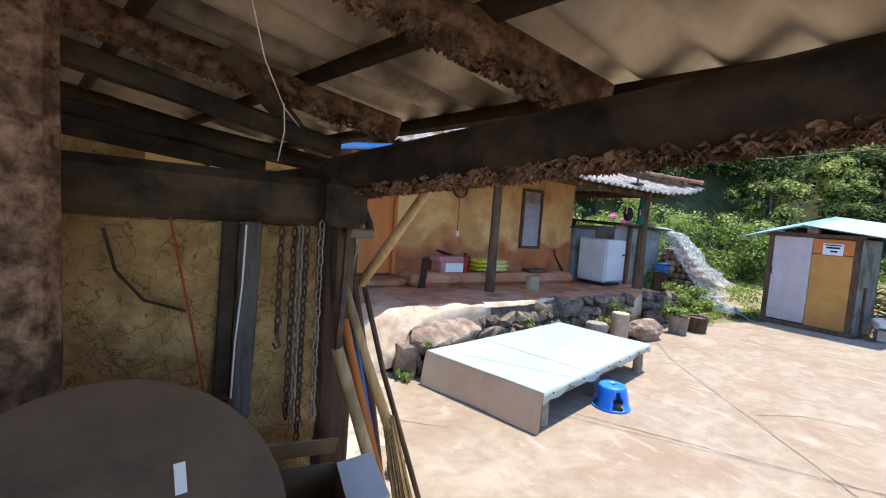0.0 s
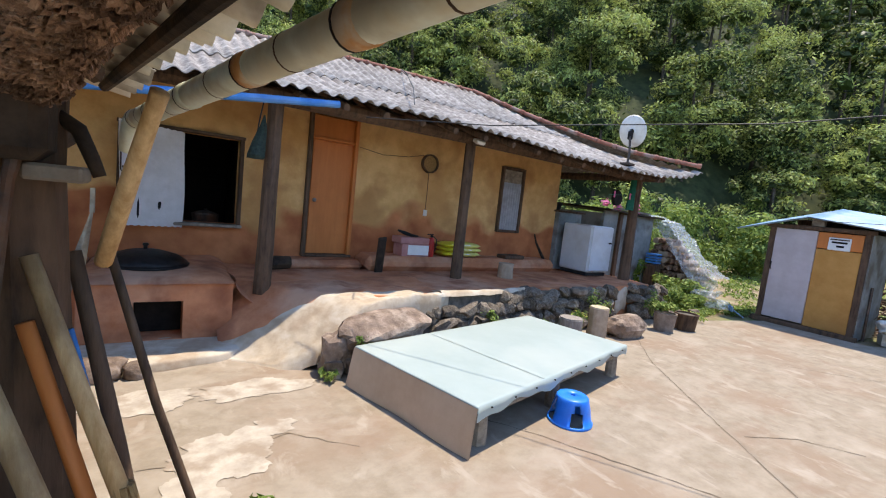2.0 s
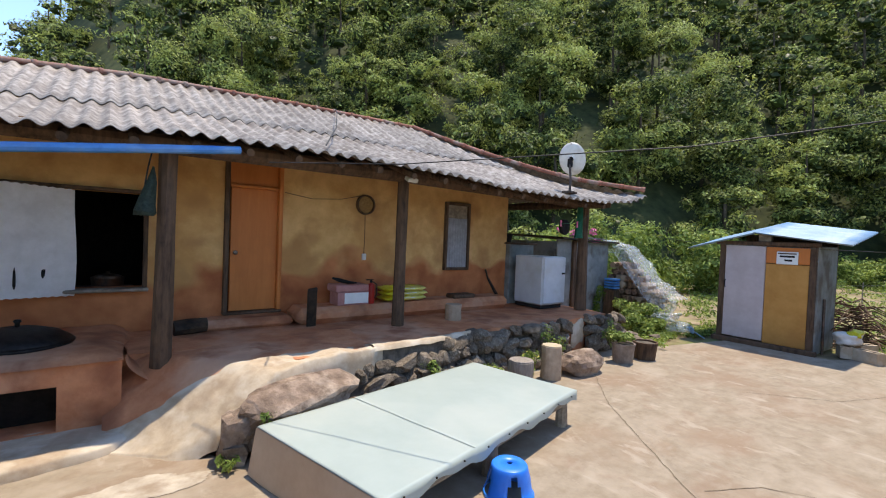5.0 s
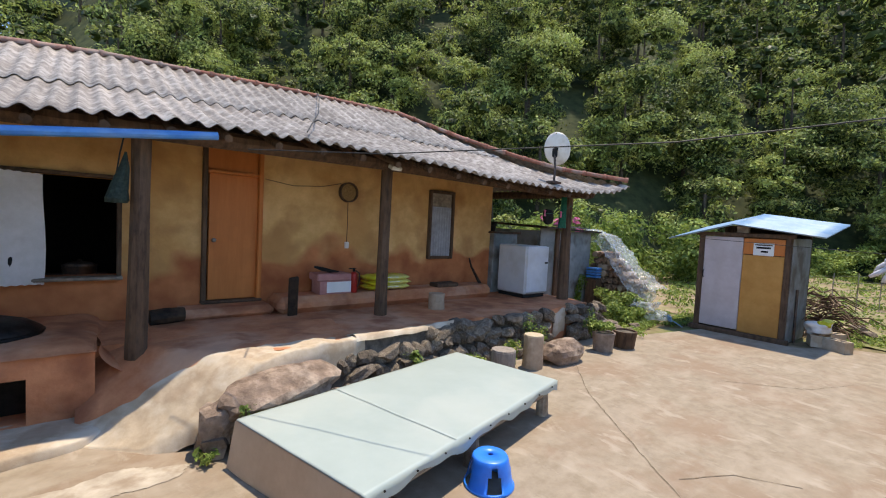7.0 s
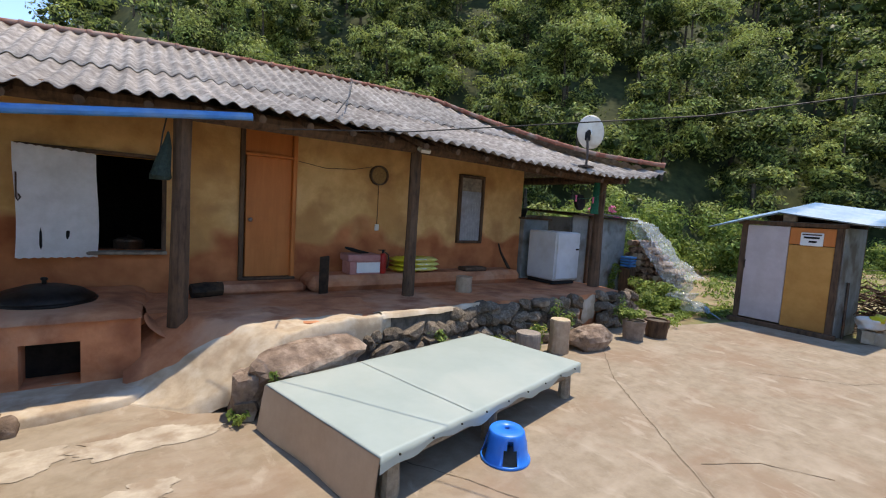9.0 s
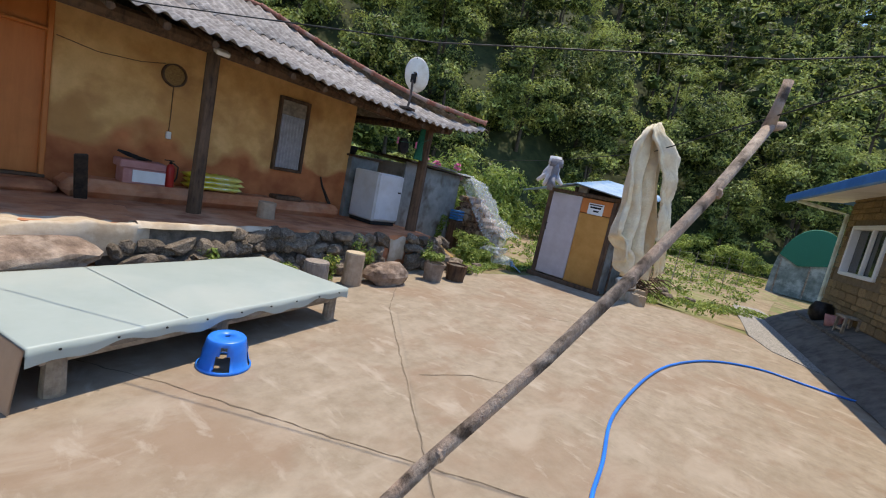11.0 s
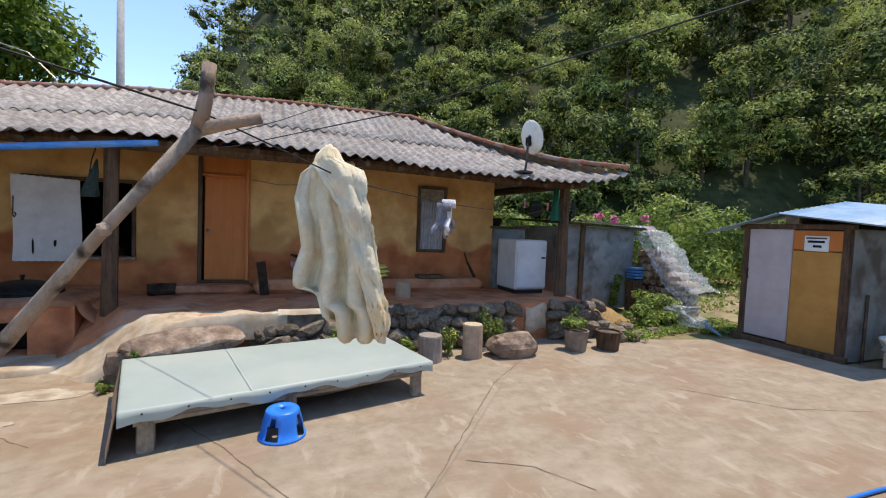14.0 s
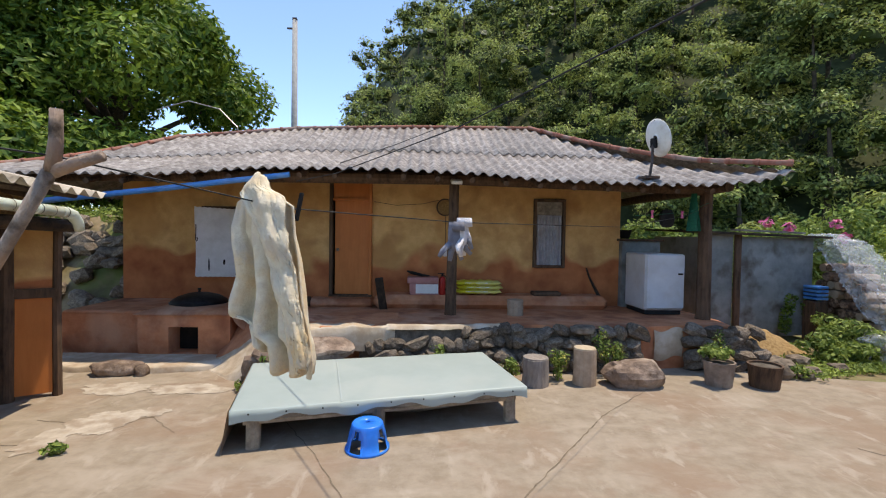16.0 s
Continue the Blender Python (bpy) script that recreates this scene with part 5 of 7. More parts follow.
def towel(u, v):
    # back half with deep upright folds, its tail drifting out to one side
    l, r = lerp(T_LEFT, v), lerp(T_RIGHT, v)
    a = l + (r - l) * u
    fold = 0.026 * math.copysign(abs(math.sin(u * 19 + 1.5 * v)) ** 0.55, math.sin(u * 19 + 1.5 * v)) * min(1, v * 2.5) * (0.5 + 0.5 * v) + 0.010 * noise.noise(Vector((u * 7, v * 4, 9)))
    p = HANG + ACROSS * a + TOWARD * fold
    hem = 0.455 - 0.035 * max(0.0, u - 0.6) - 0.075 * max(0.0, 0.34 - u) / 0.34
    p.z = 1.728 - 0.016 * abs(2 * u - 1) - v * hem + 0.003 * noise.noise(Vector((u * 16, v * 20, 1)))
    return p


def towel_front(u, v):
    # front half, folded to a slanting band with a puckered border
    l, r = lerp(T_HEM, v), lerp(T_RIGHT, v) + 0.004
    a = l + (r - l) * u
    lift = 0.050 + 0.010 * math.sin(math.pi * u) + 0.014 * noise.noise(Vector((u * 3, v * 7, 7))) + 0.004 * noise.noise(Vector((u * 14, v * 45, 3)))
    p = HANG + ACROSS * a + TOWARD * (lift * min(1, 0.3 + v * 4))
    p.z = 1.732 - 0.014 * abs(2 * u - 1) - v * (0.432 - 0.012 * u) + 0.003 * noise.noise(Vector((u * 12, v * 30, 4)))
    return p


tw = thing("towel", "cream terry towel with orange stripes on the washing line", "towel", (3.455, 0.40, 1.30))
ob = part("cloth", Shape().sheet(towel, 70, 40), TOWEL, tw, smooth=True)
md = ob.modifiers.new("thickness", "SOLIDIFY")
md.thickness = 0.006
ob = part("folded_half", Shape().sheet(towel_front, 40, 60), TOWEL, tw, "cream towel half with orange patches", smooth=True)
md = ob.modifiers.new("thickness", "SOLIDIFY")
md.thickness = 0.007
peg = thing("clothes_peg", "black clothes peg gripping the towel", "peg", (3.47, 0.42, 1.64))
part("jaw", Shape().box((0, 0, 0), (0.008, 0.012, 0.07), m=pose(3.50, 0.45, 1.66, 0, 12, 45), chamfer=0.002), BLACK, peg)


def glove(c, rz, seed, mat, label):
    t = thing("work_glove", label, "glove", c, rz, group="gloves on the washing line")
    part("palm", Shape().stone((0, 0, -0.045), (0.038, 0.013, 0.045), seed, 0.12, 3), mat, t, smooth=True, world_space=False)
    for i, (x, ang) in enumerate(((-0.028, -48), (-0.010, -14), (0.010, 22), (0.028, 55))):
        sx, sz = math.sin(radians(ang)), math.cos(radians(ang))
        part("finger", Shape().tube([(x * 0.8, 0, -0.06), (x + 0.034 * sx, 0.008, -0.068 - 0.034 * sz), (x + 0.062 * sx, 0.004 * i, -0.070 - 0.058 * sz)], [0.011, 0.0105, 0.0075], 8), mat, t, smooth=True, world_space=False)
    part("thumb", Shape().tube([(0.03, 0, -0.04), (0.058, -0.004, -0.062), (0.07, -0.006, -0.085)], [0.011, 0.010, 0.007], 8), mat, t, smooth=True, world_space=False)
    part("cuff", Shape().tube([(0, 0, 0.012), (0, 0, -0.02)], [0.027, 0.03], 12), mat, t, smooth=True, world_space=False)


glove((3.92, 0.935, 1.635), 35, 1, GLOVE_GREY, "grey-palmed cotton work glove hanging limp")
glove((3.95, 0.96, 1.65), 70, 2, GLOVE, "white cotton work glove hanging limp")
for x in (6.78, 7.18):
    pg = thing("clothes_peg", "pink plastic clothes peg on the line", "peg", (x, 5.0, 1.93), 20, group="pink pegs")
    for a in (-14, 14):
        part("jaw", Shape().box((0, 0, 0), (0.018, 0.02, 0.10), m=pose(0, 0, 0, 0, a, 0), chamfer=0.004), PINK, pg, world_space=False)
single("washing_line", Shape().tube([(6.5, 4.9, 1.9), (6.9, 5.0, 1.93), (7.3, 5.05, 1.97), (7.6, 5.1, 2.1)], 0.003, 5), GREEN_MESH, "short green line under the eave", "line")

# satellite dish on the roof
dish = thing("satellite_dish", "off-white satellite dish on the slate roof", "satellite dish", (6.62, 4.75, 2.36))
dm = pose(6.70, 4.80, 2.86, 0, 0, 0) @ Matrix.Rotation(radians(-74), 4, "Z") @ Matrix.Rotation(radians(-74), 4, "X")
NR, NK = 6, 28
bowl = Shape()
bowl.add([dm @ Vector((0.20 * r / NR * math.cos(2 * math.pi * k / NK), 0.24 * r / NR * math.sin(2 * math.pi * k / NK), 0.05 * (r / NR) ** 2 - 0.02)) for r in range(1, NR + 1) for k in range(NK)], [((r * NK + k), (r * NK + (k + 1) % NK), ((r + 1) * NK + (k + 1) % NK), ((r + 1) * NK + k)) for r in range(NR - 1) for k in range(NK)] + [tuple(range(NK))])
ob = part("bowl", bowl, DISH, dish, smooth=True)
ob.modifiers.new("thickness", "SOLIDIFY").thickness = 0.008
part("mast", Shape().tube([(6.58, 4.72, 2.33), (6.62, 4.74, 2.55), (6.66, 4.80, 2.82)], 0.017, 8), IRON, dish)
part("bracket", Shape().box((6.67, 4.80, 2.80), (0.07, 0.07, 0.12), rz=30, chamfer=0.01), BLACK, dish)
part("foot", Shape().box((6.58, 4.72, 2.36), (0.2, 0.14, 0.03), rz=12), IRON, dish)
part("arm", Shape().tube([dm @ Vector((0, -0.22, 0.02)), dm @ Vector((0, -0.16, 0.16)), dm @ Vector((0, -0.06, 0.24))], 0.008, 6), IRON, dish)

single("bent_rod", Shape().tube([(-0.35, 9.9, 3.2), (-0.5, 9.9, 4.05), (-0.9, 9.9, 4.45), (-1.6, 9.9, 4.62), (-2.3, 9.9, 4.40)], 0.014, 6), STEEL, "thin bent rod rising behind the roof ridge", "rod")
# overhead cable
single("cable", Shape().tube([(x, 8.23 - 1.582 * x, 2.896 - 0.478 * x + 0.0773 * x * x) for x in (2.36, 3, 4, 5, 6, 7, 8, 9.5, 11, 13)], 0.004, 6), RUBBER, "black overhead cable strung from the eave", "cable")
single("cable", Shape().tube([(2.85, 4.52, 2.42), (3.4, 5.6, 2.86), (4.0, 7.0, 3.43), (4.25, 7.66, 3.67)], 0.006, 6), RUBBER, "black cable running up over the roof", "cable")

# ---------- outhouse ----------
oh = thing("outhouse", "small wooden outhouse with a pale blue sheet roof", "outhouse", (10.28, 4.12, -0.01))
oh.rotation_euler = (0, 0, radians(-91))
oh.scale = (1.14, 1.05, 1.055)
OW, OD = 1.23, 1.05
bx = lambda x0, x1, y0, y1, z0, z1, ch=0.008: Shape().box(((x0 + x1) / 2, (y0 + y1) / 2, (z0 + z1) / 2), (x1 - x0, y1 - y0, z1 - z0), chamfer=ch)
part("left_door", bx(0.08, 0.62, -0.02, 0.02, 0.10, 1.64), PINKISH_BOARD, oh, "pale lilac door board", world_space=False)
part("right_door", bx(0.625, 1.15, -0.015, 0.02, 0.08, 1.36), ORANGE_BOARD, oh, "ochre board", world_space=False)
up = part("upper_board", bx(0.625, 1.15, -0.02, 0.02, 1.37, 1.63), DOOR_WOOD, oh, "brown wooden board above the ochre one", world_space=False)
sign = part("sign", bx(0.76, 1.02, -0.04, -0.022, 1.36, 1.56), WHITE_PAPER, oh, "white sign board with unreadable dark marks", world_space=False)
part("sign_mark", bx(0.80, 0.98, -0.044, -0.041, 1.47, 1.50, 0), BLACK, sign, world_space=False)
part("sign_mark", bx(0.86, 0.95, -0.044, -0.041, 1.41, 1.44, 0), BLACK, sign, world_space=False)
part("sign_mark", bx(0.78, 1.0, -0.044, -0.041, 1.52, 1.54, 0), OLD_WOOD, sign, world_space=False)
for x0, x1 in ((0.0, 0.08), (1.15, 1.22)):
    part("corner_post", bx(x0, x1, -0.03, 0.06, 0.0, 1.70), OLD_WOOD, oh, world_space=False)
part("side_wall", bx(1.19, 1.23, 0.06, OD, 0.0, 1.66), GREY_SHEET, oh, "grey sheet side wall", world_space=False)
part("side_wall", bx(0.0, 0.04, 0.06, OD, 0.0, 1.55), OLD_WOOD, oh, world_space=False)
part("back_wall", bx(0.0, 1.23, OD, OD + 0.03, 0.0, 1.85), OLD_WOOD, oh, world_space=False)
part("head_beam", bx(-0.05, 1.26, -0.05, 0.04, 1.645, 1.71), OLD_WOOD, oh, world_space=False)
part("gable_block", bx(0.52, 0.68, -0.03, 0.05, 1.71, 1.86), GREY_WOOD, oh, world_space=False)
part("handle", Shape().tube([(0.10, -0.03, 0.92), (0.10, -0.06, 0.95), (0.10, -0.06, 1.02), (0.10, -0.03, 1.05)], 0.008, 6), BLACK, oh, world_space=False)
part("sill", bx(-0.05, 1.28, -0.09, 0.0, 0.0, 0.08), OLD_WOOD, oh, world_space=False)
part("leaning_rod", Shape().tube([(1.27, 0.30, 0.0), (1.25, 0.36, 0.85)], 0.018, 8), IRON, oh, world_space=False)
for nm, x0, z0, x1, z1 in (("roof_left", -0.42, 1.56, 0.52, 1.84), ("roof_right", 0.50, 1.845, 1.62, 1.68)):
    rs = Shape().sheet(lambda u, v: (x0 + (x1 - x0) * u, -0.22 + (OD + 0.45) * v, z0 + (z1 - z0) * u + 0.24 * v + 0.012 * math.cos(v * 2 * math.pi * 14)), 6, 84)
    o2 = part(nm, rs, BLUE_SHEET, oh, "pale blue corrugated roof sheet", smooth=True, world_space=False)
    o2.modifiers.new("thickness", "SOLIDIFY").thickness = 0.006
# clutter beside the outhouse
for i, (x, y, z, rz) in enumerate(((10.75, 2.36, 0.06, 20), (11.12, 2.20, 0.06, -25), (10.62, 2.08, 0.06, 60))):
    cb = thing("concrete_block", "grey concrete block lying by the outhouse", "block", (x, y, 0), rz, group="blocks by the outhouse")
    part("web", Shape().box((0, 0, 0.09), (0.36, 0.03, 0.18)).box((0, 0.13, 0.09), (0.36, 0.03, 0.18)).box((-0.165, 0.065, 0.09), (0.03, 0.1, 0.18)).box((0, 0.065, 0.09), (0.03, 0.1, 0.18)).box((0.165, 0.065, 0.09), (0.03, 0.1, 0.18)), PALE_CONCRETE, cb, world_space=False)
single("feed_sack", Shape().stone((10.90, 2.42, 0.27), (0.27, 0.17, 0.11), 14, 0.35, 3), WHITE_BOARD, "crumpled white sack on concrete blocks", "sack", smooth=True)
single("yellow_sack", Shape().stone((10.86, 2.33, 0.36), (0.13, 0.09, 0.06), 15, 0.35, 3), YELLOW_SACK, "crumpled yellow sack on a white sack", "sack", smooth=True)
rb = random.Random(9)
brush = Shape()
for i in range(150):
    x, y = 12.0 + rb.gauss(0, 0.22), 2.55 + rb.gauss(0, 0.16)
    a, l = rb.random() * 6.28, 0.35 + rb.random() * 0.4
    h = max(0.02, 0.95 - 1.6 * math.hypot(x - 12.0, y - 2.55)) * rb.random()
    brush.tube([(x, y, h), (x + math.cos(a) * l * 0.5, y + math.sin(a) * l * 0.5, h + 0.06), (x + math.cos(a) * l, y + math.sin(a) * l, max(0.02, h - 0.08))], [0.014, 0.012, 0.006], 5)
single("brushwood_pile", brush, OLD_WOOD, "pile of dark dry branches behind the outhouse", "branches", "stuff")
scoop = thing("plastic_rake", "pale blue plastic rake head on the ground", "rake", (9.95, 4.42, 0.0), 40)
part("plate", Shape().box((0, 0, 0.12), (0.22, 0.03, 0.10), chamfer=0.01), BLUE_SHEET, scoop, world_space=False)
for i in range(5):
    part("tine", Shape().tube([(-0.09 + 0.045 * i, 0, 0.12), (-0.09 + 0.05 * i, -0.10, 0.06), (-0.1 + 0.055 * i, -0.2, 0.0)], 0.011, 6), BLUE_SHEET, scoop, world_space=False)

# ---------- grey sheet shed and covered woodpile ----------
gs = thing("sheet_shed", "low shed of grey painted sheets with a dark roof edge", "shed", (9.6, 7.0, 0))
part("front_panel", Shape().box((9.60, 6.37, 0.86), (1.36, 0.04, 1.62), rz=5, chamfer=0.006), GREY_SHEET, gs)
part("front_panel", Shape().box((8.60, 6.33, 0.88), (0.50, 0.03, 1.66), rz=3, chamfer=0.006), GREY_SHEET, gs)
part("door_post", Shape().box((8.90, 6.30, 0.86), (0.10, 0.06, 1.68), chamfer=0.008), OLD_WOOD, gs)
part("side_panel", Shape().box((10.27, 7.2, 0.84), (0.04, 1.5, 1.60)), GREY_SHEET, gs)
part("side_panel", Shape().box((8.36, 7.1, 0.84), (0.04, 1.5, 1.64)), GREY_SHEET, gs)
part("roof", Shape().box((9.3, 7.1, 1.74), (2.2, 1.75, 0.035), m=pose(9.3, 7.05, 1.735, 2, 1.5, 4)), SMOKED_WOOD, gs)
single("vine", Shape().leaves([(9.75, 6.28, 0.45), (9.8, 6.27, 0.62), (10.12, 6.30, 0.6), (10.15, 6.3, 0.4), (9.7, 6.26, 0.25)], [(0.12, 0.04, 0.16)] * 5, 500, 0.035, 4), TREE_LEAF, "dark green vine climbing the grey sheet", "plant", "stuff")
single("plank", Shape().box((0, 0, 0), (1.3, 0.12, 0.03), m=pose(9.5, 6.42, 1.765, 2, 1.5, 6)), GREY_WOOD, "loose grey plank lying on the shed roof", "plank")
wp = thing("woodpile", "stack of split firewood under plastic film", "firewood", (10.7, 6.0, 0))
rw = random.Random(4)
for row in range(9):
    for i in range(8):
        y = 5.42 + 0.135 * i + rw.uniform(-0.02, 0.02)
        z = 0.07 + 0.14 * row
        if z > 0.55 + 0.85 * (y - 5.3):
            continue
        r = 0.058 + 0.014 * rw.random()
        x0 = 10.42 + rw.uniform(-0.07, 0.05)
        part("log", Shape().tube([(x0, y, z), (x0 + 0.55, y, z)], [r, r], 8, wob=0.14, seed=row * 20 + i), LOG_TAN if rw.random() < 0.4 else BARK, wp)


def film(u, v):
    y = 6.62 - 1.72 * u
    top = lerp([(0, 1.66), (0.3, 1.55), (0.5, 1.2), (0.72, 0.78), (1, 0.5)], u)
    hang = 0.20 + 0.16 * min(1, u * 1.6)
    n = 0.09 * noise.noise(Vector((u * 7, v * 3, 3))) + 0.10 * abs(noise.noise(Vector((u * 13, v * 4, 7)))) + 0.06 * abs(noise.noise(Vector((u * 34, v * 17, 2)))) + 0.02 * noise.noise(Vector((u * 80, v * 40, 2)))
    over = max(0.0, 0.35 - v) / 0.35
    return (10.33 + 0.55 * over - 0.12 * v + n, y + 0.05 * math.sin(v * 9), max(0.04, top + 0.05 - hang * max(0.0, v - 0.35) / 0.65 + 0.5 * n))


single("plastic_film", Shape().sheet(film, 130, 50), SILVER_FILM, "crumpled clear plastic film draped over the woodpile", "film", smooth=True)
single("plastic_film", Shape().stone((9.98, 4.95, 0.17), (0.24, 0.30, 0.17), 21, 0.75, 5), SILVER_FILM, "bunched clear plastic film on the ground", "film", smooth=True)
crate = thing("crate", "small blue plastic crate by the woodpile", "crate", (10.2, 6.2, 0.65))
for i in range(4):
    part("slat", Shape().box((10.15, 6.2, 0.70 + 0.06 * i), (0.2, 0.26, 0.04), chamfer=0.006), BLUE_PIPE, crate)
single("crate_stand", Shape().box((10.15, 6.2, 0.335), (0.22, 0.26, 0.65), chamfer=0.02), OLD_WOOD, "old wooden stand beneath a blue crate", "stand")


def bush(at, r, h, n, size, seed, label, mat=BRIGHT_LEAF):
    rr2 = random.Random(seed)
    t = thing("bush", label, "bush", at)
    cs = [(rr2.gauss(0, r * 0.45), rr2.gauss(0, r * 0.45), h * (0.25 + 0.6 * rr2.random())) for _ in range(14)]
    st = Shape()
    for c in cs[:7]:
        st.tube([(0, 0, 0), (c[0] * 0.5, c[1] * 0.5, c[2] * 0.6), c], [0.015, 0.01, 0.004], 5)
    part("stems", st, TRUNK, t, world_space=False)
    part("foliage", Shape().leaves(cs, [(r * 0.4, r * 0.4, h * 0.25)] * 14, n, size, seed), mat, t, world_space=False)
    return t


bush((9.8, 5.3, 0), 0.48, 0.5, 2400, 0.04, 1, "bright green bush in front of the woodpile")
bush((9.35, 5.0, 0), 0.35, 0.3, 900, 0.04, 2, "low green bush by the terrace")
bush((13.2, 9.4, 0), 1.2, 2.2, 5200, 0.07, 3, "tall leafy rose bush behind the sheds")
bush((11.4, 9.0, 0), 1.1, 1.9, 4200, 0.07, 4, "leafy green bush behind the sheds")
bush((15.2, 9.0, 0), 1.5, 2.4, 5200, 0.08, 5, "tall leafy green bush behind the sheds")
bush((9.0, 9.4, 0), 1.1, 2.0, 4200, 0.07, 6, "leafy green bush beyond the terrace")
bush((17.6, 7.2, 0), 1.5, 2.2, 5000, 0.08, 7, "broad leafy green bush behind the field")
single("roses", Shape().leaves([(12.6, 8.4, 2.0), (11.3, 8.1, 1.9), (12.9, 8.5, 1.7), (10.9, 8.2, 2.0)], [(0.14, 0.1, 0.12)] * 4, 120, 0.06, 6), PINK_FLOWER, "pink roses blooming on a bush", "flowers", "stuff")
# rubble and straw beside the terrace
for i, (x, y, s) in enumerate(((8.0, 4.35, 0.13), (8.2, 4.55, 0.15), (8.35, 4.8, 0.12), (8.05, 4.75, 0.16), (8.5, 4.45, 0.09), (8.75, 4.9, 0.11), (8.3, 4.3, 0.08), (9.0, 4.6, 0.09), (8.2, 5.1, 0.14), (12.2, 2.3, 0.10), (12.5, 2.0, 0.12), (13.0, 2.2, 0.14), (12.9, 1.6, 0.10))):
    single("stone", Shape().stone((x, y, s * 0.45 + 0.0), (s * 1.3, s, s * 0.6), 90 + i, 0.25, 2), STONE, "loose brown field stone on the ground", "stone", group="loose stones")
single("straw_heap", Shape().sheet(lambda u, v: (8.2 + 1.2 * u, 5.3 + 0.9 * v, 0.3 * math.sin(math.pi * u) * math.sin(math.pi * v) * (1 + 0.15 * noise.noise(Vector((u * 9, v * 9, 0)))) - 0.01), 24, 20), STRAW, "heap of tan earth and straw beside the terrace", "straw", "stuff", smooth=True)
single("verge", Shape().leaves([(8.2 + 0.06 * i + 0.35 * (i % 5), 4.45 + 0.10 * (i % 9), 0.02) for i in range(30)] + [(11.4 + 0.12 * i, 2.1 - 0.09 * i + 0.2 * (i % 4), 0.02) for i in range(26)], [(0.3, 0.22, 0.05)] * 56, 9000, 0.03, 8), BRIGHT_LEAF, "low grass and weeds along the yard edge", "grass", "stuff")
single("field", Shape().sheet(lambda u, v: (11.5 + 15 * u, 0.3 + 11 * v, -0.02 + 0.05 * noise.noise(Vector((u * 9, v * 9, 0))) + 0.5 * u * v), 60, 50), FIELD, "small sunlit field of grass and bare tan earth", "field", "structure", smooth=True)
rg = np.random.RandomState(14)
gx, gy = 11.5 + 15 * rg.rand(900), 0.9 + 10.0 * rg.rand(900)
single("field_grass", Shape().leaves([(x, y, 0.05 + 0.5 * (x - 11.5) / 15 * (y - 0.3) / 11) for x, y in zip(gx, gy)], [(0.22, 0.22, 0.06)] * 900, 17000, 0.045, 9), BRIGHT_LEAF, "low green grass and vegetables in a small field", "grass", "stuff")
fence = thing("fence", "thin wire mesh fence on metal stakes round the field", "fence", (15, 2.4, 0))
for i in range(7):
    x, y = 14.2 + 1.05 * i, 3.3 - 0.30 * i
    part("stake", Shape().tube([(x, y, 0), (x, y, 1.0)], 0.012, 6), STEEL, fence)
for k in range(5):
    part("wire", Shape().tube([(14.2, 3.3, 0.2 + 0.18 * k), (20.5, 1.5, 0.2 + 0.18 * k)], 0.005, 4), STEEL, fence)

# ---------- stone-clad house ----------
rh = thing("stone_clad_house", "low house clad in brown stone with blue eaves", "house", (12.74, -0.68, 0), math.degrees(math.atan2(0.228, 0.974)))
HB = 0.50
L0, L1 = -9.0, 0.75


def rh_wall():
    sh = holed_wall(L0, L1, -0.2, 0.0, 0.0, 2.75, [(-1.15, 0.38, 1.28, 2.19), (-4.4, -2.55, HB + 0.06, 2.56)])
    return sh


part("wall", rh_wall(), GROUT, rh, "wall behind stone cladding", world_space=False)
part("end_wall", Shape().box((L1 - 0.1, -3.2, 1.37), (0.2, 6.0, 2.75)), GROUT, rh, world_space=False)
part("back_wall", Shape().box(((L0 + L1) / 2, -6.1, 1.37), (L1 - L0, 0.2, 2.75)), GROUT, rh, world_space=False)
part("end_wall", Shape().box((L0 + 0.1, -3.2, 1.37), (0.2, 6.0, 2.75)), GROUT, rh, world_space=False)
# the apron's dark colour carries the shade cast by the eave
part("plinth", Shape().sheet(lambda u, v: (L0 + (L1 + 0.3 - L0) * u, 0.76 * v, HB * (1 - v) ** 0.8 + 0.012 + 0.012 * noise.noise(Vector((u * 40, v * 5, 0)))), 90, 8), SHADED_CEMENT, rh, "cement apron sloping from the wall, coloured dark for the eave's shade", smooth=True, world_space=False)
part("eave", Shape().box(((L0 + L1) / 2 + 0.3, 0.5, 2.66), (L1 - L0 + 1.3, 0.95, 0.03), m=pose((L0 + L1) / 2 + 0.3, 0.42, 2.66, -6, 0, 0)), WHITE_BOARD, rh, world_space=False)
part("fascia", Shape().box(((L0 + L1) / 2 + 0.3, 0.88, 2.60), (L1 - L0 + 1.3, 0.06, 0.17), chamfer=0.02), DEEP_BLUE, rh, "blue sheet metal fascia", world_space=False)
part("roof", Shape().add([(L0 - 0.35, 0.9, 2.68), (L1 + 0.95, 0.9, 2.68), (L1 - 1.5, -3, 3.9), (L0 + 1.5, -3, 3.9), (L0 - 0.35, -6.9, 2.68), (L1 + 0.95, -6.9, 2.68)], [(0, 1, 2, 3), (5, 4, 3, 2), (1, 5, 2), (4, 0, 3)]), DEEP_BLUE, rh, world_space=False)
wnd = part("window", Shape().box((-0.385, -0.09, 1.735), (1.46, 0.03, 0.84)), GLASS, rh, "sliding window with white frames", world_space=False)
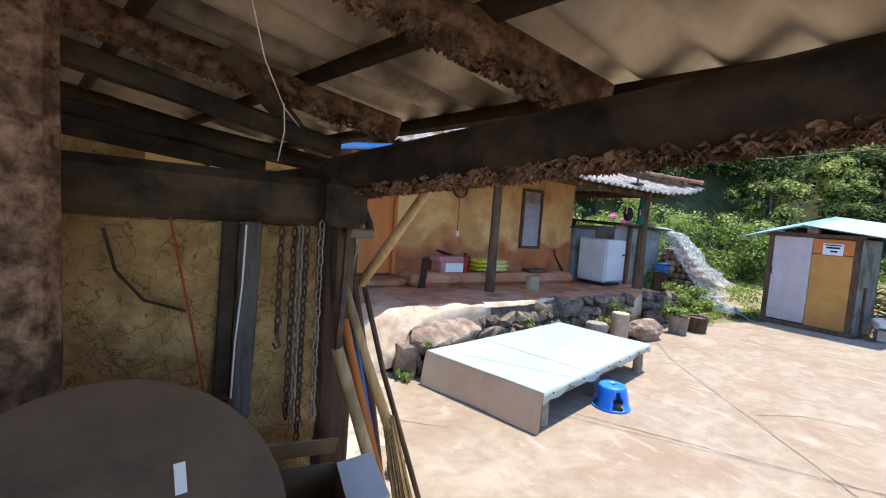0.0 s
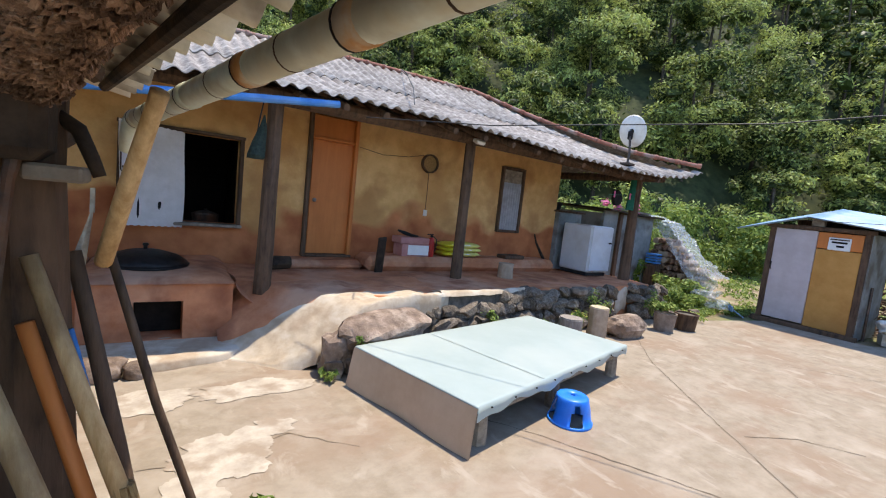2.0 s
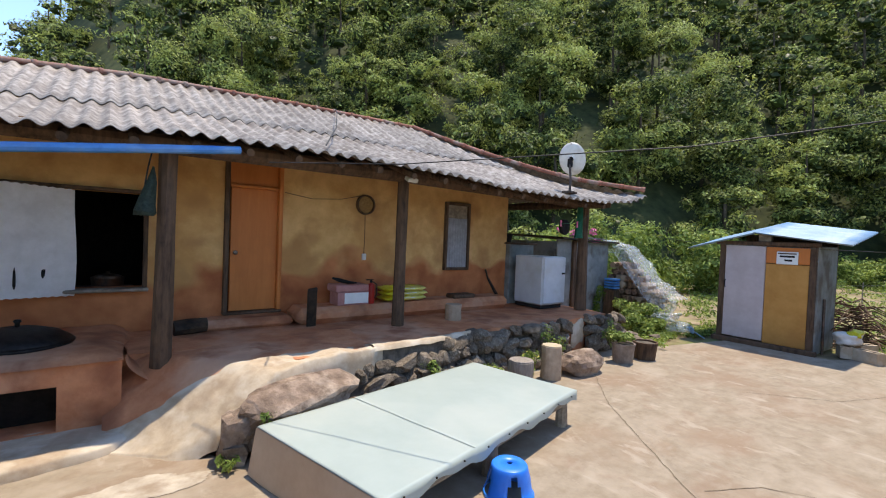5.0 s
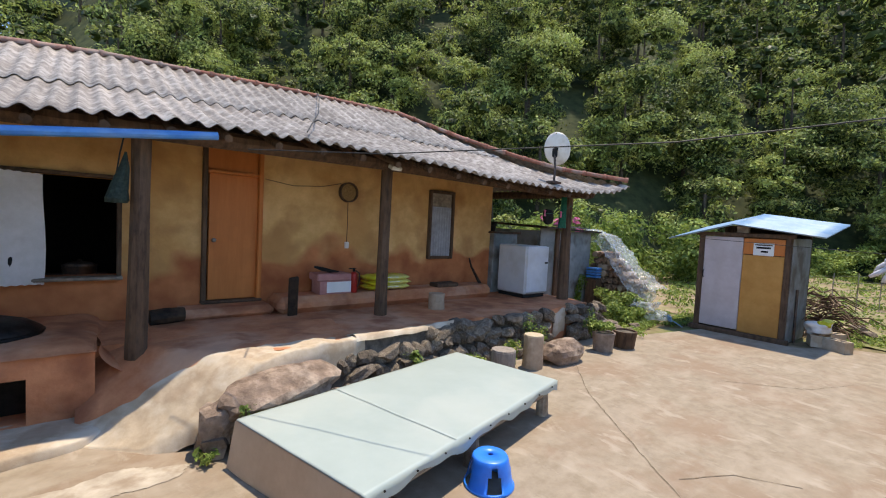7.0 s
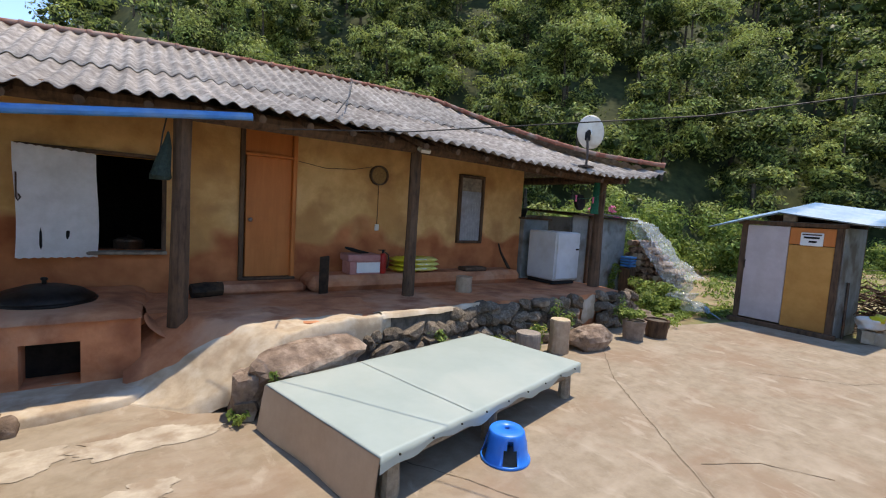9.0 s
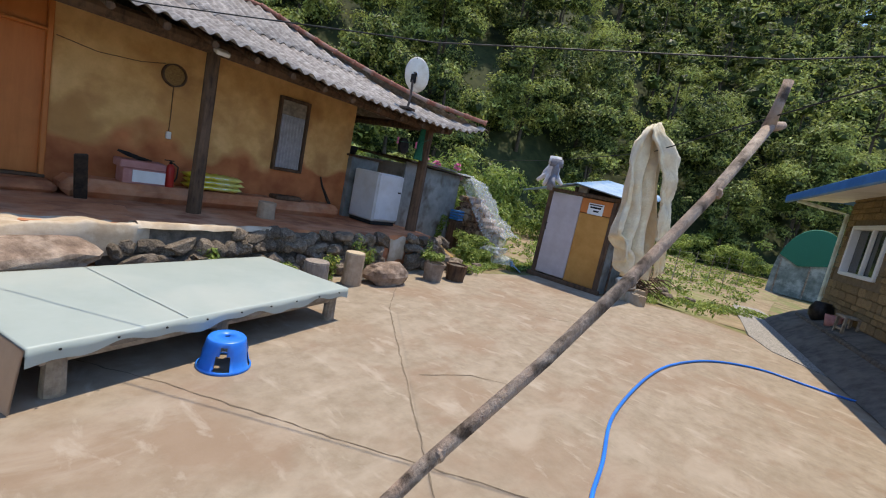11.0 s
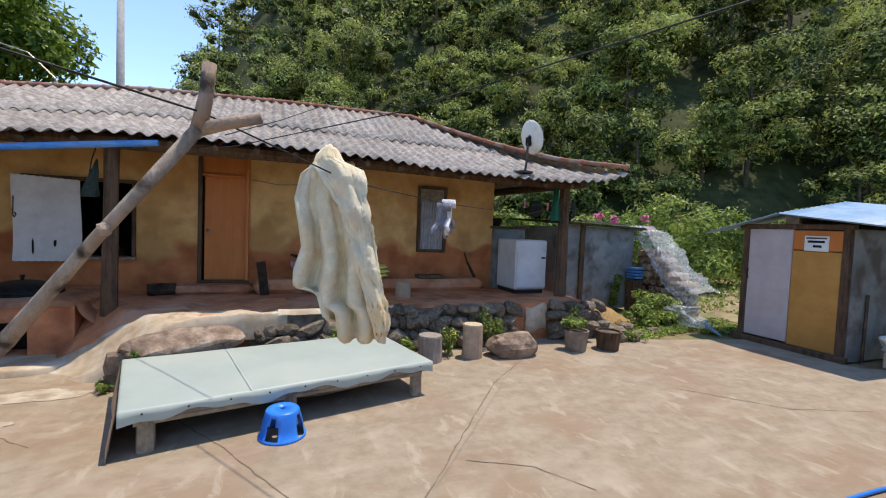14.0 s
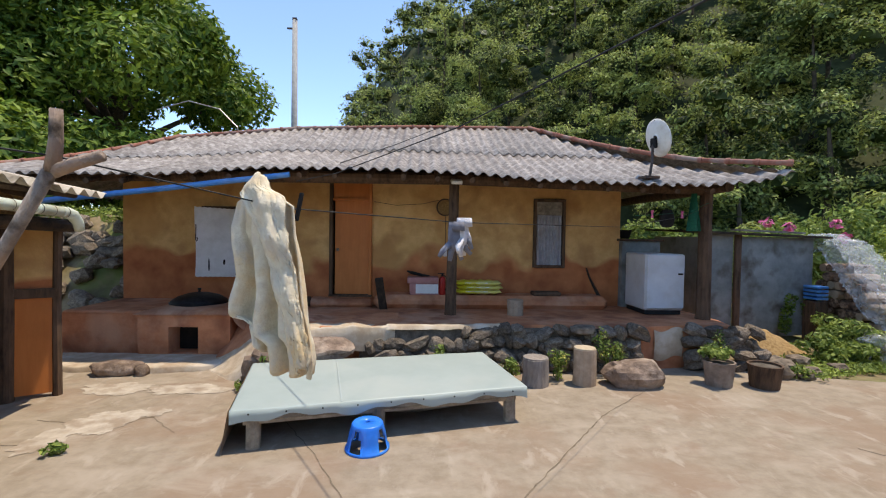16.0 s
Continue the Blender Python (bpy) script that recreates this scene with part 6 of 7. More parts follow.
for nm, c, s in (("frame_side", (-1.11, -0.02, 1.735), (0.08, 0.12, 0.91)), ("frame_side", (0.34, -0.02, 1.735), (0.08, 0.12, 0.91)), ("frame_rail", (-0.385, -0.02, 1.31), (1.37, 0.12, 0.07)), ("frame_rail", (-0.385, -0.02, 2.155), (1.37, 0.12, 0.07)), ("mullion", (-0.385, -0.045, 1.735), (0.07, 0.06, 0.78))):
    part(nm, Shape().box(c, s, chamfer=0.008), WHITE_PVC, wnd, world_space=False)
part("ledge", Shape().box(((L0 + L1) / 2, 0.19, 0.17), (L1 - L0, 0.34, 0.38), chamfer=0.02), MORTAR, rh, world_space=False)
gd = part("glass_door", Shape().box((-3.475, -0.10, 1.55), (1.75, 0.03, 1.9)), GLASS, rh, "white framed sliding glass door", world_space=False)
for nm, c, s in (("frame_side", (-2.61, -0.02, 1.56), (0.10, 0.12, 2.0)), ("frame_side", (-4.34, -0.02, 1.56), (0.10, 0.12, 2.0)), ("frame_rail", (-3.475, -0.02, 0.61), (1.63, 0.12, 0.09)), ("frame_rail", (-3.475, -0.02, 2.51), (1.63, 0.12, 0.09)), ("mullion", (-3.3, -0.04, 1.56), (0.09, 0.07, 1.81)), ("lower_panel", (-2.95, -0.05, 0.90), (0.6, 0.04, 0.49))):
    part(nm, Shape().box(c, s, chamfer=0.01), WHITE_PVC, gd, world_space=False)
part("downpipe", Shape().tube([(L1 + 0.1, 0.86, 2.52), (L1 + 0.1, 0.45, 2.46), (L1 + 0.02, 0.06, 2.40), (L1 + 0.02, 0.05, 0.4)], 0.035, 8), GUTTER, rh, world_space=False)
ch = thing("stool_wooden", "small old wooden stool on the plinth", "stool", (11.63, -0.80, 0.36), 20)
part("seat", Shape().box((0, 0, 0.30), (0.30, 0.24, 0.03), chamfer=0.006), GREY_WOOD, ch, world_space=False)
for x in (-0.12, 0.12):
    for y in (-0.09, 0.09):
        part("leg", Shape().box((x, y, 0.14), (0.035, 0.035, 0.28)), GREY_WOOD, ch, world_space=False)
part("stretcher", Shape().box((0, 0.09, 0.10), (0.24, 0.02, 0.03)), GREY_WOOD, ch, world_space=False)
single("bucket", Shape().lathe((12.15, -0.66, 0.36), [(0.10, 0), (0.13, 0.22), (0.125, 0.22), (0.10, 0.02)], 16), PINK_BOX, "dull red bucket standing on the plinth", "bucket", smooth=True)
single("jar_pot", Shape().lathe((12.72, -0.50, 0.34), [(0.10, 0), (0.18, 0.12), (0.19, 0.24), (0.13, 0.36), (0.12, 0.38)], 18), CAULDRON, "dark glazed storage jar on the plinth", "jar", smooth=True)
single("gravel_path", Shape().slab([(9.3, -1.1), (13.4, -0.1), (15.2, 0.5), (14.8, 1.0), (11.0, 0.35), (10.2, 0.0)], -0.1, 0.012), GRAVEL, "grey gravel beside the stone-clad house", "gravel", "structure")
tun = thing("greenhouse", "small plastic-covered tunnel with green netting on top", "greenhouse", (24, -0.3, 0))
FILM = surf("greenhouse_film", (0.10, 0.13, 0.115), (0.24, 0.28, 0.26), 4, 0.35, 0.3, (0.5, 0.54, 0.5), 2, 0.5)
tunnel = lambda a, x: (x, -0.3 - 1.05 * math.cos(math.pi * a), 2.45 * math.sin(math.pi * a) ** 0.65)
part("cover", Shape().sheet(lambda u, v: tunnel(u, 22 + 5 * v), 24, 6), FILM, tun, smooth=True)
part("end_panel", Shape().add([tunnel(k / 24, 22.0) for k in range(25)], [tuple(range(25))]), FILM, tun)
part("netting", Shape().sheet(lambda u, v: tuple(Vector(tunnel(0.10 + 0.80 * u, 21.95 + 4.2 * v)) + Vector((0, 0, 0.06 - (0.5 * (1 - abs(2 * u - 1)) if v < 0.05 else 0)))), 16, 6), GREEN_MESH, tun, "dark green netting", smooth=True)
part("end_netting", Shape().add([tunnel(0.14 + 0.72 * k / 16, 21.9) for k in range(17)] + [(21.9, 0.05, 1.1)], [tuple(range(18))]), GREEN_MESH, tun, "dark green netting")
for a in (0.2, 0.5, 0.8):
    part("hoop_end", Shape().tube([(21.96, tunnel(a, 0)[1], 0), (21.96, tunnel(a, 0)[1], tunnel(a, 0)[2])], 0.025, 6), STEEL, tun)
# garden hose
HOSE = [(3.3, -1.3), (3.55, -0.5), (3.9, 0.2), (4.22, 0.47), (4.75, 0.6), (5.45, 0.77), (6.5, 0.84), (7.3, 0.80), (8.0, 0.62), (8.45, 0.36), (8.72, 0.0), (8.72, -0.45), (8.78, -0.85), (9.05, -1.12), (9.5, -1.18), (10.4, -1.02)]
hp = [Vector((x, y, 0.014)) for x, y in HOSE]
fine = []
for i in range(len(hp) - 1):
    a, b, c, d = hp[max(i - 1, 0)], hp[i], hp[i + 1], hp[min(i + 2, len(hp) - 1)]
    for s in range(6):
        t = s / 6
        fine.append(0.5 * ((2 * b) + (c - a) * t + (2 * a - 5 * b + 4 * c - d) * t * t + (3 * b - a - 3 * c + d) * t ** 3))
single("garden_hose", Shape().tube(fine + [hp[-1]], 0.013, 10), BLUE_PLASTIC, "bright blue garden hose lying on the concrete", "hose", smooth=True)

# ---------- lean-to shed where the walk begins ----------
ROUGH_MUD = surf("cracked_straw_mud", (0.34, 0.20, 0.08), (0.56, 0.37, 0.16), 10, 0.95, 1.0, (0.24, 0.14, 0.055), 3, 0.6, dist=0.05, blotch=(0.30, 0.18, 0.075), blotch_scale=15)
wt, wnodes = ROUGH_MUD.node_tree, ROUGH_MUD.node_tree.nodes
wp_b = wnodes["Principled BSDF"]
mud_colour = wp_b.inputs["Base Color"].links[0].from_socket
tc = wnodes.new("ShaderNodeTexCoord")
dn = wnodes.new("ShaderNodeTexNoise")
dn.inputs["Scale"].default_value, dn.inputs["Detail"].default_value = 7, 4
wt.links.new(tc.outputs["Object"], dn.inputs["Vector"])
sm = wnodes.new("ShaderNodeVectorMath")
sm.operation = "MULTIPLY_ADD"
sm.inputs[1].default_value = (0.34, 0.34, 0.34)
wt.links.new(dn.outputs["Color"], sm.inputs[0])
wt.links.new(tc.outputs["Object"], sm.inputs[2])
vo = wnodes.new("ShaderNodeTexVoronoi")
vo.feature = "DISTANCE_TO_EDGE"
vo.inputs["Scale"].default_value = 10
wt.links.new(sm.outputs[0], vo.inputs["Vector"])
cr = wnodes.new("ShaderNodeValToRGB")
cr.color_ramp.elements[0].position, cr.color_ramp.elements[1].position = 0.006, 0.03
cr.color_ramp.elements[0].color, cr.color_ramp.elements[1].color = (0.6, 0.6, 0.6, 1), (0, 0, 0, 1)
wt.links.new(vo.outputs["Distance"], cr.inputs["Fac"])
cm = wnodes.new("ShaderNodeMix")
cm.data_type = "RGBA"
wt.links.new(cr.outputs["Color"], cm.inputs["Factor"])
wt.links.new(mud_colour, cm.inputs["A"])
cm.inputs["B"].default_value = (0.05, 0.028, 0.012, 1)
wt.links.new(cm.outputs["Result"], wp_b.inputs["Base Color"])
lean = thing("lean_to_shed", "dark open-fronted shed with mud walls and slate roof", "shed", (0, 0, 0))
GUT = [(1.78, -2.2, 1.93), (1.34, 0.0, 1.86), (0.95, 2.0, 1.80), (0.68, 3.4, 1.755)]


def eave_at(y):
    return lerp([(-4.0, 2.1), (-2.2, 1.78), (0.0, 1.34), (2.0, 0.95), (3.4, 0.68), (4.0, 0.58)], y)


wall_sheet = Shape()
def rough_wall(u, v):
    x, z = -2.4 + 2.92 * u, 1.49 * v
    return (x, 1.95 + 0.016 * noise.noise(Vector((x * 6, z * 6, 0))) + 0.010 * noise.noise(Vector((x * 17, z * 17, 4))), z)
wall_sheet.sheet(rough_wall, 130, 70)
wall_sheet.box((-0.94, 2.06, 0.745), (2.9, 0.14, 1.48))
part("mud_wall", wall_sheet, ROUGH_MUD, lean, "rough cracked yellow mud wall", smooth=True)
part("wall_beam", Shape().box((-0.9, 1.98, 1.58), (2.85, 0.17, 0.17), chamfer=0.03), SMOKED_WOOD, lean)
part("beam_end", Shape().box((0.50, 1.88, 1.585), (0.15, 0.18, 0.17), chamfer=0.025), SMOKED_WOOD, lean)
part("corner_post", Shape().tube([(0.53, 1.99, -0.05), (0.54, 1.98, 0.8), (0.52, 1.97, 1.5), (0.52, 1.97, 1.68)], [0.085, 0.075, 0.07, 0.07], 12, wob=0.08), OLD_WOOD, lean)
part("side_post", Shape().tube([(-0.34, 1.72, -0.05), (-0.33, 1.70, 1.0), (-0.34, 1.68, 2.25)], [0.10, 0.095, 0.09], 12, wob=0.08), BARK, lean)
beam = part("eave_beam", Shape().tube([(0.46, 2.2, 1.66), (0.52, 1.9, 1.69), (0.66, 1.35, 1.735), (0.82, 0.8, 1.79), (0.98, 0.2, 1.86), (1.2, -0.8, 1.97), (1.5, -2.4, 2.0)], [0.068, 0.07, 0.073, 0.077, 0.08, 0.085, 0.085], 16, wob=0.03, seed=2), SMOKED_WOOD, lean, "blackened round log beam", smooth=True)
def flakes(path, r, count, seed, mean=-1.5, spread=0.6, size=0.02):
    """Curling plates of bark round a log that runs along path, thickest underneath."""
    rf = random.Random(seed)
    sh = Shape()
    path = [Vector(p) for p in path]
    for i in range(count):
        k = rf.randrange(len(path) - 1)
        a, b = path[k], path[k + 1]
        t = (b - a).normalized()
        side = t.cross(Vector((0, 0, 1))).normalized()
        up = side.cross(t)
        ang = min(max(rf.gauss(mean, spread), mean - 0.75), mean + 0.75)
        n = side * math.cos(ang) + up * math.sin(ang)
        e = n.cross(t)
        c = a.lerp(b, rf.random()) + n * (r + 0.002 + 0.006 * rf.random())
        l, w, curl = size * (0.6 + 1.3 * rf.random()), size * (0.3 + 0.5 * rf.random()), 0.006 + 0.012 * rf.random()
        j = lambda: rf.uniform(-0.3, 0.3) * w
        vs = [c - t * (l + j()) - e * (w + j()) + n * curl * rf.random(), c - t * j() - e * (w + j()), c + t * (l + j()) - e * (w + j()) + n * curl * rf.random(), c + t * (l + j()) + e * (w + j()) + n * curl, c + t * j() + e * (w + j()), c - t * (l + j()) + e * (w + j()) + n * curl]
        m = len(vs)
        vs += [v - n * 0.004 for v in vs]
        sh.add(vs, [(0, 1, 4, 5), (1, 2, 3, 4), (5 + m, 4 + m, 1 + m, m), (4 + m, 3 + m, 2 + m, 1 + m), (0, m, m + 1, 1), (1, m + 1, m + 2, 2), (2, m + 2, m + 3, 3), (3, m + 3, m + 4, 4), (4, m + 4, m + 5, 5), (5, m + 5, m, 0)])
    return sh


tagged(part("bark", flakes([(0.50, 2.0, 1.68), (0.66, 1.35, 1.735), (0.82, 0.8, 1.79), (0.98, 0.2, 1.86), (1.2, -0.8, 1.97)], 0.072, 2200, 12, -1.55, 0.38, 0.0095), BARK, beam, "flaking brown bark along the underside"), kind="stuff")
# rafters and battens
for i, (y, mat, r) in enumerate(((3.3, SMOKED_WOOD, 0.04), (2.55, SMOKED_WOOD, 0.045), (1.95, BARK, 0.05), (1.12, BARK, 0.055), (0.42, BARK, 0.05), (-0.5, BARK, 0.05), (-1.4, SMOKED_WOOD, 0.05))):
    x1 = eave_at(y) - 0.22
    raf = part("rafter", Shape().tube([(x1, y, 1.90), (x1 - 0.9, y + 0.12, 2.07), (x1 - 2.6, y + 0.3, 2.42)], [r * 0.9, r, r * 1.1], 10, wob=0.14, seed=i + 60), mat, lean, smooth=True)
    if mat is BARK:
        tagged(part("bark", flakes([(x1, y, 1.90), (x1 - 0.9, y + 0.12, 2.07), (x1 - 1.9, y + 0.23, 2.28)], r * 0.97, 560, i, -1.57, 0.75, 0.013), BARK, raf, "flaking brown bark scales"), kind="stuff")
for i, d in enumerate((0.10, 0.55, 1.05, 1.6)):
    part("batten", Shape().tube([(eave_at(3.7) - d, 3.7, 1.905 + 0.20 * d), (eave_at(1) - d - 0.03, 1, 1.91 + 0.20 * d), (eave_at(-2.3) - d, -2.3, 1.905 + 0.20 * d)], [0.026, 0.03, 0.028], 8, wob=0.15, seed=i + 80), SMOKED_WOOD, lean)
for i, (a, b) in enumerate((((0.5, 2.0, 1.72), (-0.6, 2.45, 1.86)), ((0.3, 2.2, 1.7), (-1.2, 2.2, 1.84)), ((0.45, 1.8, 1.76), (-0.9, 1.75, 1.98)), ((0.6, 2.4, 1.78), (0.1, 1.7, 1.95)))):
    part("roof_pole", Shape().tube([a, tuple((Vector(a) + Vector(b)) / 2 + Vector((0, 0.03, 0.02))), b], [0.03, 0.034, 0.03], 8, wob=0.15, seed=i + 30), SMOKED_WOOD, lean)


def lean_sheet(y0, y1, d0, d1, lift):
    sh = Shape()
    n = round((y1 - y0) / 0.19 * 10)
    f = lambda u, v: (eave_at(y0 + (y1 - y0) * u) + 0.02 - (d0 + (d1 - d0) * v), y0 + (y1 - y0) * u, 1.955 + 0.20 * (d0 + (d1 - d0) * v) + lift + 0.030 * math.cos(2 * math.pi * (y0 + (y1 - y0) * u) / 0.19))
    sh.sheet(f, n, 3)
    return sh


y = -2.2
k = 0
while y < 3.9:
    for d0, d1, lift in ((-0.02, 1.15, 0.0), (1.05, 2.6, 0.03)):
        part("roof_sheet", lean_sheet(y - 0.05, min(y + 0.91, 4.0), d0 + 0.02 * (k % 3), d1, lift + 0.008 * (k % 2)), SLATE_UNDER, lean, smooth=True).modifiers.new("thickness", "SOLIDIFY").thickness = 0.007
    y += 0.91
    k += 1
part("back_wall", Shape().box((-2.35, 0.8, 1.2), (0.14, 6.3, 2.4)), ROUGH_MUD, lean)
# north bay
part("bay_post", Shape().tube([(-0.02, 3.60, 0), (0.0, 3.59, 0.8), (0.02, 3.58, 1.68)], [0.06, 0.055, 0.05], 10, wob=0.08), OLD_WOOD, lean)
part("bay_post", Shape().tube([(0.28, 3.80, 0), (0.28, 3.80, 0.9), (0.30, 3.80, 1.62)], [0.04, 0.038, 0.036], 8, wob=0.08), OLD_WOOD, lean)
part("bay_rail", Shape().box((0.14, 3.70, 1.0), (0.36, 0.07, 0.09), rz=32), OLD_WOOD, lean)
part("bay_panel", Shape().box((0.14, 3.72, 1.34), (0.30, 0.05, 0.60), rz=32), MUD, lean, "tan earth infill panel")
part("bay_panel", Shape().box((0.14, 3.72, 0.50), (0.30, 0.05, 0.92), rz=32), DOOR_WOOD, lean, "brown board infill panel")
part("north_wall", Shape().box((-1.2, 3.85, 1.0), (2.2, 0.12, 2.0)), ROUGH_MUD, lean)
part("bay_beam", Shape().tube([(0.44, 2.2, 1.66), (0.38, 3.2, 1.66), (0.34, 3.9, 1.64)], 0.06, 10, wob=0.06), SMOKED_WOOD, lean)
# gutter
RUSTY_PVC = surf("rust_stained_pvc", (0.42, 0.17, 0.05), (0.62, 0.36, 0.14), 6, 0.5, 0.2, (0.56, 0.53, 0.42), 7, 0.8)
gut = thing("gutter", "aged pale plastic gutter pipe with collars under the eave", "gutter", (0.92, 2.0, 1.70))
part("pipe", Shape().tube([Vector(p) - Vector((0, 0, 0.0)) for p in GUT], [0.043, 0.043, 0.044, 0.045], 18), GUTTER, gut, smooth=True)
part("elbow", Shape().tube([(0.68, 3.40, 1.755), (0.665, 3.50, 1.735), (0.65, 3.58, 1.67), (0.645, 3.61, 1.60)], [0.05, 0.05, 0.045, 0.04], 16), GUTTER, gut, smooth=True)
for y in (-1.2, 0.2, 0.95, 1.45, 1.95, 2.5, 3.0, 3.35):
    x, z = lerp([(q[1], q[0]) for q in GUT], y), lerp([(q[1], q[2]) for q in GUT], y)
    part("collar", Shape().tube([(x + 0.006, y - 0.03, z), (x, y, z), (x - 0.006, y + 0.03, z)], [0.0465, 0.047, 0.0465], 18), RUSTY_PVC if 1.3 < y < 2.2 else GUTTER, gut, smooth=True)
    part("seam", Shape().tube([(x - 0.006, y + 0.03, z), (x - 0.0075, y + 0.037, z)], [0.0475, 0.0475], 18), BLACK, gut, smooth=True)
for y in (0.55, 1.2, 1.72, 2.2, 2.72, 3.2):
    x, z = lerp([(q[1], q[0]) for q in GUT], y), lerp([(q[1], q[2]) for q in GUT], y)
    part("seam", Shape().tube([(x, y, z), (x - 0.001, y + 0.005, z)], [0.0452, 0.0452], 18), SMOKED_WOOD, gut, smooth=True)

# vertical board, chains and tools at the corner post
single("plank", Shape().box((0, 0, 0), (0.062, 0.022, 0.66), m=pose(0.205, 1.905, 1.17, -2, 1.5, 0), chamfer=0.006), surf("dull_grey_plank", (0.06, 0.056, 0.052), (0.13, 0.12, 0.112), 14, 0.85, 0.5, stretch=(3, 3, 0.4)), "weathered grey plank hanging on the mud wall", "plank")
single("plank", Shape().box((0, 0, 0), (0.05, 0.02, 0.60), m=pose(0.145, 1.925, 1.20, -1, 1, 0), chamfer=0.006), SMOKED_WOOD, "dark plank hanging on the mud wall", "plank")
single("wire", Shape().tube([(0.19, 1.88, 1.49), (0.185, 1.878, 1.3), (0.17, 1.878, 1.1), (0.165, 1.878, 0.92)], 0.003, 5), WHITE_BOARD, "pale cord hanging down a plank", "cord")
single("red_cord", Shape().tube([(-0.02, 1.90, 1.5), (0.02, 1.90, 1.3), (0.06, 1.895, 1.1), (0.09, 1.895, 0.93)], 0.004, 5), surf("red_cord", (0.30, 0.05, 0.02), (0.4, 0.08, 0.03), 30, 0.8, 0.2), "reddish cord hanging on the mud wall", "cord")
single("root", Shape().tube([(-0.18, 1.91, 1.46), (-0.15, 1.905, 1.34), (-0.08, 1.905, 1.25), (0.03, 1.905, 1.21)], 0.005, 5), SMOKED_WOOD, "dry root clinging to the mud wall", "root")
single("wire", Shape().tube([(0.06, 1.25, 1.98), (0.12, 1.35, 1.86), (0.2, 1.5, 1.8), (0.28, 1.66, 1.79)], 0.0013, 6), WHITE_BOARD, "white wire hanging under the roof", "wire")
single("wire", Shape().tube([(0.25, 1.72, 1.86), (0.255, 1.72, 1.78), (0.24, 1.72, 1.69)], 0.0018, 5), WHITE_BOARD, "white wire end hanging under the roof", "wire")
link = Shape()
LN = 14
link.tube([(0.0095 * math.cos(2 * math.pi * k / LN), 0, 0.019 * math.sin(2 * math.pi * k / LN)) for k in range(LN + 1)], 0.0038, 6, caps=False)
LINK = link.mesh("link", STEEL, True)
LINK_RUST = link.mesh("link", IRON, True)
for j, (x, y, z1, z0, me) in enumerate(((0.305, 1.895, 1.47, 1.13, LINK_RUST), (0.345, 1.885, 1.47, 0.82, LINK_RUST), (0.362, 1.87, 1.48, 0.78, LINK), (0.385, 1.875, 1.48, 0.74, LINK_RUST), (0.43, 1.86, 1.50, 0.80, LINK))):
    t = thing("chain", "rusty steel chain hanging from the beam" if me is LINK_RUST else "grey steel chain hanging from the beam", "chain", (x, y, z1), group="chains on the wall")
    z = 0.0
    i = 0
    while z1 + z > z0:
        o4 = new("link", me)
        o4.parent = t
        o4.location = (0.0015 * math.sin(i * 2.1), 0, z)
        o4.rotation_euler = (0, 0, radians(20 + 90 * (i % 2)))
        z -= 0.0305
        i += 1
hk = Shape().tube([(0.305, 1.893, 1.14), (0.305, 1.89, 1.10), (0.315, 1.885, 1.08), (0.300, 1.885, 1.07), (0.290, 1.885, 1.09)], 0.005, 6)
single("hook", hk, IRON, "iron hook at the end of a chain", "hook")


def stick(name, pts, radii, mat, label, cat, wob=0.05, seed=0):
    return single(name, Shape().tube(pts, radii, 10, wob=wob, seed=seed), mat, label, cat, smooth=True)


hoe = thing("hoe", "old hoe with a pale wooden handle leaning on the post", "hoe", (0.80, 1.72, 0))
part("handle", Shape().tube([(0.485, 1.79, 1.08), (0.62, 1.76, 0.66), (0.83, 1.72, 0.01)], [0.021, 0.023, 0.021], 10, wob=0.03), PALE_WOOD, hoe, smooth=True)
part("blade", Shape().tube([(0.485, 1.79, 1.07), (0.50, 1.80, 1.25), (0.515, 1.83, 1.46), (0.52, 1.84, 1.5)], [0.014, 0.013, 0.011, 0.014], 8), IRON, hoe, "dark iron socket and tang")
stick("tool_handle", [(0.535, 1.87, 1.16), (0.68, 1.84, 0.62), (0.86, 1.80, 0.01)], [0.016, 0.018, 0.017], DOOR_WOOD, "orange-brown tool handle leaning on the post", "handle", 0.03, 2)
broom = thing("broom", "straw broom with a bamboo handle leaning on the post", "broom", (0.86, 1.70, 0))
part("handle", Shape().tube([(0.535, 1.90, 1.30), (0.63, 1.86, 1.0), (0.72, 1.81, 0.74)], [0.016, 0.018, 0.020], 10, wob=0.05), PALE_WOOD, broom, smooth=True)
bs = Shape()
rq = random.Random(2)
for i in range(70):
    a, r = rq.random() * 6.28, rq.random() ** 0.5
    bs.tube([(0.715 + 0.022 * r * math.cos(a), 1.815 + 0.022 * r * math.sin(a), 0.78), (0.78 + 0.04 * r * math.cos(a), 1.77 + 0.04 * r * math.sin(a), 0.45), (0.87 + 0.10 * r * math.cos(a), 1.70 + 0.10 * r * math.sin(a), 0.02 + 0.05 * rq.random())], [0.004, 0.0035, 0.002], 4)
part("bristles", bs, STRAW, broom, "bundle of dry brown twigs")
stick("blue_stick", [(0.60, 1.94, 1.12), (0.72, 1.92, 0.60), (0.86, 1.90, 0.01)], [0.009, 0.009, 0.009], BLUE_PIPE, "thin blue metal rod leaning on the post", "rod", 0.0, 3)
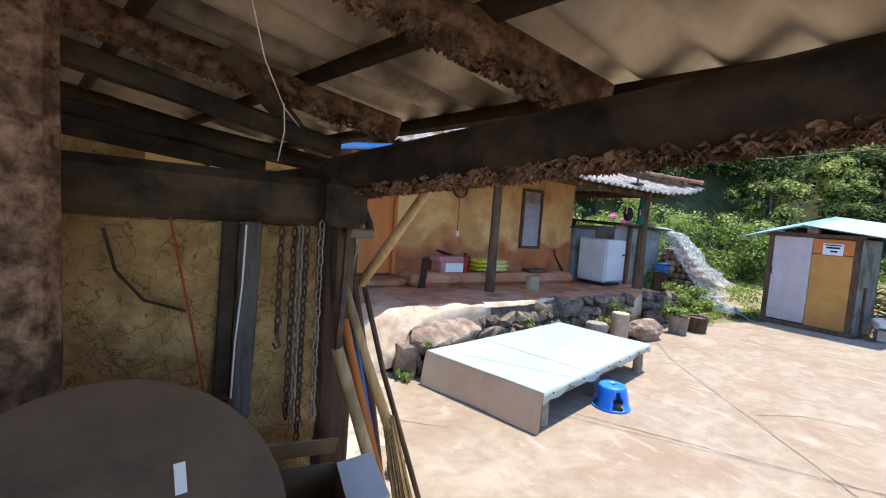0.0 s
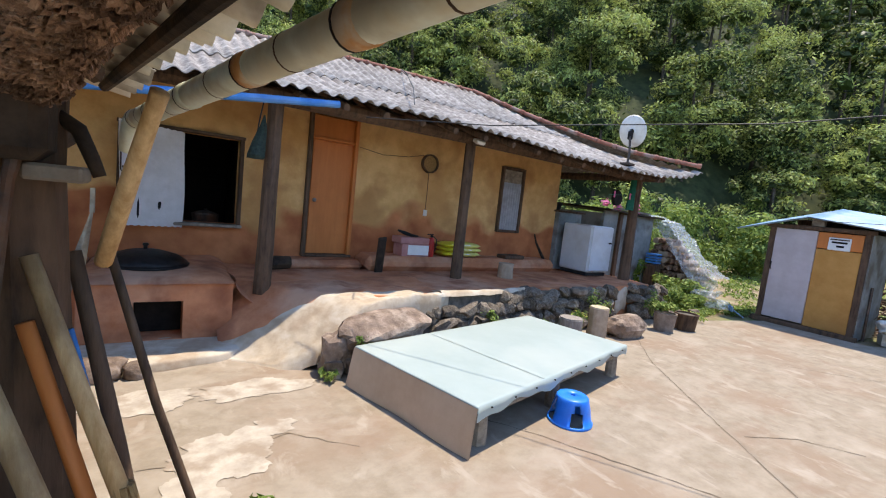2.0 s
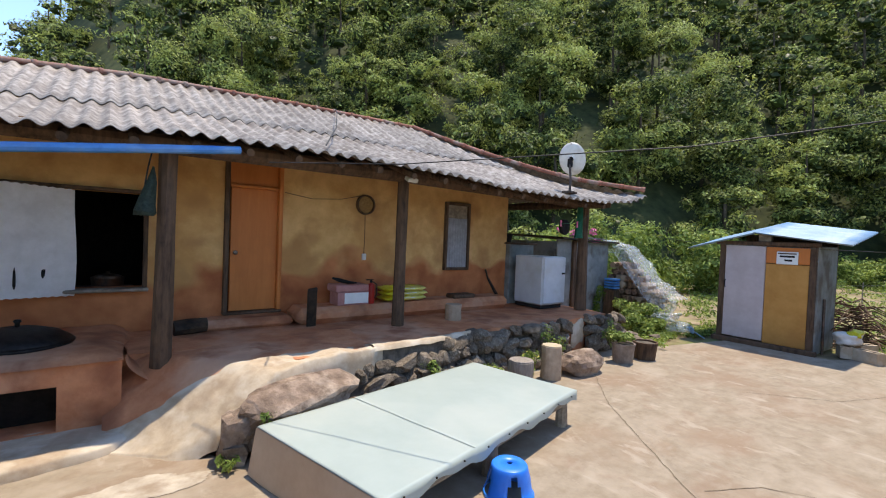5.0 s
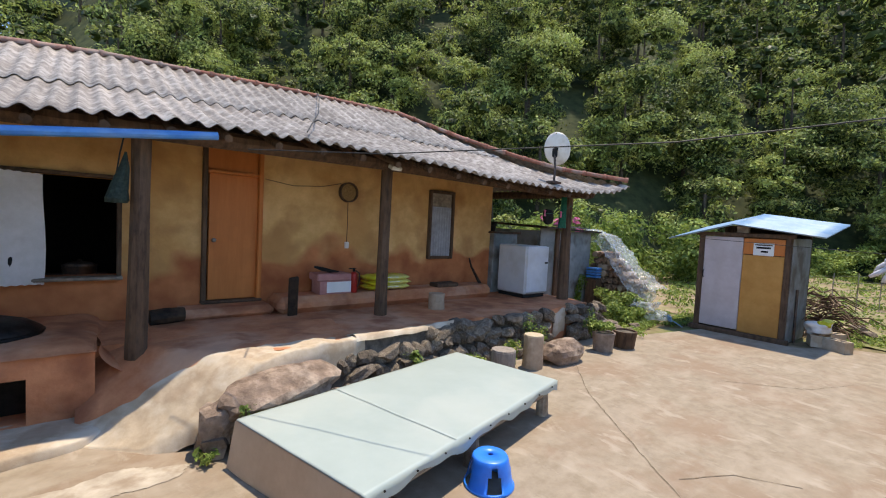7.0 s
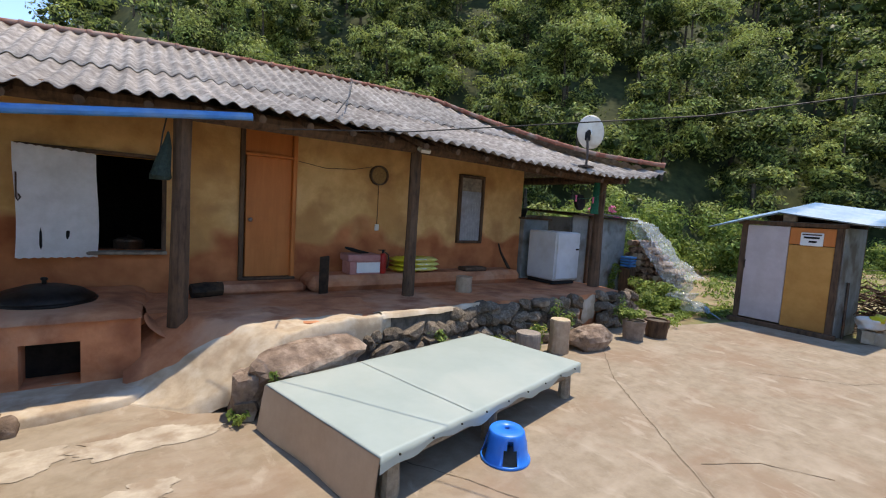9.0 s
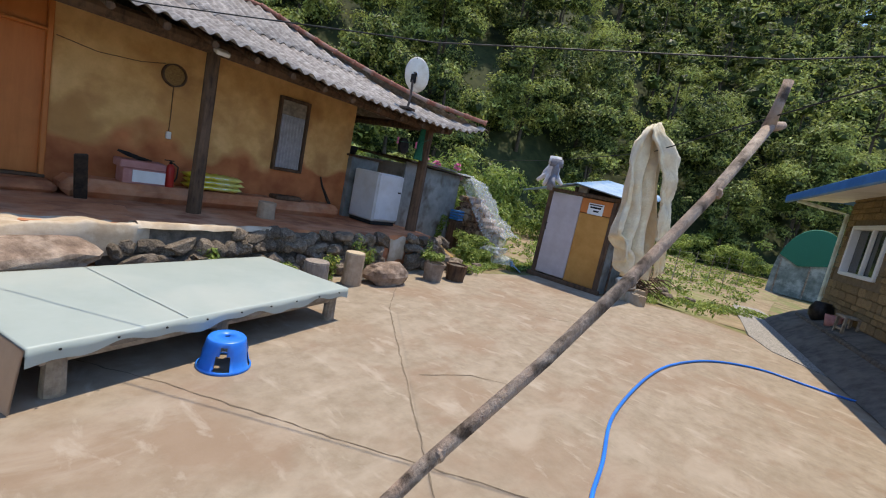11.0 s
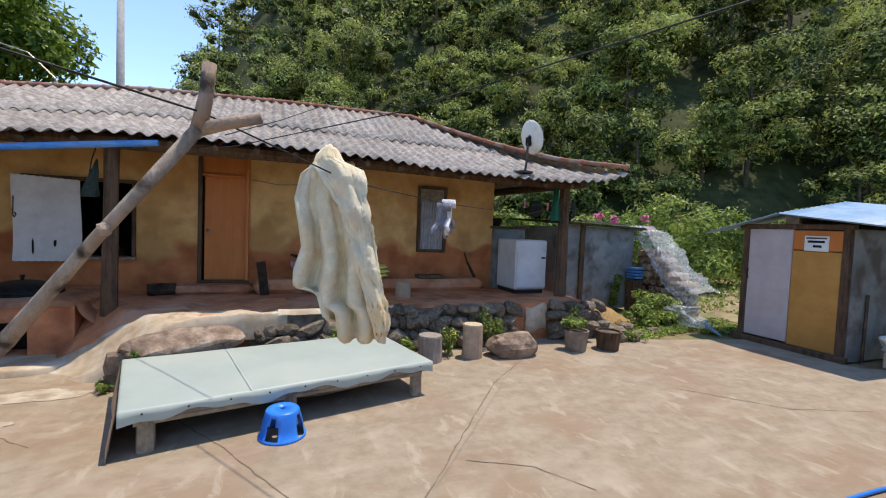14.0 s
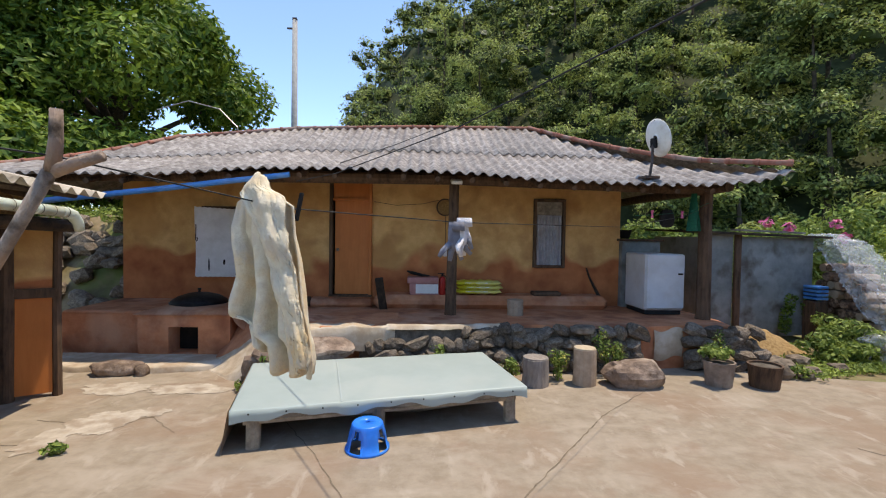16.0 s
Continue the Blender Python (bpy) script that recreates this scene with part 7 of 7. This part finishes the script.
stick("stick", [(0.60, 1.97, 1.30), (0.70, 1.95, 0.8), (0.84, 1.93, 0.01)], [0.016, 0.019, 0.02], OLD_WOOD, "brown wooden stick leaning on the post", "stick", 0.08, 4)
stick("stick", [(0.665, 2.03, 1.30), (0.78, 2.0, 0.88), (0.92, 1.96, 0.45), (1.06, 1.92, 0.01)], [0.011, 0.012, 0.012, 0.011], OLD_WOOD, "long thin dark stick leaning on the post", "stick", 0.06, 5)
stick("forked_strut", [(0.655, 2.01, 1.27), (0.70, 1.86, 1.45), (0.745, 1.73, 1.62), (0.755, 1.70, 1.66)], [0.021, 0.020, 0.018, 0.018], PALE_WOOD, "pale wooden strut wedged under the beam", "strut", 0.06, 6)
stick("hook_stick", [(0.55, 1.95, 1.62), (0.61, 1.94, 1.58), (0.635, 1.93, 1.52), (0.65, 1.93, 1.48)], [0.016, 0.017, 0.016, 0.013], SMOKED_WOOD, "blackened hooked stick on the post", "stick", 0.08, 7)
stick("stick", [(0.475, 1.86, 1.50), (0.475, 1.85, 1.35), (0.485, 1.85, 1.22)], [0.012, 0.012, 0.010], SMOKED_WOOD, "dark iron rod hanging on the post", "rod", 0.05, 8)
single("wood_bracket", Shape().box((0.58, 1.90, 1.48), (0.10, 0.10, 0.035), rz=-5, chamfer=0.006), GREY_WOOD, "small wooden bracket on the corner post", "bracket")
single("trowel", Shape().add([(0.635, 2.02, 1.42), (0.60, 2.02, 1.30), (0.585, 2.02, 1.17), (0.62, 2.025, 1.26)], [(0, 1, 2, 3)]).box((0.63, 2.02, 1.42), (0.01, 0.01, 0.06)), STEEL, "small worn trowel stuck behind the strut", "trowel")
# round board and cardboard box on a low bench inside
single("bench", Shape().box((0.02, 1.45, 0.29), (0.95, 0.62, 0.58), chamfer=0.02), SMOKED_WOOD, "blackened low wooden bench inside the shed", "bench")
tray = thing("round_board", "dark brown round board leaning inside the shed", "board", (-0.08, 1.32, 0.58))
tm = pose(-0.13, 1.30, 0.865, 62, 0, 8)
part("disc", Shape().add([tm @ Vector((0.34 * math.cos(2 * math.pi * k / 48), 0.34 * math.sin(2 * math.pi * k / 48), z)) for z in (0, 0.022) for k in range(48)], [tuple(range(47, -1, -1)), tuple(range(48, 96))] + [(k, (k + 1) % 48, 48 + (k + 1) % 48, 48 + k) for k in range(48)]), TRAY, tray)
part("sticker", Shape().add([tm @ Vector((0.13 + 0.011 * a, 0.12 + 0.03 * b, 0.026)) for a, b in ((-1, -1), (1, -1), (1, 1), (-1, 1))], [(0, 1, 2, 3)]), WHITE_PAPER, tray, "small white sticker")
cbx = thing("cardboard_box", "open brown cardboard box with raised flaps", "box", (0.30, 1.60, 0.58), -12)
for nm, c, s in (("side", (0, -0.13, 0.07), (0.30, 0.006, 0.14)), ("side", (0, 0.13, 0.07), (0.30, 0.006, 0.14)), ("end", (-0.15, 0, 0.07), (0.006, 0.254, 0.14)), ("end", (0.15, 0, 0.07), (0.006, 0.254, 0.14)), ("bottom", (0, 0, 0.004), (0.29, 0.25, 0.006))):
    part(nm, Shape().box(c, s), CARD, cbx, world_space=False)
part("flap", Shape().box((0, 0, 0), (0.30, 0.12, 0.005), m=pose(0, -0.185, 0.155, 20, 0, 0)), CARD, cbx, world_space=False)
part("flap", Shape().box((0, 0, 0), (0.12, 0.25, 0.005), m=pose(0.205, 0, 0.15, 0, -12, 0)), WHITE_BOARD, cbx, "pale inner side of a flap", world_space=False)
part("flap", Shape().box((0, 0, 0), (0.30, 0.12, 0.005), m=pose(0, 0.165, 0.18, -50, 0, 0)), CARD, cbx, world_space=False)

# ---------- small pieces: stones of the terrace wall, cladding, embankment ----------
MESHES = [Shape().stone((0, 0, 0), (1, 1, 1), 200 + i, 0.26, 2).mesh("stone", STONE) for i in range(8)]


def pieces(parent, name, items):
    for i, (c, s, rz) in enumerate(items):
        o5 = new(name, MESHES[i % len(MESHES)])
        o5.parent = parent
        o5.location = base(parent).inverted() @ Vector(c)
        o5.scale, o5.rotation_euler = s, (0.3 * math.sin(i), 0.5 * math.sin(i * 2.7), rz)


rs_ = random.Random(17)
items = []
for a, b in ((3.15, 6.30), (6.98, 8.0)):
    for row in range(4):
        x = a + rs_.uniform(0, 0.08)
        while x < b:
            w = rs_.choice((0.045, 0.07, 0.09, 0.13, 0.16))
            h = rs_.uniform(0.06, 0.095)
            if not (a < 5 and row == 3 and x < 4.2):
                items.append(((x + w, along(x + w) - 0.04 - 0.035 * (3 - row) + rs_.uniform(-0.025, 0.025), 0.06 + row * 0.13 + rs_.uniform(-0.03, 0.03)), (w * 1.0, rs_.uniform(0.07, 0.11), h), rs_.uniform(-0.5, 0.5)))
            x += 2 * w * 0.88
retain = single("retaining_wall", Shape().sheet(lambda u, v: (3.1 + 3.2 * u, along(3.1 + 3.2 * u) - 0.02 - 0.13 * (1 - v), 0.5 * v), 30, 3), MORTAR, "dry stone wall holding up the terrace", "stone wall", "structure")
pieces(retain, "stone", items)
part("plaster_patch", Shape().sheet(lambda u, v: (6.66 + 0.40 * u, along(6.66 + 0.40 * u) - 0.012 - 0.02 * math.sin(math.pi * v), 0.13 + 0.36 * v - 0.03 * math.sin(u * 6)), 8, 6), PALE_CONCRETE, retain, "pale cement patch on the terrace face")
cap = Shape().stone((5.75, 4.60, 0.50), (0.15, 0.09, 0.06), 33, 0.15, 3)
single("boulder", cap, STONE, "large blue-grey stone crowning the wall", "stone")
# cladding stones
rcl = random.Random(6)
CM = [Shape().box((0, 0, 0), (1, 1, 1), chamfer=0.12).mesh("cladding_stone", CLADDING) for _ in range(3)]
z = HB + 0.02
n = 0
while z < 2.70 and n < 420:
    h = rcl.choice((0.09, 0.12, 0.15))
    s = -5.2
    while s < L1:
        w = rcl.uniform(0.16, 0.38)
        e = min(s + w, L1)
        c0, c1 = s + 0.005, e - 0.005
        inwin = lambda q: (-1.17 < q < 0.40 and z + h > 1.26 and z < 2.21) or (-4.42 < q < -2.53 and z < 2.58)
        if not inwin(c0) and not inwin(c1) and not inwin((c0 + c1) / 2):
            o6 = new("cladding_stone", CM[n % 3])
            o6.parent = rh
            o6.location, o6.scale = ((c0 + c1) / 2, 0.008, z + h / 2), (c1 - c0, 0.03 + 0.014 * rcl.random(), min(h, 2.74 - z) - 0.01)
            n += 1
        s = e
    z += h
# stony bank behind the house
bank = single("bank", Shape().sheet(lambda u, v: (-6 + 5.2 * u, 7.5 + 3.5 * v + 0.3 * noise.noise(Vector((u * 4, 0, 0))), 0.0 + 1.9 * min(1, v * 2.2) + 0.2 * noise.noise(Vector((u * 6, v * 6, 0)))), 24, 14), EARTH, "grassy earth bank behind the house", "bank", "structure", smooth=True)
items = []
for i in range(70):
    u, v = rs_.random(), rs_.random() * 0.42
    items.append(((-4.2 + 3.5 * u, 7.4 + 3.5 * v, 0.05 + 1.9 * v * 2.2), (rs_.uniform(0.14, 0.3), 0.14, rs_.uniform(0.09, 0.16)), rs_.uniform(-0.4, 0.4)))
pieces(bank, "stone", items)
single("bank_weeds", Shape().leaves([(-5.5 + 0.2 * i, 8.8 + 0.5 * (i % 5), 1.95) for i in range(24)], [(0.35, 0.35, 0.2)] * 24, 4000, 0.05, 5), BRIGHT_LEAF, "green weeds on the bank behind the house", "weeds", "stuff")
